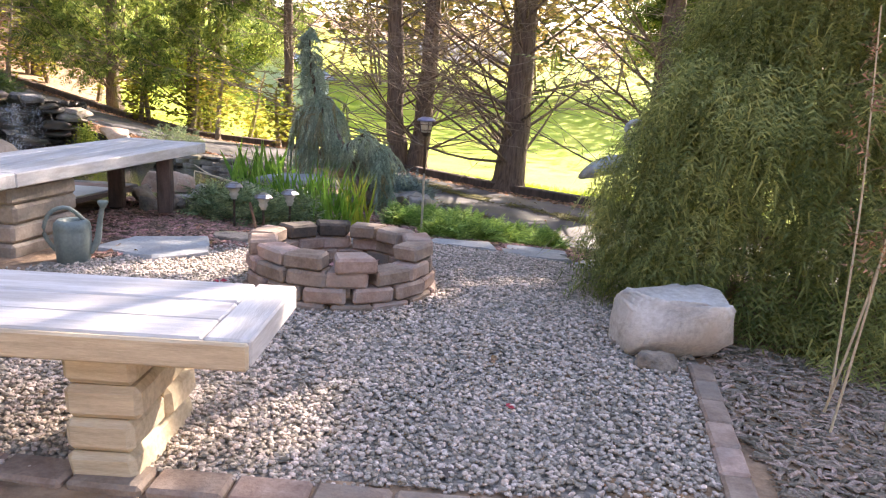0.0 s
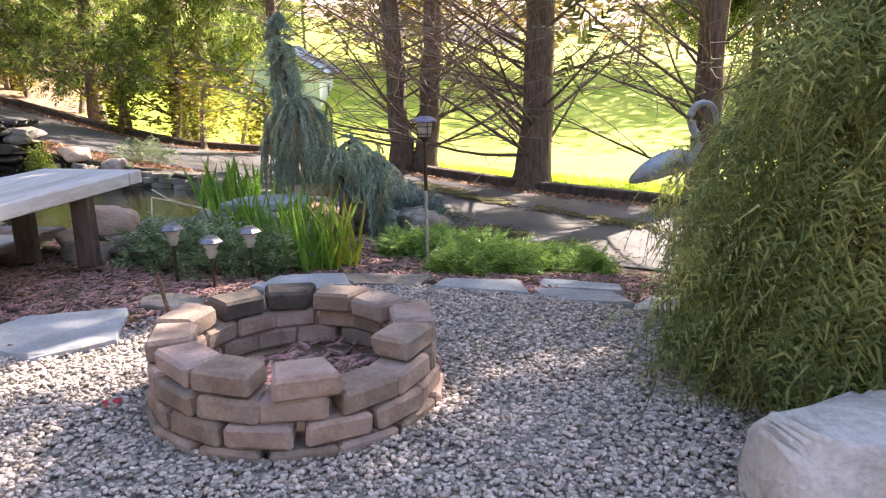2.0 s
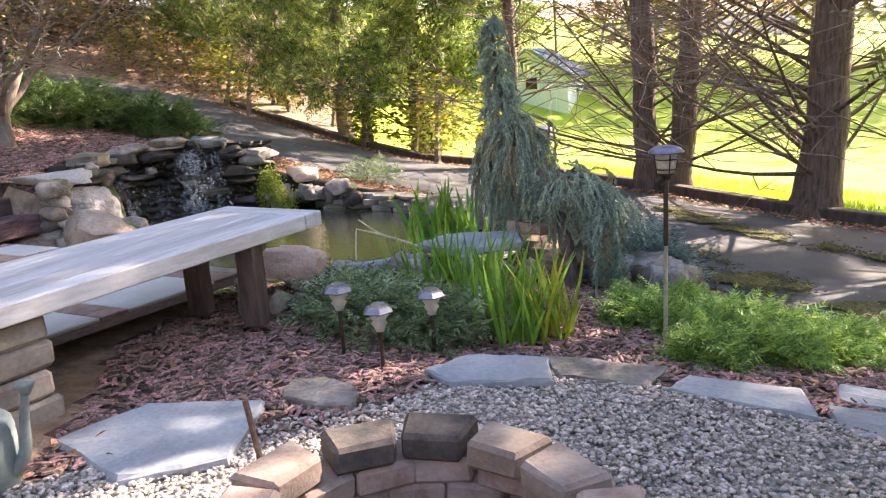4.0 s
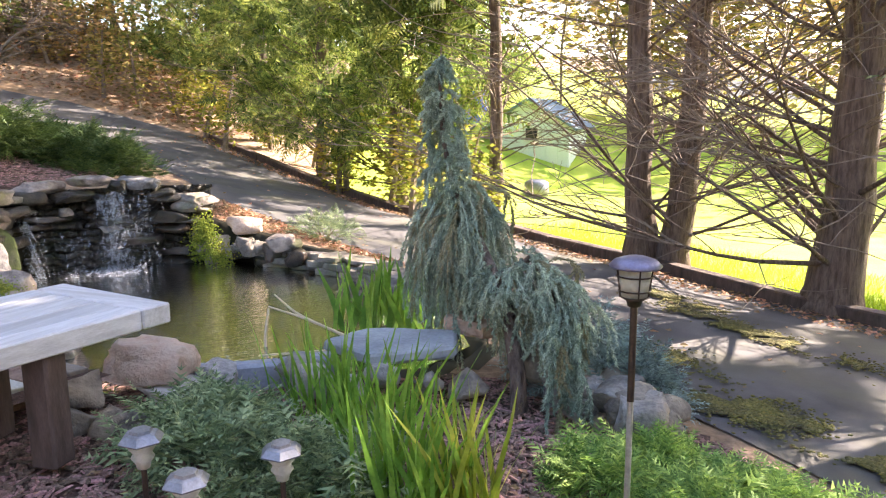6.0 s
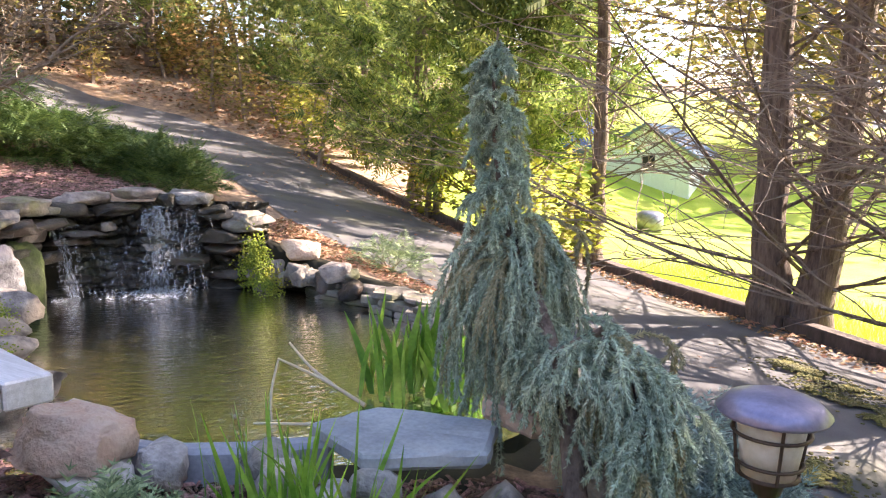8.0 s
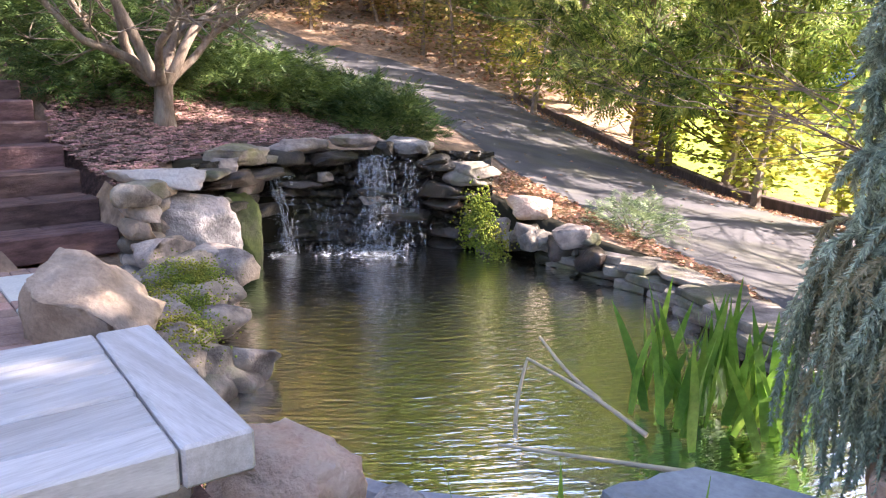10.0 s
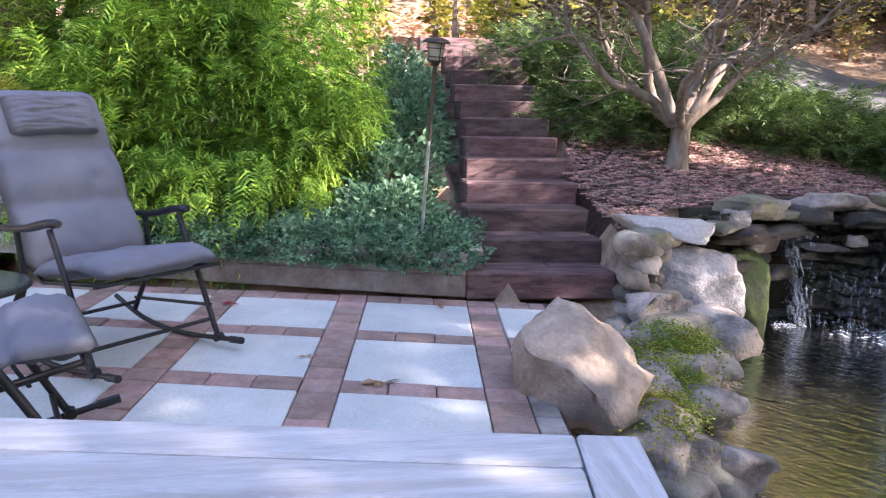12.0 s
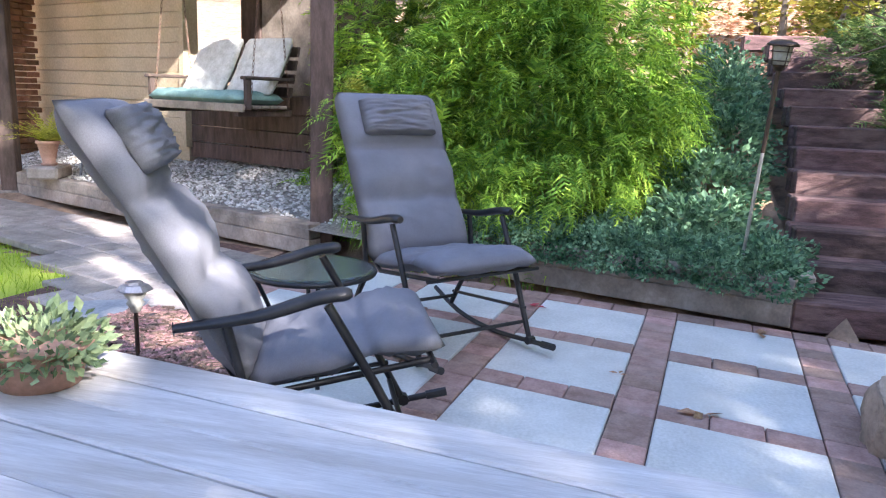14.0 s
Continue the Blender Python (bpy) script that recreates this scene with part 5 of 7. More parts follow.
for i, (x, y, r, h) in enumerate(((-8.5, 9.55, 0.8, 0.55), (-9.3, 10.4, 1.1, 0.7), (-8.5, 11.2, 0.9, 0.55), (-10.0, 9.5, 1.2, 0.75), (-8.1, 12.0, 0.7, 0.45), (-10.5, 11.2, 1.3, 0.8), (-10.5, 9.6, 1.0, 0.7))):
    shell_bush("juniper", x, y, float(level(x, y)) - 0.05, r, r * 0.9, h, 3800, 80 + i, "dark_shrub", "spreading dark green juniper on the bank", "shrub", leaf=0.13, droop=0.0, lump=0.5, group="bank junipers")
shell_bush("dwarf_pine", -7.35, 12.15, 0.62, 0.55, 0.5, 0.5, 2600, 95, "dark_shrub", "dark dwarf pine behind the waterfall", "shrub", leaf=0.12, droop=-0.4, lump=0.5)
shell_bush("shrub", -4.35, 12.35, 0.0, 0.40, 0.28, 0.24, 420, 96, "sage", "thin greenish shrub above the pond edge", "shrub", leaf=0.10, droop=-0.3, lump=0.6)
for i, (x, y, r, h) in enumerate(((-7.6, 7.35, 0.45, 0.5), (-8.4, 7.5, 0.5, 0.55), (-9.2, 7.55, 0.5, 0.6), (-10.0, 7.6, 0.6, 0.6), (-7.0, 7.3, 0.4, 0.35))):
    shell_bush("groundcover", x, y, float(level(x, y)) - 0.05, r, 0.42, h, 2600, 100 + i, "cover", "dense low evergreen cover beside the stair", "groundcover", leaf=0.06, kind="leaf", droop=0.0, lump=0.4, group="groundcover")
for i in range(9):
    q = box_a + (box_b - box_a) * (i + 0.4) / 9
    shell_bush("groundcover", q[0] - 0.22, q[1] + 0.02, 0.32, 0.36, 0.24, 0.22, 3400, 110 + i, "cover", "blue-green groundcover spilling over the timber edge", "groundcover", leaf=0.036, kind="leaf", droop=0.15, lump=0.5, group="groundcover")
    shell_bush("groundcover", q[0] - 0.62, q[1] + 0.1, 0.34, 0.36, 0.3, 0.22, 2200, 130 + i, "cover", "blue-green groundcover in the raised bed", "groundcover", leaf=0.04, kind="leaf", droop=0.0, lump=0.5, group="groundcover")
for i, (x, y, r, h) in enumerate(((0.0, 7.72, 0.30, 0.15), (0.5, 7.70, 0.26, 0.13), (0.22, 8.02, 0.3, 0.14), (0.66, 8.02, 0.22, 0.12), (-0.38, 7.85, 0.22, 0.13), (-0.05, 7.30, 0.16, 0.10), (0.95, 7.85, 0.18, 0.11), (0.28, 7.45, 0.18, 0.11), (-0.2, 8.2, 0.22, 0.12))):
    shell_bush("juniper", x, y, float(level(x, y)) - 0.02, r, r * 0.75, h, 1000, 150 + i, "juniper", "bright green creeping juniper in the mulch", "shrub", leaf=0.07, droop=-0.1, lump=0.9, shape=(5, 0.09, 0.036, 0.2, 0.2), group="creeping junipers")
for i, (x, y, r, h) in enumerate(((-0.62, 9.05, 0.3, 0.34), (-0.40, 8.95, 0.24, 0.22), (-0.85, 9.25, 0.28, 0.3))):
    shell_bush("juniper", x, y, float(level(x, y)) + 0.06, r, r * 0.8, h, 1100, 160 + i, "blue_juniper", "silvery blue juniper above the stone pile", "shrub", leaf=0.07, droop=-0.2, lump=0.9, shape=(5, 0.10, 0.034, 0.2, 0.2), group="blue junipers")
for i, (x, y, r, h) in enumerate(((-1.85, 7.25, 0.36, 0.26), (-1.45, 7.30, 0.32, 0.24), (-2.1, 7.5, 0.28, 0.22))):
    shell_bush("shrub", x, y, float(level(x, y)) - 0.03, r, r * 0.8, h, 1300, 170 + i, "sage", "grey-green spreading shrub beside the path lights", "shrub", leaf=0.06, droop=-0.1, lump=0.8, shape=(4, 0.10, 0.038, 0.2, 0.26), group="grey-green shrubs")


def blades(name, spots, n, height, seed, label, mat="iris", width=0.5, spread=0.08):
    """A clump of upright sword leaves that bend at the tip."""
    rng = np.random.default_rng(seed)
    x, y = np.mean([s[0] for s in spots]), np.mean([s[1] for s in spots])
    clump = thing(name, pose(x, y, float(level(x, y))), label, "plant", "irises")
    for i in range(n):
        sx, sy = spots[rng.integers(len(spots))]
        p = limb_path(rng, (sx - x + rng.normal(0, spread), sy - y + rng.normal(0, spread), -0.02), rng.uniform(0, 6.3), rng.uniform(2.2, 7), height * rng.uniform(0.5, 1.1), 7, rng.uniform(-0.16, 0.02), 0.04)
        a = rng.uniform(0, 3.14)
        side = np.array([math.cos(a), math.sin(a), 0]) * 0.011 * width * 2
        k = np.array([0.7, 1, 1, 0.95, 0.8, 0.5, 0.05])[:, None]
        v = np.vstack([p - side * k, p + side * k])
        part("blade", Geo().add(v, [(j, j + 1, j + 8, j + 7) for j in range(6)]), M[mat], clump)
    return clump


blades("iris", [(-1.05, 7.27), (-0.98, 7.33), (-1.12, 7.36), (-1.2, 7.45)], 85, 0.62, 181, "clump of upright green iris leaves", spread=0.06)
blades("iris", [(-0.86, 7.38), (-0.80, 7.42)], 46, 0.58, 182, "clump of yellowing iris leaves", "iris_yellow", spread=0.045)
blades("iris", [(-1.76, 7.95), (-1.6, 7.85), (-1.45, 7.75), (-1.3, 7.65)], 110, 0.62, 183, "loose green iris leaves before the pond slab", spread=0.12)
blades("iris", [(-2.46, 9.63), (-2.3, 9.75), (-2.2, 9.9), (-2.15, 9.6)], 60, 0.60, 184, "broad iris leaves at the pond's edge by the spruce", width=1.1, spread=0.13)


def weeping_spruce():
    """A blue spruce with a thin leader and branches that hang like ropes of needles."""
    rng = np.random.default_rng(190)
    tree = thing("weeping_spruce", pose(-0.96, 8.58, -0.24), "weeping blue spruce with hanging ropes of needles", "tree")
    leader = np.array([(0.0, 0.0, 0.0), (-0.02, 0.04, 0.25), (-0.12, 0.18, 0.55), (-0.36, 0.42, 0.88), (-0.56, 0.54, 1.15), (-0.64, 0.56, 1.5), (-0.66, 0.56, 1.80), (-0.65, 0.56, 2.02)])
    part("trunk", Geo().tube(leader, [0.052, 0.045, 0.04, 0.035, 0.028, 0.018, 0.010, 0.004], 9), M["bark"], tree, "", True)
    arm = np.array([(-0.20, 0.26, 0.72), (0.0, 0.22, 0.86), (0.14, 0.15, 0.70), (0.22, 0.10, 0.46), (0.30, 0.05, 0.22)])
    part("limb", Geo().tube(arm, np.linspace(0.026, 0.008, 5), 7), M["bark"], tree, "", True)
    needle = np.array([(0, -0.0034, 0), (0, 0.0034, 0), (1, 0, 0)])
    ropes = []

    def at(z):
        return np.array([np.interp(z, leader[:, 2], leader[:, k]) for k in range(2)])

    for i in range(64):
        t = (i + rng.random()) / 64
        z = 1.12 + 0.82 * t
        ropes.append(((*at(z), z), rng.uniform(0, 6.3), 0.015 + 0.16 * (1 - t) ** 0.7 * rng.uniform(0.7, 1.2), rng.uniform(0.10, 0.26) * (1.1 - 0.6 * t), "spruce"))
    for i in range(84):
        a = rng.uniform(0, 6.3)
        z = rng.uniform(0.95, 1.22)
        ropes.append(((*(at(1.12) + (0.05 * math.cos(a) + 0.02, 0.05 * math.sin(a))), z), a, rng.uniform(0.06, 0.30), rng.uniform(0.30, 0.85), "dry_spruce" if i % 5 == 0 else "spruce"))
    for i in range(72):
        t = rng.random()
        st = np.array([np.interp(t, np.linspace(0, 1, 5), arm[:, k]) for k in range(3)])
        ropes.append((st + rng.normal(0, 0.03, 3), rng.uniform(-2.0, 0.9), rng.uniform(0.05, 0.28), min(st[2] - 0.02, rng.uniform(0.14, 0.50)), "dry_spruce" if i % 8 == 0 else "spruce"))
    for i in range(34):
        z = rng.uniform(0.55, 1.0)
        ropes.append(((*at(z), z), rng.uniform(-2.6, 0.6), rng.uniform(0.05, 0.2), rng.uniform(0.2, 0.5) * z, "spruce"))
    for st, hd, reach, drop, mat in ropes:
        n = 10
        h = np.linspace(0, 1, n)
        out = reach * np.sin(np.minimum(h * 2.0, 1.57)) + rng.normal(0, 0.02) * h
        z = 0.05 * np.sin(h * 2.6) - drop * h ** 1.7
        p = np.array(st) + np.column_stack([out * math.cos(hd), out * math.sin(hd), z]) + rng.normal(0, 0.006, (n, 3))
        p[:, 2] = np.maximum(p[:, 2], 0.03)
        lines = [p]
        for b in range(4):
            k = rng.integers(2, n - 2)
            q = p[k:min(k + 5, n)] - p[k]
            a = rng.uniform(0, 6.3)
            w = np.linspace(0, 1, len(q))[:, None]
            lines.append(p[k] + q * 0.8 + w * np.array((0.06 * math.cos(a), 0.06 * math.sin(a), -0.02)))
        g = Geo()
        for ln in lines:
            length = np.linalg.norm(np.diff(ln, axis=0), axis=1).sum()
            k = int(60 + 620 * length)
            u = rng.random(k) * (len(ln) - 1.01)
            i0 = u.astype(int)
            seg = ln[i0 + 1] - ln[i0]
            loc = ln[i0] + seg * (u - i0)[:, None]
            d = seg / (np.linalg.norm(seg, axis=1)[:, None] + 1e-6)
            r = rng.normal(size=(k, 3))
            r -= (r * d).sum(1)[:, None] * d
            r /= np.linalg.norm(r, axis=1)[:, None] + 1e-6
            rot = aimed(d * 0.75 + r * 0.8, rng, np.ones(k))
            rot[:, :, 0] *= (rng.uniform(0.018, 0.030, k) * (1.0 - 0.35 * u / len(ln)))[:, None]
            g.scatter(needle, [(0, 1, 2)], rot, loc)
            g.tube(ln, np.linspace(0.005, 0.002, len(ln)), 4, False)
        part("branch", g, M[mat], tree)


weeping_spruce()


def maple():
    rng = np.random.default_rng(195)
    x, y = -7.55, 9.75
    tree = thing("maple", pose(x, y, float(level(x, y)) - 0.05), "small multi-stemmed maple with sparse withered leaves", "tree")
    part("trunk", Geo().tube([(0, 0, -0.05), (0.01, 0, 0.08), (0.02, 0, 0.22), (0.0, 0.02, 0.4), (0.02, 0.03, 0.52)], [0.14, 0.10, 0.08, 0.08, 0.10], 14), M["maple_bark"], tree, "", True)
    twig = Geo()
    tips = []
    for i in range(9):
        hd = i * 0.698 + rng.uniform(-0.3, 0.3)
        lp = limb_path(rng, (0.06 * math.cos(hd), 0.06 * math.sin(hd), 0.42), hd, rng.uniform(0.5, 1.5), rng.uniform(1.7, 2.6), 16, 0.07, 0.16)
        part("limb", Geo().tube(lp, np.linspace(0.056, 0.010, 16) * rng.uniform(0.7, 1.1), 8), M["maple_bark"], tree, "", True)
        for k in range(16):
            tp = limb_path(rng, lp[rng.integers(4, 16)], hd + rng.normal(0, 0.9), rng.uniform(-0.1, 1.5), rng.uniform(0.4, 1.0), 7, 0.0, 0.2)
            twig.tube(tp, np.linspace(0.012, 0.003, 7), 4, False)
            tips.append(tp)
            for e in range(4):
                tp2 = limb_path(rng, tp[rng.integers(2, 6)], hd + rng.normal(0, 1.2), rng.uniform(-0.3, 1.2), 0.35, 4, 0, 0.2)
                twig.tube(tp2, np.linspace(0.005, 0.002, 4), 3, False)
                tips.append(tp2)
    part("brushwood", twig, M["maple_bark"], tree)["kind"] = "stuff"
    pts = np.concatenate([t[1:] for t in tips if t[-1][2] > 1.3])
    pick = pts[rng.integers(0, len(pts), 9000)] + rng.normal(0, 0.05, (9000, 3))
    part("leaves", Geo().scatter(LEAF[0] * 0.065, LEAF[1], turns(rng, 9000, 0.8, (0.5, 1.3)), pick), M["maple_leaf"], tree, "withered dull brown-green leaves")["kind"] = "stuff"


maple()


# ---- furniture and fixtures ----
def pad(profile, half, thick, seams, seed, puff=0.6):
    """A quilted cushion along a profile in the y-z plane, drawn in at its seams and wrinkled."""
    rng = np.random.default_rng(seed)
    pr = np.array(profile, float)
    s = np.concatenate([[0], np.cumsum(np.linalg.norm(np.diff(pr, axis=0), axis=1))])
    n, m = 40, 17
    t = np.linspace(0, s[-1], n)
    c = np.column_stack([np.interp(t, s, pr[:, 0]), np.interp(t, s, pr[:, 1])])
    d = np.gradient(c, axis=0)
    d /= np.linalg.norm(d, axis=1)[:, None]
    nrm = np.column_stack([-d[:, 1], d[:, 0]])
    a = t / s[-1]
    edges = np.array([0, *seams, 1.0])
    k = np.searchsorted(edges, a, side="right").clip(1, len(edges) - 1)
    f = (a - edges[k - 1]) / (edges[k] - edges[k - 1])
    bulge = (1 - puff) + puff * np.clip(np.sin(np.pi * np.clip(f, 0.0, 1)), 0, 1) ** 0.5
    end = np.clip(np.minimum(a, 1 - a) / 0.06, 0, 1) ** 0.5
    x = np.linspace(-1, 1, m)
    side = (1 - np.abs(x) ** 5) ** 0.5
    corner = 1 - 0.10 * (1 - np.clip(np.minimum(a, 1 - a) / 0.08, 0, 1)) ** 2
    v = []
    for sg in (1, -1):
        for i in range(n):
            for j in range(m):
                w = 0.5 * thick * bulge[i] * side[j] * end[i] * (1 if sg > 0 else 0.6)
                q = fbm((x[j] * 2 + seed, a[i] * 9, sg), 1.6) * 0.014 * side[j] * end[i]
                y, z = c[i] + nrm[i] * (sg * w + q)
                v.append((x[j] * half * corner[i] * (1 - 0.02 * (1 - bulge[i])), y, z))
    q = []
    for b in (0, n * m):
        for i in range(n - 1):
            for j in range(m - 1):
                w = (b + i * m + j, b + i * m + j + 1, b + (i + 1) * m + j + 1, b + (i + 1) * m + j)
                q.append(w if b else w[::-1])
    for i in range(n - 1):
        for j, fl in ((0, 1), (m - 1, -1)):
            q.append((i * m + j, (i + 1) * m + j, n * m + (i + 1) * m + j, n * m + i * m + j)[::fl])
    for j in range(m - 1):
        for i, fl in ((0, -1), (n - 1, 1)):
            q.append((i * m + j, i * m + j + 1, n * m + i * m + j + 1, n * m + i * m + j)[:: -fl])
    return Geo().add(v, q)


def bend(pts, n=14):
    """A smooth line through points."""
    p = np.array(pts, float)
    t = np.linspace(0, len(p) - 1, n)
    out = []
    for u in t:
        i = min(int(u), len(p) - 2)
        f = u - i
        p0, p1, p2, p3 = p[max(i - 1, 0)], p[i], p[i + 1], p[min(i + 2, len(p) - 1)]
        out.append(0.5 * (2 * p1 + (p2 - p0) * f + (2 * p0 - 5 * p1 + 4 * p2 - p3) * f * f + (3 * p1 - p0 - 3 * p2 + p3) * f ** 3))
    return np.array(out)


def rocking_chair(m, label):
    chair = thing("rocking_chair", m, label, "chair", "rocking chairs")
    mt = M["black_metal"]
    part("backrest", pad([(-0.58, 1.22), (-0.40, 0.88), (-0.27, 0.62), (-0.16, 0.40)], 0.315, 0.165, (0.36, 0.66), 5, 0.66), M["cushion"], chair, "tall quilted grey canvas back", True)
    part("headrest", pad([(-0.475, 1.19), (-0.385, 1.01)], 0.22, 0.13, (), 6, 0.3), M["cushion"], chair, "small pillow sewn to the back", True)
    part("seat", pad([(-0.17, 0.40), (0.08, 0.43), (0.22, 0.47), (0.42, 0.46)], 0.305, 0.12, (0.62,), 7), M["cushion"], chair, "", True)
    for s in (-1, 1):
        x = 0.325 * s
        part("rocker", Geo().tube(bend([(x, -0.50, 0.12), (x, -0.25, 0.035), (x, 0.05, 0.014), (x, 0.30, 0.035), (x, 0.48, 0.055)]), 0.013, 8), mt, chair, "", True)
        part("leg", Geo().tube([(x, 0.35, 0.035), (x, 0.20, 0.38), (x, 0.08, 0.63)], 0.014, 8), mt, chair, "", True)
        part("leg", Geo().tube([(x, -0.34, 0.06), (x, -0.16, 0.36), (x, -0.20, 0.60)], 0.014, 8), mt, chair, "", True)
        part("side_rail", Geo().tube([(x * 0.82, -0.34, 0.72), (x * 0.82, -0.185, 0.40), (x * 0.82, -0.12, 0.36), (x * 0.82, 0.38, 0.42)], 0.011, 8), mt, chair, "", True)
        part("brace", Geo().tube([(x, -0.32, 0.14), (x, 0.30, 0.20)], 0.009, 6), mt, chair, "", True)
        arm = bend([(x, -0.34, 0.60), (x, -0.12, 0.615), (x, 0.06, 0.655), (x, 0.15, 0.66)], 16)
        g = Geo()
        w = np.concatenate([np.linspace(0.020, 0.030, 8), np.linspace(0.031, 0.033, 6), [0.028, 0.016]])
        g.tube(arm, w, 10)
        g.v[0][:, 2] = arm[:, 2].repeat(10) + (g.v[0][:, 2] - arm[:, 2].repeat(10)) * 0.62
        part("armrest", g, M["black_metal"], chair, "black moulded armrest", True)
        part("foot", Geo().tube([(x, 0.44, 0.05), (x, 0.52, 0.058)], 0.018, 8), mt, chair)
        part("knob", Geo().tube([(x - 0.02, 0.35, 0.045), (x + 0.02, 0.35, 0.045)], 0.022, 8), mt, chair)
    for y, z in ((0.30, 0.13), (-0.30, 0.12), (0.38, 0.42)):
        part("crossbar", Geo().tube([(-0.32, y, z), (0.32, y, z)], 0.010, 8), mt, chair)
    return chair


rocking_chair(pose(-5.13, 5.84, PZ, 0, 0, -42), "grey cushioned folding rocking chair on the patio")
rocking_chair(pose(-3.74, 5.76, PZ, 4, 0, 24), "grey cushioned rocking chair beside the bench")

table = thing("side_table", pose(-4.52, 5.42, PZ), "small round side table with a frosted glass top", "table")
part("tabletop", Geo().lathe([(0, 0.455), (0.262, 0.455), (0.268, 0.46), (0.268, 0.468), (0.262, 0.473), (0, 0.473)], sides=40), M["table_glass"], table, "frosted greenish glass top")
part("rim", Geo().tube([(0.272 * math.cos(a), 0.272 * math.sin(a), 0.455) for a in np.linspace(0, 2 * math.pi, 41)], 0.011, 8), M["black_metal"], table, "", True)
for k in range(4):
    a = k * math.pi / 2 + 0.5
    part("leg", Geo().tube(bend([(0.25 * math.cos(a), 0.25 * math.sin(a), 0.45), (0.16 * math.cos(a), 0.16 * math.sin(a), 0.2), (0.24 * math.cos(a), 0.24 * math.sin(a), 0.0)]), 0.010, 8), M["black_metal"], table, "", True)


def post_lantern(x, y, z, top, lean, pole_mats, label, cap):
    """A solar lantern: pole, cage of hoops and bars, frosted lens, low wide cap."""
    lamp = thing("garden_lamp", pose(x, y, z, *lean), label, "lamp", "tall solar lamps")
    h = top - z
    part("pole", Geo().tube([(0, 0, -0.05), (0, 0, h * 0.52)], 0.011, 10), M[pole_mats[0]], lamp, "bare pale metal lower pole", True)
    part("pole", Geo().tube([(0, 0, h * 0.52), (0, 0, h - 0.15)], 0.0125, 10), M[pole_mats[1]], lamp, "dark bronze upper pole", True)
    part("collar", Geo().lathe([(0, h - 0.17), (0.022, h - 0.17), (0.028, h - 0.15), (0.05, h - 0.138), (0, h - 0.138)], sides=16), M["bronze"], lamp, "", True)
    part("lens", Geo().lathe([(0, h - 0.136), (0.042, h - 0.136), (0.056, h - 0.035), (0, h - 0.035)], sides=24), M["frost"], lamp, "frosted lantern lens", True)
    for zz, r in ((h - 0.115, 0.052), (h - 0.065, 0.060)):
        part("hoop", Geo().tube([(r * math.cos(a), r * math.sin(a), zz) for a in np.linspace(0, 2 * math.pi, 25)], 0.003, 6), M["bronze"], lamp, "", True)
    for k in range(4):
        a = k * math.pi / 2 + 0.4
        part("bar", Geo().tube([(0.048 * math.cos(a), 0.048 * math.sin(a), h - 0.138), (0.062 * math.cos(a), 0.062 * math.sin(a), h - 0.03)], 0.003, 6), M["bronze"], lamp)
    part("cap", Geo().lathe([(0, h - 0.036), (0.084, h - 0.036), (0.088, h - 0.03), (0.07, h - 0.012), (0.035, h), (0, h + 0.001)], sides=28), M[cap], lamp, "low round cap over the lantern", True)
    return lamp


post_lantern(-0.24, 7.42, float(level(-0.24, 7.42)), 0.92, (0, 0, 0), ("steel", "bronze"), "tall solar garden lantern on a thin pole", "cap_blue")
post_lantern(-6.30, 7.44, 0.42, 1.74, (-3, 5, 0), ("steel", "bronze"), "leaning solar lantern in the raised bed", "bronze")


def path_light(x, y, top, label):
    light = thing("path_light", pose(x, y, float(level(x, y))), label, "lamp", "path lights")
    h = top - float(level(x, y))
    part("stake", Geo().tube([(0, 0, -0.05), (0, 0, h - 0.13)], 0.010, 8), M["bronze"], light, "", True)
    part("lens", Geo().lathe([(0, h - 0.14), (0.022, h - 0.14), (0.026, h - 0.12), (0.04, h - 0.10), (0.03, h - 0.085), (0.048, h - 0.06), (0.046, h - 0.04), (0, h - 0.04)], sides=16), M["frost"], light, "stepped frosted glass", True)
    part("cap", Geo().lathe([(0, h - 0.042), (0.075, h - 0.042), (0.078, h - 0.036), (0.058, h - 0.014), (0.04, h - 0.010), (0.036, h), (0, h)], sides=6), M["cap_metal"], light, "six-sided grey cap")
    return light


for x, y, top in ((-1.79, 6.77, 0.34), (-1.52, 6.67, 0.28), (-1.37, 6.98, 0.27)):
    path_light(x, y, top, "small solar path light with a grey hexagonal cap")
path_light(-4.40, 4.62, 0.50, "small solar path light behind the bench")

can = thing("watering_can", pose(-2.36, 5.20, 0.0, 0, 0, 25), "grey-green plastic watering can on the gravel", "watering can")
part("body", Geo().lathe([(0, 0), (0.085, 0), (0.098, 0.02), (0.107, 0.14), (0.112, 0.215), (0.108, 0.222), (0.112, 0.24), (0.105, 0.275), (0.085, 0.295), (0.05, 0.29), (0.046, 0.25), (0, 0.24)], sides=28), M["can"], can, "", True)
part("spout", Geo().tube(bend([(0.09, 0, 0.08), (0.14, 0, 0.15), (0.16, 0, 0.27), (0.18, 0, 0.37)]), np.linspace(0.026, 0.013, 14), 12), M["can"], can, "", True)
part("rose", Geo().lathe([(0, 0), (0.015, 0), (0.034, 0.035), (0.03, 0.045), (0, 0.05)], (0.183, 0, 0.365), 14), M["can"], can, "", True)
part("handle", Geo().tube(bend([(-0.10, 0, 0.10), (-0.16, 0, 0.22), (-0.12, 0, 0.34), (-0.02, 0, 0.37), (0.07, 0, 0.29)]), 0.013, 10), M["can"], can, "", True)

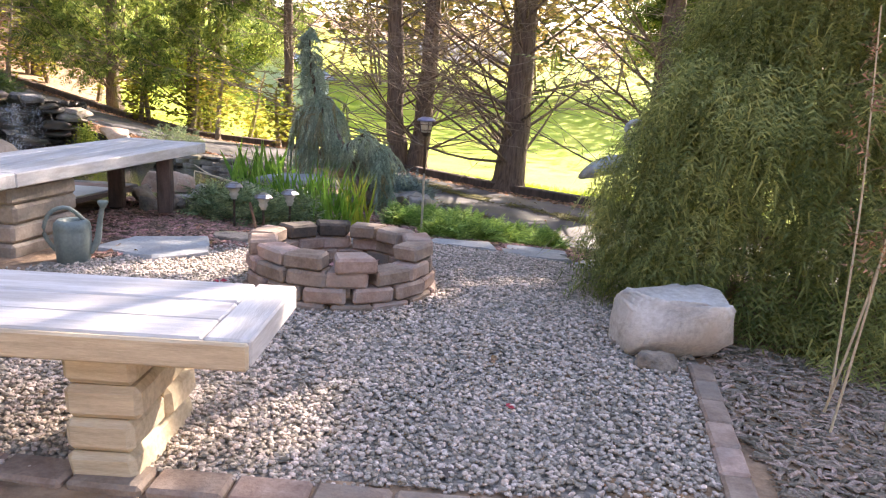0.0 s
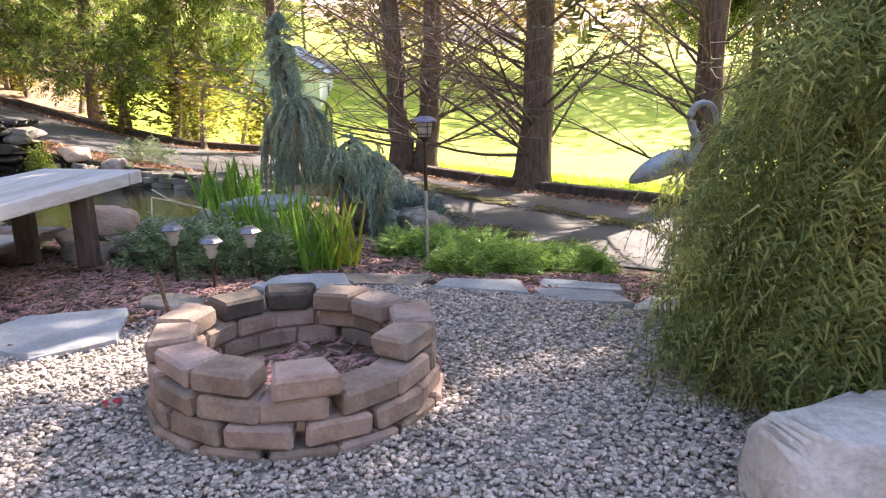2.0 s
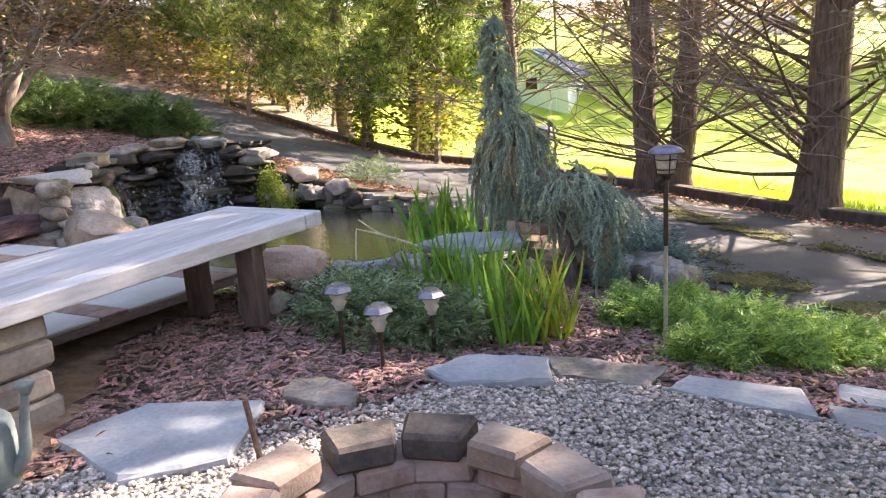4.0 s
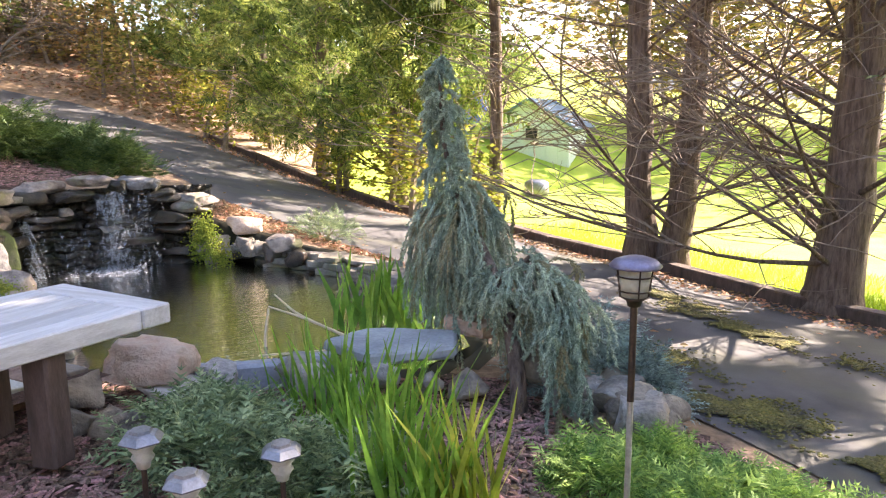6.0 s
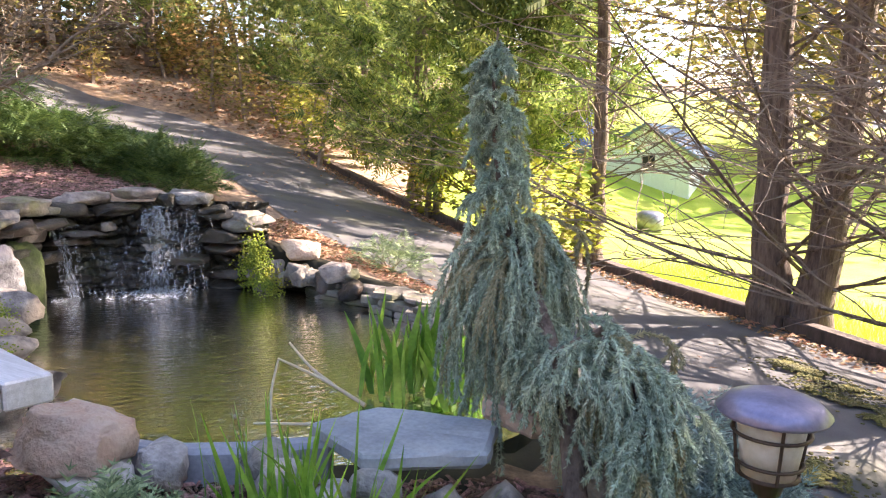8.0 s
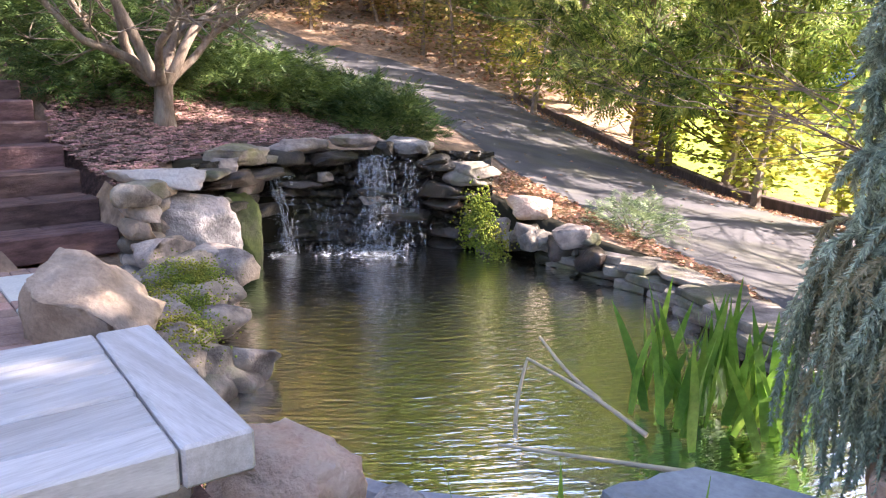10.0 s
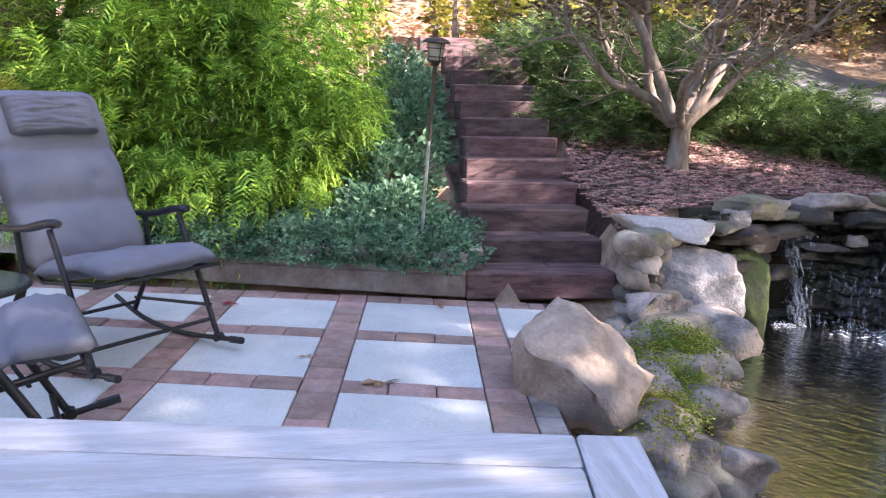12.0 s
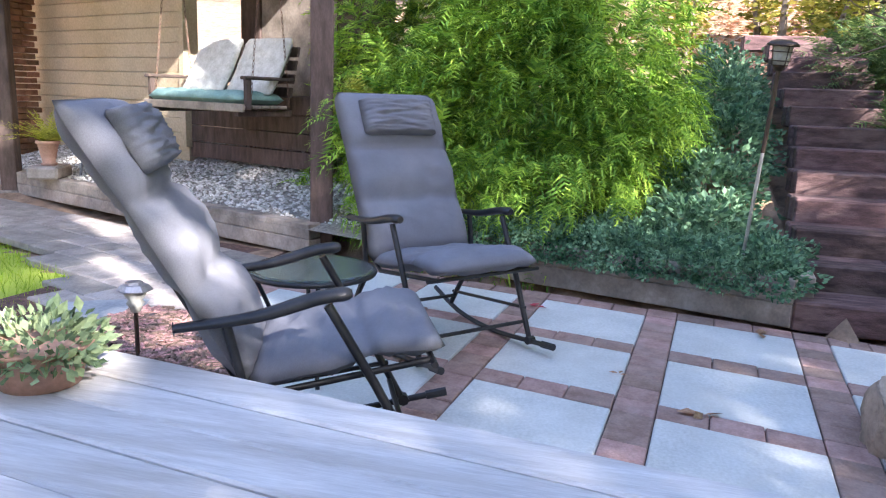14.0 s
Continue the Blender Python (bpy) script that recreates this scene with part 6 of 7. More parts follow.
heron = tagged(part("heron_statue", Geo().tube(bend([(-0.30, 0, -0.06), (-0.20, 0, 0.0), (-0.05, 0, 0.07), (0.08, 0, 0.10), (0.14, 0, 0.12)]), [0.01, 0.03, 0.045, 0.06, 0.072, 0.08, 0.085, 0.088, 0.085, 0.078, 0.068, 0.055, 0.042, 0.03], 14)
                    .tube(bend([(0.10, 0, 0.12), (0.15, 0, 0.22), (0.10, 0, 0.32), (0.09, 0, 0.42), (0.15, 0, 0.48), (0.22, 0, 0.46), (0.25, 0, 0.40)]), np.linspace(0.035, 0.016, 14), 10)
                    .tube([(0.235, 0, 0.44), (0.25, 0, 0.38), (0.25, 0, 0.30)], [0.026, 0.016, 0.004], 8)
                    .tube([(0.02, 0.03, 0.04), (0.03, 0.03, -0.85)], 0.008, 6).tube([(0.02, -0.03, 0.04), (0.03, -0.03, -0.85)], 0.008, 6), M["heron"], None, "", True),
               "blue-grey metal heron statue behind the weeping conifer", "statue")
heron.matrix_world = pose(1.47, 7.45, 0.50, 0, 0, -8)

# Potted plant on the far end of the bench.
pot = thing("potted_plant", pose(-3.14, 5.24, 0.58), "low pot of variegated ivy on the bench", "plant")
part("pot", Geo().lathe([(0, 0), (0.10, 0), (0.13, 0.10), (0.14, 0.11), (0.12, 0.11), (0, 0.09)], sides=22), M["terracotta"], pot, "", True)
rng = np.random.default_rng(77)
n = 700
d = rng.normal(size=(n, 3))
d[:, 2] = np.abs(d[:, 2]) * 0.6 - 0.15
d /= np.linalg.norm(d, axis=1)[:, None]
part("ivy", Geo().scatter(LEAF[0] * 0.042, LEAF[1], aimed(d + rng.normal(0, 0.4, (n, 3)), rng, rng.uniform(0.6, 1.2, n)), d * (0.17, 0.17, 0.12) * rng.uniform(0.5, 1, (n, 1)) + (0, 0, 0.08)), M["sage"], pot)["kind"] = "stuff"

# ---- the house and its porch ----
WD = np.array((0.376, 0.927))
WN = np.array((0.927, -0.376))
beam_o = np.array((-6.70, 4.45))
terrace = thing("terrace_edge", pose(-7.4, 2.6, 0.10), "double timber edging below the porch gravel", "edging")
for c in range(2):
    plank("timber", terrace, beam_o - WD * 5.6, beam_o, 0.14, 0.118, 0.14 + 0.12 * (c + 1), M["timber"])
g = Geo()
nn = 20
uu, vv = np.meshgrid(np.linspace(-5.6, 0.6, 40), np.linspace(0, 2.9, nn), indexing="ij")
pp = beam_o[None, None] + WD * uu[..., None] - WN * vv[..., None]
zz = 0.34 + 0.20 * np.clip(vv, 0, 2)
ii, jj = np.meshgrid(np.arange(39), np.arange(nn - 1), indexing="ij")
g.add(np.concatenate([pp, zz[..., None]], -1), np.stack([ii * nn + jj, ii * nn + jj + 1, (ii + 1) * nn + jj + 1, (ii + 1) * nn + jj], -1).reshape(-1, 4))
tagged(part("porch_gravel", g, M["gravel_bed"], None, "", True), "pale gravel bank below the porch swing", "gravel", kind="structure")


def porch_post(x, y, z, h, label):
    post = thing("porch_post", pose(x, y, z, 0, 0, 22), label, "post", "porch posts")
    part("shaft", Geo().box(0.17, 0.17, h, None, 0.01), M["dark_wood"], post)
    part("footing", Geo().box(0.2, 0.2, 0.12, pose(0, 0, -0.08), 0.01), M["rock"], post)


porch_post(-6.93, 4.46, 0.14, 3.0, "dark weathered square porch post")
porch_post(-8.42, 0.22, 0.14, 3.0, "dark weathered porch post beside the fern")

wall_o = np.array((-8.78, 2.15))
house = thing("house", pose(wall_o[0], wall_o[1], 0.6), "house with cream lap siding and a dark wooden porch wall", "house")


def wall_box(name, along0, along1, back, thick, z0, z1, mat, label="", bevel=0.004):
    c = wall_o + WD * (along0 + along1) / 2 - WN * (back + thick / 2)
    ob = part(name, Geo().box(along1 - along0, thick, z1 - z0, None, bevel), mat, house, label)
    ob.matrix_basis = house.matrix_basis.inverted() @ pose(c[0], c[1], z0, 0, 0, math.degrees(math.atan2(WD[1], WD[0])))
    return ob


wall_box("wall", -6, 0, 0.03, 0.15, 0.2, 3.6, M["siding"])
for i in range(18):
    ob = wall_box("siding_board", -6, -0.02, -0.012, 0.022, 0.72 + 0.155 * i, 0.72 + 0.155 * (i + 1) - 0.004, M["siding"])
    ob.matrix_basis = ob.matrix_basis @ pose(0, 0, 0, 8, 0, 0)
wall_box("wall", 0, 2.1, 0.75, 0.15, 0.2, 3.6, M["dark_wood"], "dark wooden recessed wall")
for i in range(4):
    wall_box("foundation_board", 0.0, 2.1, 0.05, 0.05, 0.62 + 0.17 * i, 0.78 + 0.17 * i, M["dark_wood"])
wall_box("door", 0.45, 1.5, 0.66, 0.06, 1.3, 3.4, M["timber"], "olive-brown door in the recess")
wall_box("door_frame", 0.36, 0.44, 0.64, 0.09, 1.3, 3.5, M["dark_wood"])
wall_box("porch_floor", 0.0, 2.1, 0.05, 0.72, 1.24, 1.30, M["dark_wood"])
wall_box("corner_board", -0.06, 0.03, -0.03, 0.08, 0.72, 3.6, M["siding"])

wall_box("porch_roof", -6.2, 2.4, -2.15, 3.2, 3.3, 3.42, M["dark_wood"], "plank roof over the porch")
wall_box("porch_beam", -6.2, 2.4, -2.0, 0.16, 3.1, 3.3, M["dark_wood"])

# Brick pier behind the far post, with a small shelf.
pier = thing("brick_pier", pose(-9.5, -0.55, 0.1), "brown brick chimney pier behind the porch post", "chimney")
for c in range(34):
    for k in range(2):
        for s in range(2):
            ob = part("brick", Geo().box(0.2, 0.095, 0.062, None, 0.004), M["brick_wall"], pier)
            ob.matrix_basis = pose(-0.1 + 0.21 * k + 0.05 * (c % 2), -0.05 + 0.105 * s, 0.072 * c, 0, 0, 0)

swing = thing("porch_swing", pose(-7.93, 3.04, 1.19, 0, 0, math.degrees(math.atan2(WD[1], WD[0]))), "hanging wooden porch swing with cream and teal cushions", "swing")
for k in range(5):
    part("seat_slat", Geo().box(1.36, 0.09, 0.025, pose(0, -0.25 + 0.1 * k, 0.0), 0.005), M["timber"], swing)
part("front_rail", Geo().box(1.40, 0.03, 0.07, pose(0, -0.31, -0.03), 0.006), M["timber"], swing)
for s in (-1, 1):
    part("arm", Geo().box(0.08, 0.56, 0.03, pose(0.68 * s, -0.02, 0.24), 0.008), M["dark_wood"], swing)
    part("arm_post", Geo().box(0.05, 0.05, 0.26, pose(0.68 * s, -0.25, -0.01), 0.006), M["dark_wood"], swing)
    part("hanger", Geo().box(0.05, 0.62, 0.06, pose(0.60 * s, 0.0, -0.07), 0.006), M["dark_wood"], swing)
    for y in (-0.22, 0.22):
        links = Geo()
        top = np.array((0.66 * s, 0.02, 2.1))
        low = np.array((0.68 * s, y, 0.02))
        for k in range(44):
            c = low + (top - low) * (k + 0.5) / 44
            d = (top - low) / np.linalg.norm(top - low)
            side = np.cross(d, (0, 1, 0) if k % 2 else (1, 0, 0))
            side /= np.linalg.norm(side)
            links.tube([c + d * 0.03 * math.cos(a) + side * 0.009 * math.sin(a) for a in np.linspace(0, 2 * math.pi, 9)], 0.003, 4, False)
        part("chain", links, M["rust"], swing, "rusty hanging chain")
for k in range(4):
    part("back_slat", Geo().box(1.3, 0.025, 0.09, pose(0, 0.27 + 0.03 * k, 0.1 + 0.12 * k, -14), 0.005), M["dark_wood"], swing)
part("seat_cushion", pad([(-0.66, 0.07), (-0.33, 0.07), (0.0, 0.07), (0.33, 0.07), (0.66, 0.07)], 0.27, 0.15, (0.2, 0.4, 0.6, 0.8), 8, 0.45), M["cushion_teal"], swing, "teal tufted seat cushion", True).matrix_basis = pose(0, -0.06, 0.0, 0, 0, -90)
for s in (-1, 1):
    part("back_cushion", pad([(0.20, 0.62), (0.06, 0.34), (-0.08, 0.12)], 0.31, 0.14, (), 9 + s, 0.4), M["cushion_cream"], swing, "cream patterned back cushion", True).matrix_basis = pose(0.33 * s + 0.05, 0.08, 0)

block = tagged(part("stone_block", Geo().box(0.42, 0.3, 0.13, None, 0.02), M["old_paver"]), "flat pale block under the fern pot", "block")
block.matrix_world = pose(-8.15, 0.95, 0.38, 0, 0, 20)
fern = thing("potted_fern", pose(-8.15, 0.95, 0.51), "terracotta pot with a light green fern", "plant")
part("pot", Geo().lathe([(0, 0), (0.075, 0), (0.08, 0.02), (0.06, 0.03), (0.10, 0.21), (0.115, 0.22), (0.115, 0.25), (0.09, 0.25), (0, 0.22)], sides=22), M["terracotta"], fern, "", True)
tv, tf = frond(9, 0.42, 0.075, 0.5, 0.2)
n = 60
d = np.column_stack([rng.normal(0, 0.6, n), rng.normal(0, 0.6, n), np.full(n, 0.9)])
part("fronds", Geo().scatter(tv, tf, aimed(d, rng, rng.uniform(0.6, 1.0, n), False), np.tile((0, 0, 0.23), (n, 1))), M["cypress_tip"], fern)["kind"] = "stuff"
kettle = thing("grill", pose(-8.02, 1.62, 0.48), "low grill with a red domed lid", "grill")
part("lid", Geo().lathe([(0.27, 0.5), (0.26, 0.58), (0.18, 0.66), (0, 0.69)], sides=26), M["red_leaf"], kettle, "faded red domed lid", True)
part("bowl", Geo().lathe([(0, 0.28), (0.16, 0.3), (0.25, 0.4), (0.27, 0.5)], sides=26), M["black_metal"], kettle, "", True)
for k in range(3):
    part("leg", Geo().tube([(0.15 * math.cos(2.1 * k), 0.15 * math.sin(2.1 * k), 0.32), (0.24 * math.cos(2.1 * k), 0.24 * math.sin(2.1 * k), 0.0)], 0.012, 8), M["black_metal"], kettle)

# ---- beyond the drive ----
def hut(name, x, y, z, sx, sy, h, roof_h, yaw, wall_mat, roof_mat, label, windows):
    """A small gabled building: boarded walls, corner trim, roof with eaves, door and windows."""
    b = thing(name, pose(x, y, z, 0, 0, yaw), label, "building")
    part("wall", Geo().box(sx, sy, h, None, 0.01), M[wall_mat], b)
    for k in range(int(h / 0.22)):
        part("board", Geo().box(sx + 0.03, 0.02, 0.205, pose(0, -sy / 2 - 0.012, 0.22 * k, 3), 0.003), M[wall_mat], b)
    e = 0.3
    for s in (-1, 1):
        ang = math.degrees(math.atan2(roof_h, sy / 2))
        ln = math.hypot(sy / 2 + e, roof_h * (1 + 2 * e / sy))
        part("roof", Geo().box(sx + 0.5, ln, 0.08, pose(0, s * (sy / 4 + e / 2), h + roof_h / 2 - roof_h * e / sy, -s * ang), 0.01), M[roof_mat], b)
    for s in (-1, 1):
        g = Geo().add([(s * (sx / 2 - 0.02), -sy / 2, h), (s * (sx / 2 - 0.02), sy / 2, h), (s * (sx / 2 - 0.02), 0, h + roof_h)], [(0, 1, 2)])
        part("gable", g, M[wall_mat], b)
    for wx, wz, ww, wh in windows:
        w = part("window", Geo().box(ww + 0.12, 0.05, wh + 0.12, pose(wx, -sy / 2 - 0.03, wz - 0.06), 0.005), M["white_paint"], b)
        part("pane", Geo().box(ww, 0.02, wh, pose(wx, -sy / 2 - 0.055, wz), 0.002), M["dark_glass"], w)
        part("muntin", Geo().box(0.03, 0.02, wh, pose(wx, -sy / 2 - 0.066, wz), 0.002), M["white_paint"], w)
    return b


shed = hut("shed", -6.75, 31.8, -1.45, 3.6, 2.7, 2.4, 0.85, 92, "shed_green", "blue_roof", "pale green boarded garden shed beyond the lawn", [(0.2, 1.2, 0.5, 0.6)])
for k in range(7):
    part("corner_board", Geo().box(0.02, 0.36, 2.38, pose(-1.812, -1.17 + 0.39 * k, 0.0), 0.004), M["shed_green"], shed)
vent = part("window", Geo().box(0.05, 0.50, 0.50, pose(-1.84, -0.1, 1.85), 0.005), M["white_paint"], shed)
part("pane", Geo().box(0.02, 0.40, 0.40, pose(-1.862, -0.1, 1.9), 0.002), M["dark_glass"], vent)
hut("neighbour_house", -2.5, 52, -2.0, 11, 7, 3.0, 2.2, 4, "white_paint", "roof", "white neighbouring house behind the trees", [(-3.5, 1.0, 0.9, 1.2), (-1.2, 1.0, 0.9, 1.2), (1.8, 1.0, 0.9, 1.2), (4, 1.0, 0.9, 1.2)])
barrel = tagged(part("rain_barrel", Geo().lathe([(0, 0), (0.28, 0), (0.32, 0.2), (0.31, 0.42), (0.2, 0.49), (0, 0.5)], sides=22), M["cap_metal"], None, "", True), "grey covered tub in front of the shed", "tub")
barrel.matrix_world = pose(-4.75, 23.6, float(level(-4.75, 23.6)) - 0.05)
tarp = stone("tarp", M["car"], -8.7, 29.5, float(level(-8.7, 29.5)) + 0.2, 1.5, 1.4, 1.5, 970, 10, label="blue tarpaulin over a heap behind the shed", category="tarp")

# Timber kerb along the far side of the drive.
kerb = thing("drive_kerb", pose(0.75, 12.5, -0.5), "dark timber kerb along the drive's far edge", "kerb")
line = DRIVE_FAR[1:11] + (0.03, 0.08)
for a, b in zip(line, line[1:]):
    n = max(1, round(np.linalg.norm(b - a) / 1.6))
    for k in range(n):
        p, q = a + (b - a) * k / n, a + (b - a) * (k + 1) / n
        z0, z1 = float(level(*p)), float(level(*q))
        ln = np.linalg.norm(q - p)
        m = (p + q) / 2
        ob = part("kerb_timber", Geo().box(math.hypot(ln, z1 - z0) - 0.01, 0.16, 0.24, None, 0.015), M["dark_wood"], kerb)
        ob.matrix_basis = kerb.matrix_basis.inverted() @ pose(m[0], m[1], (z0 + z1) / 2 - 0.10, 0, -math.degrees(math.atan2(z1 - z0, ln)), math.degrees(math.atan2((q - p)[1], (q - p)[0])))

# Dry stalks before the weeping conifer, and a driftwood stick over the pond.
for k, (x, y, h, l) in enumerate(((1.62, 3.55, 1.5, 4), (1.72, 3.7, 1.7, -3), (1.55, 3.35, 1.2, 7), (1.8, 3.4, 1.6, 2))):
    st = thing("dry_stalk", pose(x, y, float(level(x, y)), l, 6 - 2 * k, 40 * k), "dry straw-coloured plant stalk", "plant", "dry stalks")
    part("stem", Geo().tube(bend([(0, 0, -0.03), (0.02, 0, h * 0.5), (0.0, 0.03, h)]), np.linspace(0.006, 0.003, 14), 6), M["new_timber"], st, "", True)
    tv, tf = frond(5, 0.12, 0.03, 0.3)
    part("dry_leaves", Geo().scatter(tv, tf, aimed(rng.normal(0, 1, (26, 3)), rng, rng.uniform(0.6, 1.2, 26)), np.column_stack([rng.normal(0, 0.02, 26), rng.normal(0.02, 0.02, 26), rng.uniform(0.45 * h, h, 26)])), M["dead_leaf"], st)["kind"] = "stuff"
for a, b, c in (((-2.95, 9.2, 0.07), (-2.65, 9.22, 0.0), (-2.35, 9.2, -0.08)), ((-2.95, 9.2, 0.06), (-2.93, 9.12, -0.1), (-2.92, 9.1, -0.22)), ((-3.0, 9.35, 0.12), (-2.8, 9.3, 0.02), (-2.6, 9.25, -0.03)), ((-2.8, 8.85, -0.16), (-2.4, 9.0, -0.13), (-2.1, 9.1, -0.1))):
    tagged(part("stick", Geo().tube(bend([a, b, c]), np.linspace(0.006, 0.012, 14), 7), M["new_timber"], None, "", True), "dead reed stalk leaning over the pond", "stick", "pond sticks")


# ---- loose stuff and small pieces ----
rng = np.random.default_rng(900)


def litter(name, poly, n, template, faces, mat, label, category, size, tilt, lift, flat=None, centre=None, spread=0.0):
    p = spot(poly, n, rng) if centre is None else np.array(centre) + rng.normal(0, spread, (n, 2))
    z = level(p[:, 0], p[:, 1]) + lift + rng.uniform(-0.004, 0.012, n)
    if flat is not None:
        z = flat(p[:, 0], p[:, 1]) + lift + rng.uniform(-0.004, 0.008, n)
    g = Geo().scatter(template, faces, turns(rng, n, tilt, size), np.column_stack([p, z]))
    return tagged(part(name, g, mat, None, "", False), label, category, kind="stuff")


PEBBLE = ICO1_V * (0.0118, 0.0086, 0.0062)
CHIP_V = np.array([(-0.5, -0.5, 0), (0.5, -0.35, 0), (0.45, 0.5, 0), (-0.55, 0.4, 0), (-0.4, -0.3, 1), (0.42, -0.2, 0.8), (0.35, 0.35, 1), (-0.45, 0.3, 0.9)]) * (0.055, 0.016, 0.006)
CHIP_F = np.array([(4, 5, 6, 7), (0, 1, 5, 4), (1, 2, 6, 5), (2, 3, 7, 6), (3, 0, 4, 7)])
GRAVEL_FRONT = np.array([(-1.6, 2.7), (1.0, 2.75), (1.16, 3.95), (1.1, 4.6), (0.95, 6.55), (-0.75, 6.9), (-1.5, 6.1), (-2.3, 5.2), (-2.4, 3.6), (-1.6, 3.2)])
litter("gravel", GRAVEL, 15000, PEBBLE, ICO1_F, M["pebble"], "loose tan, grey and white pea gravel", "gravel", (0.6, 1.5), 0.5, 0.004)
litter("gravel", GRAVEL_FRONT, 36000, PEBBLE, ICO1_F, M["pebble"], "loose tan, grey and white pea gravel", "gravel", (0.6, 1.4), 0.5, 0.006)
litter("mulch", MULCH_NEAR, 12000, CHIP_V, CHIP_F, M["chip"], "shredded brown bark mulch with fallen leaves", "mulch", (0.6, 1.6), 0.4, 0.006)
litter("mulch", MULCH_HILL, 9000, CHIP_V, CHIP_F, M["chip"], "red-brown bark mulch under the maple", "mulch", (0.7, 1.7), 0.4, 0.006)
RIGHT_BED = np.array([(1.12, 2.4), (1.2, 3.9), (1.45, 4.4), (2.6, 4.0), (3.0, 2.0)])
litter("mulch", RIGHT_BED, 6000, CHIP_V * 0.75, CHIP_F, M["straw_chip"], "grey-brown shredded mulch beside the brick edging", "mulch", (0.6, 1.8), 0.4, 0.006)
litter("mulch", np.array([(-5.1, 4.15), (-4.5, 4.0), (-3.6, 4.4), (-3.4, 5.3), (-4.6, 5.3), (-5.1, 4.75)]), 4200, CHIP_V, CHIP_F, M["chip"], "bark mulch behind the bench", "mulch", (0.6, 1.5), 0.4, 0.055)
litter("white_gravel", np.array([beam_o - WD * 5.5 - WN * 0.16, beam_o + WD * 0.5 - WN * 0.16, beam_o + WD * 0.5 - WN * 2.0, beam_o - WD * 5.5 - WN * 2.0]), 9000, PEBBLE * 1.4, ICO1_F, M["white_pebble"],
       "pale loose gravel below the porch", "gravel", (0.6, 1.5), 0.5, 0.0, lambda x, y: 0.345 + 0.20 * np.clip(-((x - beam_o[0]) * WN[0] + (y - beam_o[1]) * WN[1]), 0, 2))
ROAD = np.vstack([DRIVE_NEAR[2:], DRIVE_FAR[2:][::-1]])
leaf_v = LEAF[0] * (0.06, 0.07, 0.1)
litter("fallen_leaves", ROAD, 500, leaf_v, LEAF[1], M["dead_leaf"], "scattered fallen leaves on the drive", "leaves", (0.6, 1.3), 0.3, 0.018)
kerb_strip = np.vstack([DRIVE_FAR[2:11] - (0.05, 0.45), (DRIVE_FAR[2:11] + (0.0, 0.02))[::-1]])
litter("fallen_leaves", kerb_strip, 3500, leaf_v, LEAF[1], M["dead_leaf"], "brown leaves heaped along the drive's kerb", "leaves", (0.5, 1.2), 0.5, 0.022)
litter("fallen_leaves", np.array([(-12, 20.6), (-17, 20.6), (-24, 18), (-30, 22), (-20, 30), (-12, 26)]), 6000, leaf_v * 2.2, LEAF[1], M["dead_leaf"], "rust-coloured leaf litter on the wooded bank", "leaves", (0.6, 1.3), 0.5, 0.03)
litter("fallen_leaves", np.array([(-10.7, 8), (-12.5, 6), (-17, 5), (-19, 12), (-13.5, 13.6), (-11, 12.8), (-10.8, 9.2)]), 5000, leaf_v * 1.8, LEAF[1], M["dead_leaf"], "leaf litter at the top of the stair", "leaves", (0.6, 1.3), 0.5, 0.03)
litter("fallen_leaves", np.array([(-5.9, 12.0), (-5.4, 11.85), (-4.4, 11.9), (-3.2, 11.45), (-2.2, 10.6), (-1.5, 10.2), (-3.0, 11.6), (-4.6, 12.4), (-6.3, 12.95)]), 2600, leaf_v * 0.9, LEAF[1], M["dead_leaf"], "dry leaves and needles between pond and drive", "leaves", (0.5, 1.2), 0.5, 0.015)
litter("fallen_leaves", MULCH_NEAR, 260, leaf_v * 0.9, LEAF[1], M["dead_leaf"], "dry leaves on the bark mulch", "leaves", (0.6, 1.3), 0.5, 0.02)
litter("ash_twigs", None, 260, CHIP_V * 1.3, CHIP_F, M["chip"], "twigs and dead leaves in the fire pit", "twigs", (0.5, 1.6), 0.5, 0.03, lambda x, y: 0.05 + 0 * x, (-0.635, 5.06), 0.16)
for k, (x, y, rx, ry, n) in enumerate(((0.0, 9.55, 0.5, 0.28, 5000), (-0.42, 10.05, 0.28, 0.3, 2500), (0.75, 9.1, 0.6, 0.22, 4500), (0.25, 11.2, 0.9, 0.16, 3500), (-0.45, 12.0, 0.5, 0.14, 1500), (1.5, 10.4, 0.8, 0.2, 2500))):
    q = rng.normal(0, 1, (n, 2)) * (rx * 0.5, ry * 0.5)
    q = q @ np.array([(0.84, -0.54), (0.54, 0.84)]) + (x, y)
    keep = np.array([fbm((*a, 3.0 + k), 3.5) for a in q]) > -0.12
    q = q[keep]
    g = Geo().scatter(ICO1_V * (0.013, 0.013, 0.003), ICO1_F, turns(rng, len(q), 0.12), np.column_stack([q, level(q[:, 0], q[:, 1]) + 0.032]))
    tagged(part("moss", g, M["drive_moss"], None, "", True), "yellow-green moss growing over the asphalt", "moss", kind="stuff")
BL = BLADE[0][:, [2, 1, 0]] * (1, 1, 1)
litter("grass", GRASS_PATCH, 9000, BL * 0.07, BLADE[1], M["grass"], "short green lawn beside the pavers", "grass", (0.6, 1.3), 0.35, 0.0)
NEAR_LAWN = np.vstack([DRIVE_FAR[2:9] + (0.1, 0.25), (DRIVE_FAR[2:9] + (2.2, 4.2))[::-1]])
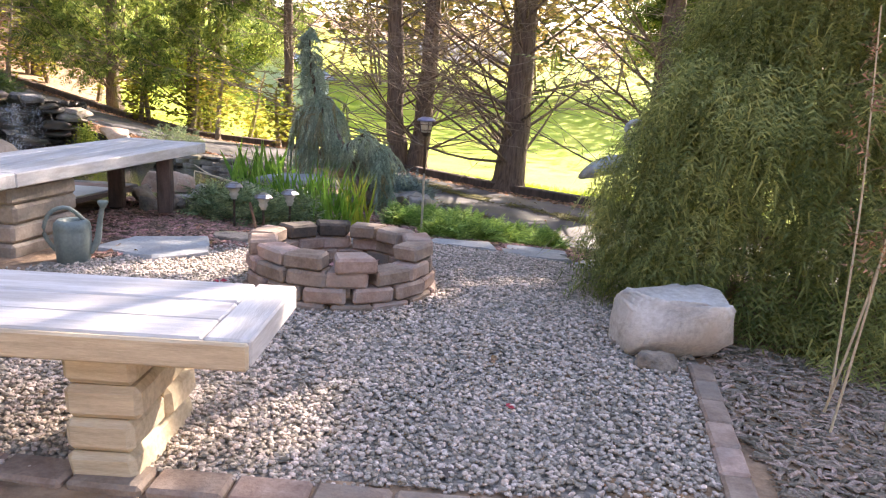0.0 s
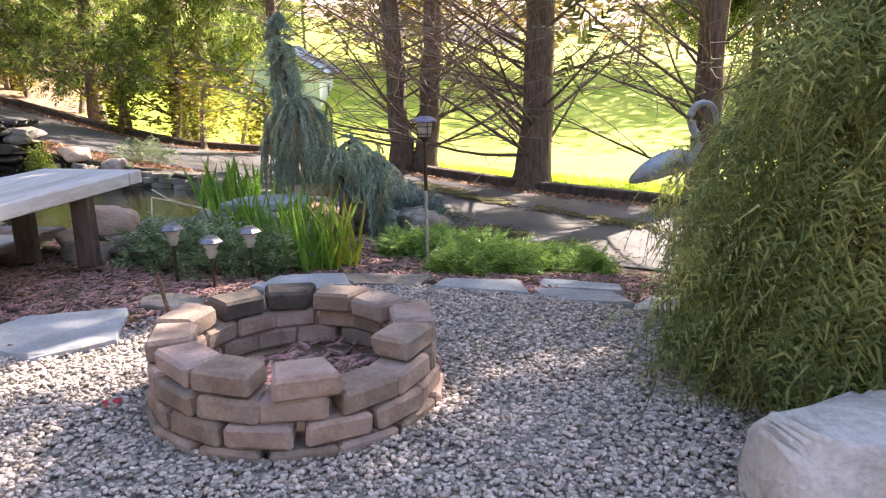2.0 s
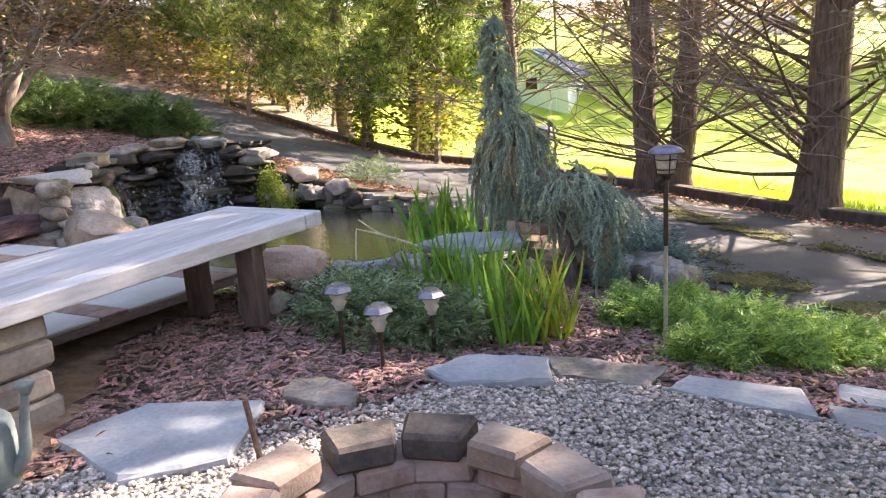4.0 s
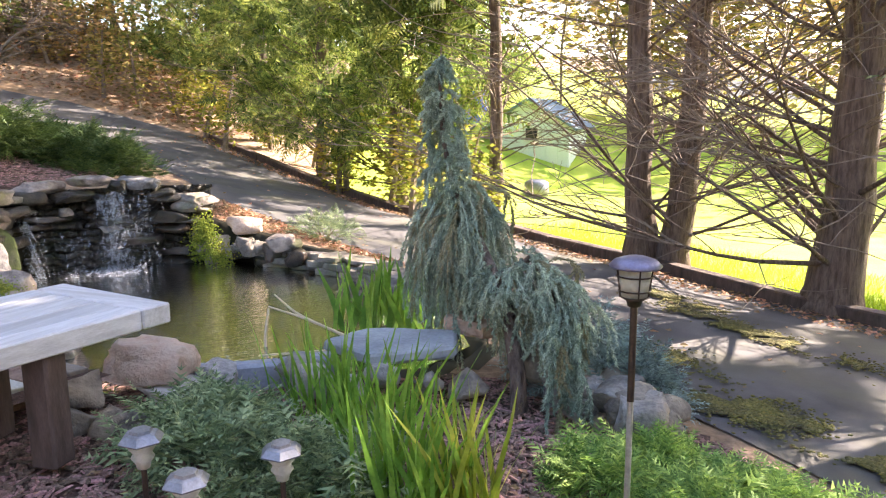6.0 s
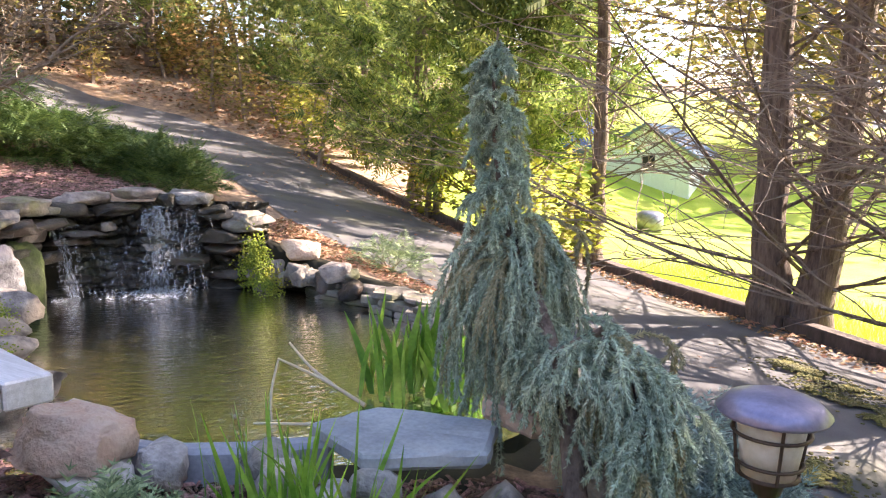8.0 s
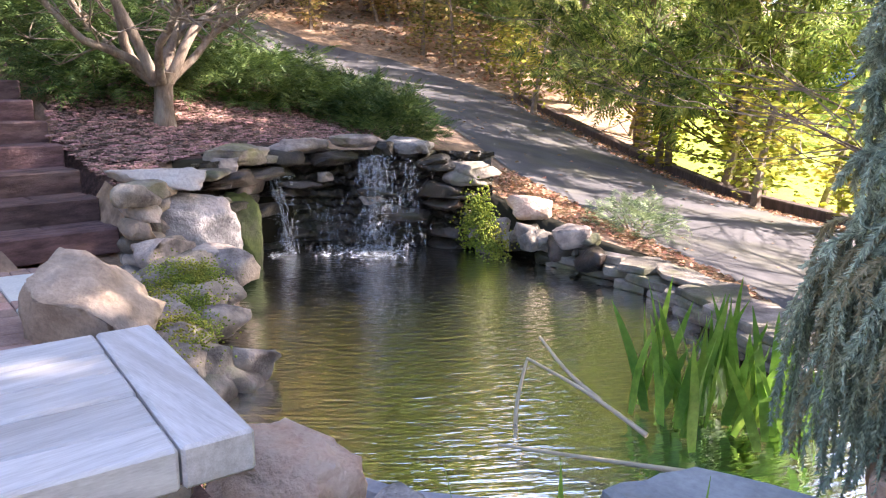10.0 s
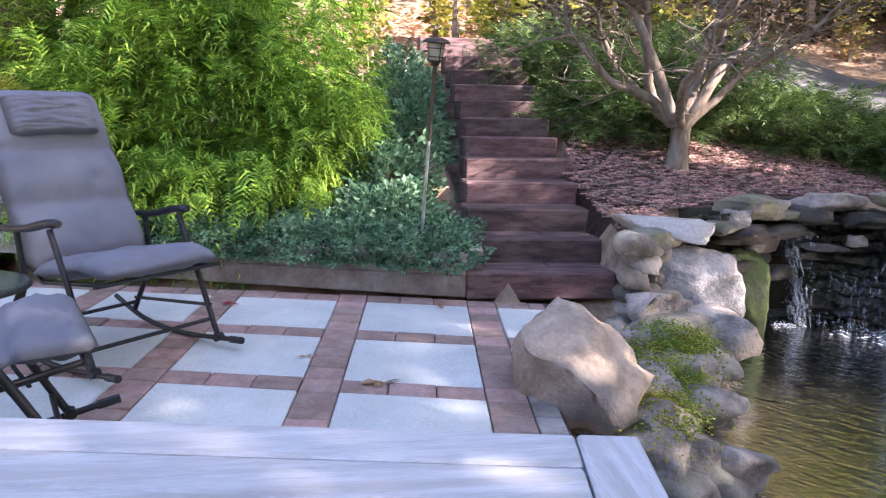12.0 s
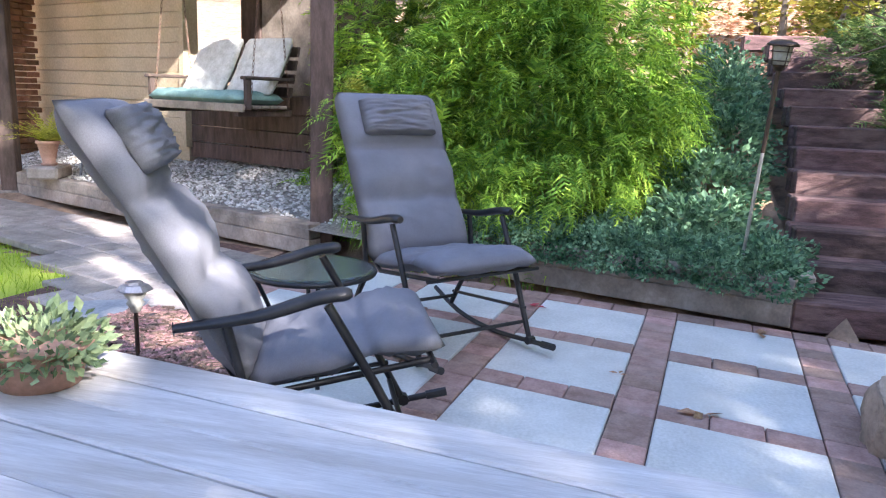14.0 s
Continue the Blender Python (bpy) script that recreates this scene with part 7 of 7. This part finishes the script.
litter("grass", NEAR_LAWN, 20000, BL * 0.10, BLADE[1], M["grass"], "sunlit lawn beyond the drive", "grass", (0.6, 1.6), 0.4, 0.0)

# Brick edging of the gravel.
edging = thing("brick_edging", pose(1.05, 3.4, 0), "row of worn red-brown bricks edging the gravel", "edging")
a, b = np.array((1.225, 3.95)), np.array((0.90, 2.3))
for k in range(8):
    c = a + (b - a) * (k + 0.5) / 8
    ob = part("brick", Geo().box(0.105, 0.20, 0.07, None, 0.010), M["block"], edging)
    ob.matrix_basis = edging.matrix_basis.inverted() @ pose(c[0], c[1], -0.035, rng.uniform(-2, 2), rng.uniform(-2, 2), -11 + rng.uniform(-3, 3))
edging = thing("brick_edging", pose(-0.5, 2.65, 0), "row of tan pavers edging the gravel by the bench", "edging")
for k in range(9):
    ob = part("paver", Geo().box(0.24, 0.14, 0.07, None, 0.012), M["block"], edging)
    ob.matrix_basis = edging.matrix_basis.inverted() @ pose(-1.5 + 0.25 * k, 2.74 - 0.018 * k, -0.03, 0, 0, -4 + rng.uniform(-3, 3))

# Weathered pavers between grass and porch.
walk_way = thing("paver_path", pose(-6.4, 3.2, 0.08), "path of weathered grey-brown concrete pavers", "path")
walk_way["kind"] = "structure"
for r in range(7):
    at = -4.4 + rng.uniform(-0.2, 0)
    while at < 1.0:
        ln = rng.choice((0.24, 0.36, 0.48))
        c = beam_o + WD * (at + ln / 2) + WN * (0.22 + 0.24 * r + 0.12)
        at += ln
        if inside(GRASS_PATCH, c[0], c[1]) or (c - PO) @ np.array((math.cos(radians(13.5)), -math.sin(radians(13.5)))) > 1.7 and c[1] > 4.2:
            continue
        ob = part("paver", Geo().box(ln - 0.008, 0.232, 0.06, None, 0.008), M["old_paver"], walk_way)
        ob.matrix_basis = walk_way.matrix_basis.inverted() @ pose(c[0], c[1], 0.075 + rng.uniform(-0.003, 0.003), 0, 0, math.degrees(math.atan2(WD[1], WD[0])))

# A few leaves and petals that catch the eye.
for x, y, z, s, m in ((0.27, 3.36, 0.03, 0.035, "red_leaf"), (0.02, 2.85, 0.03, 0.06, "char"), (0.22, 3.86, 0.03, 0.05, "dead_leaf"), (-1.35, 4.9, 0.03, 0.04, "red_leaf"), (-5.9, 6.25, PZ + 0.005, 0.07, "red_leaf"),
                      (-5.8, 7.5, PZ + 0.005, 0.09, "dead_leaf"), (-4.55, 7.08, PZ + 0.005, 0.08, "dead_leaf"), (-4.9, 6.75, PZ + 0.005, 0.04, "dead_leaf"), (-3.6, 6.9, PZ + 0.005, 0.06, "dead_leaf")):
    ob = part("fallen_leaf", Geo().scatter(LEAF[0] * s, LEAF[1], turns(rng, 3, 0.3, (0.8, 1.2)), np.tile((0, 0, 0.004), (3, 1)) + rng.normal(0, 0.006, (3, 3)) * (1, 1, 0)), M[m])
    ob.matrix_world = pose(x, y, z)
    tagged(ob, "curled fallen leaf lying on the ground", "leaf", "fallen leaves")
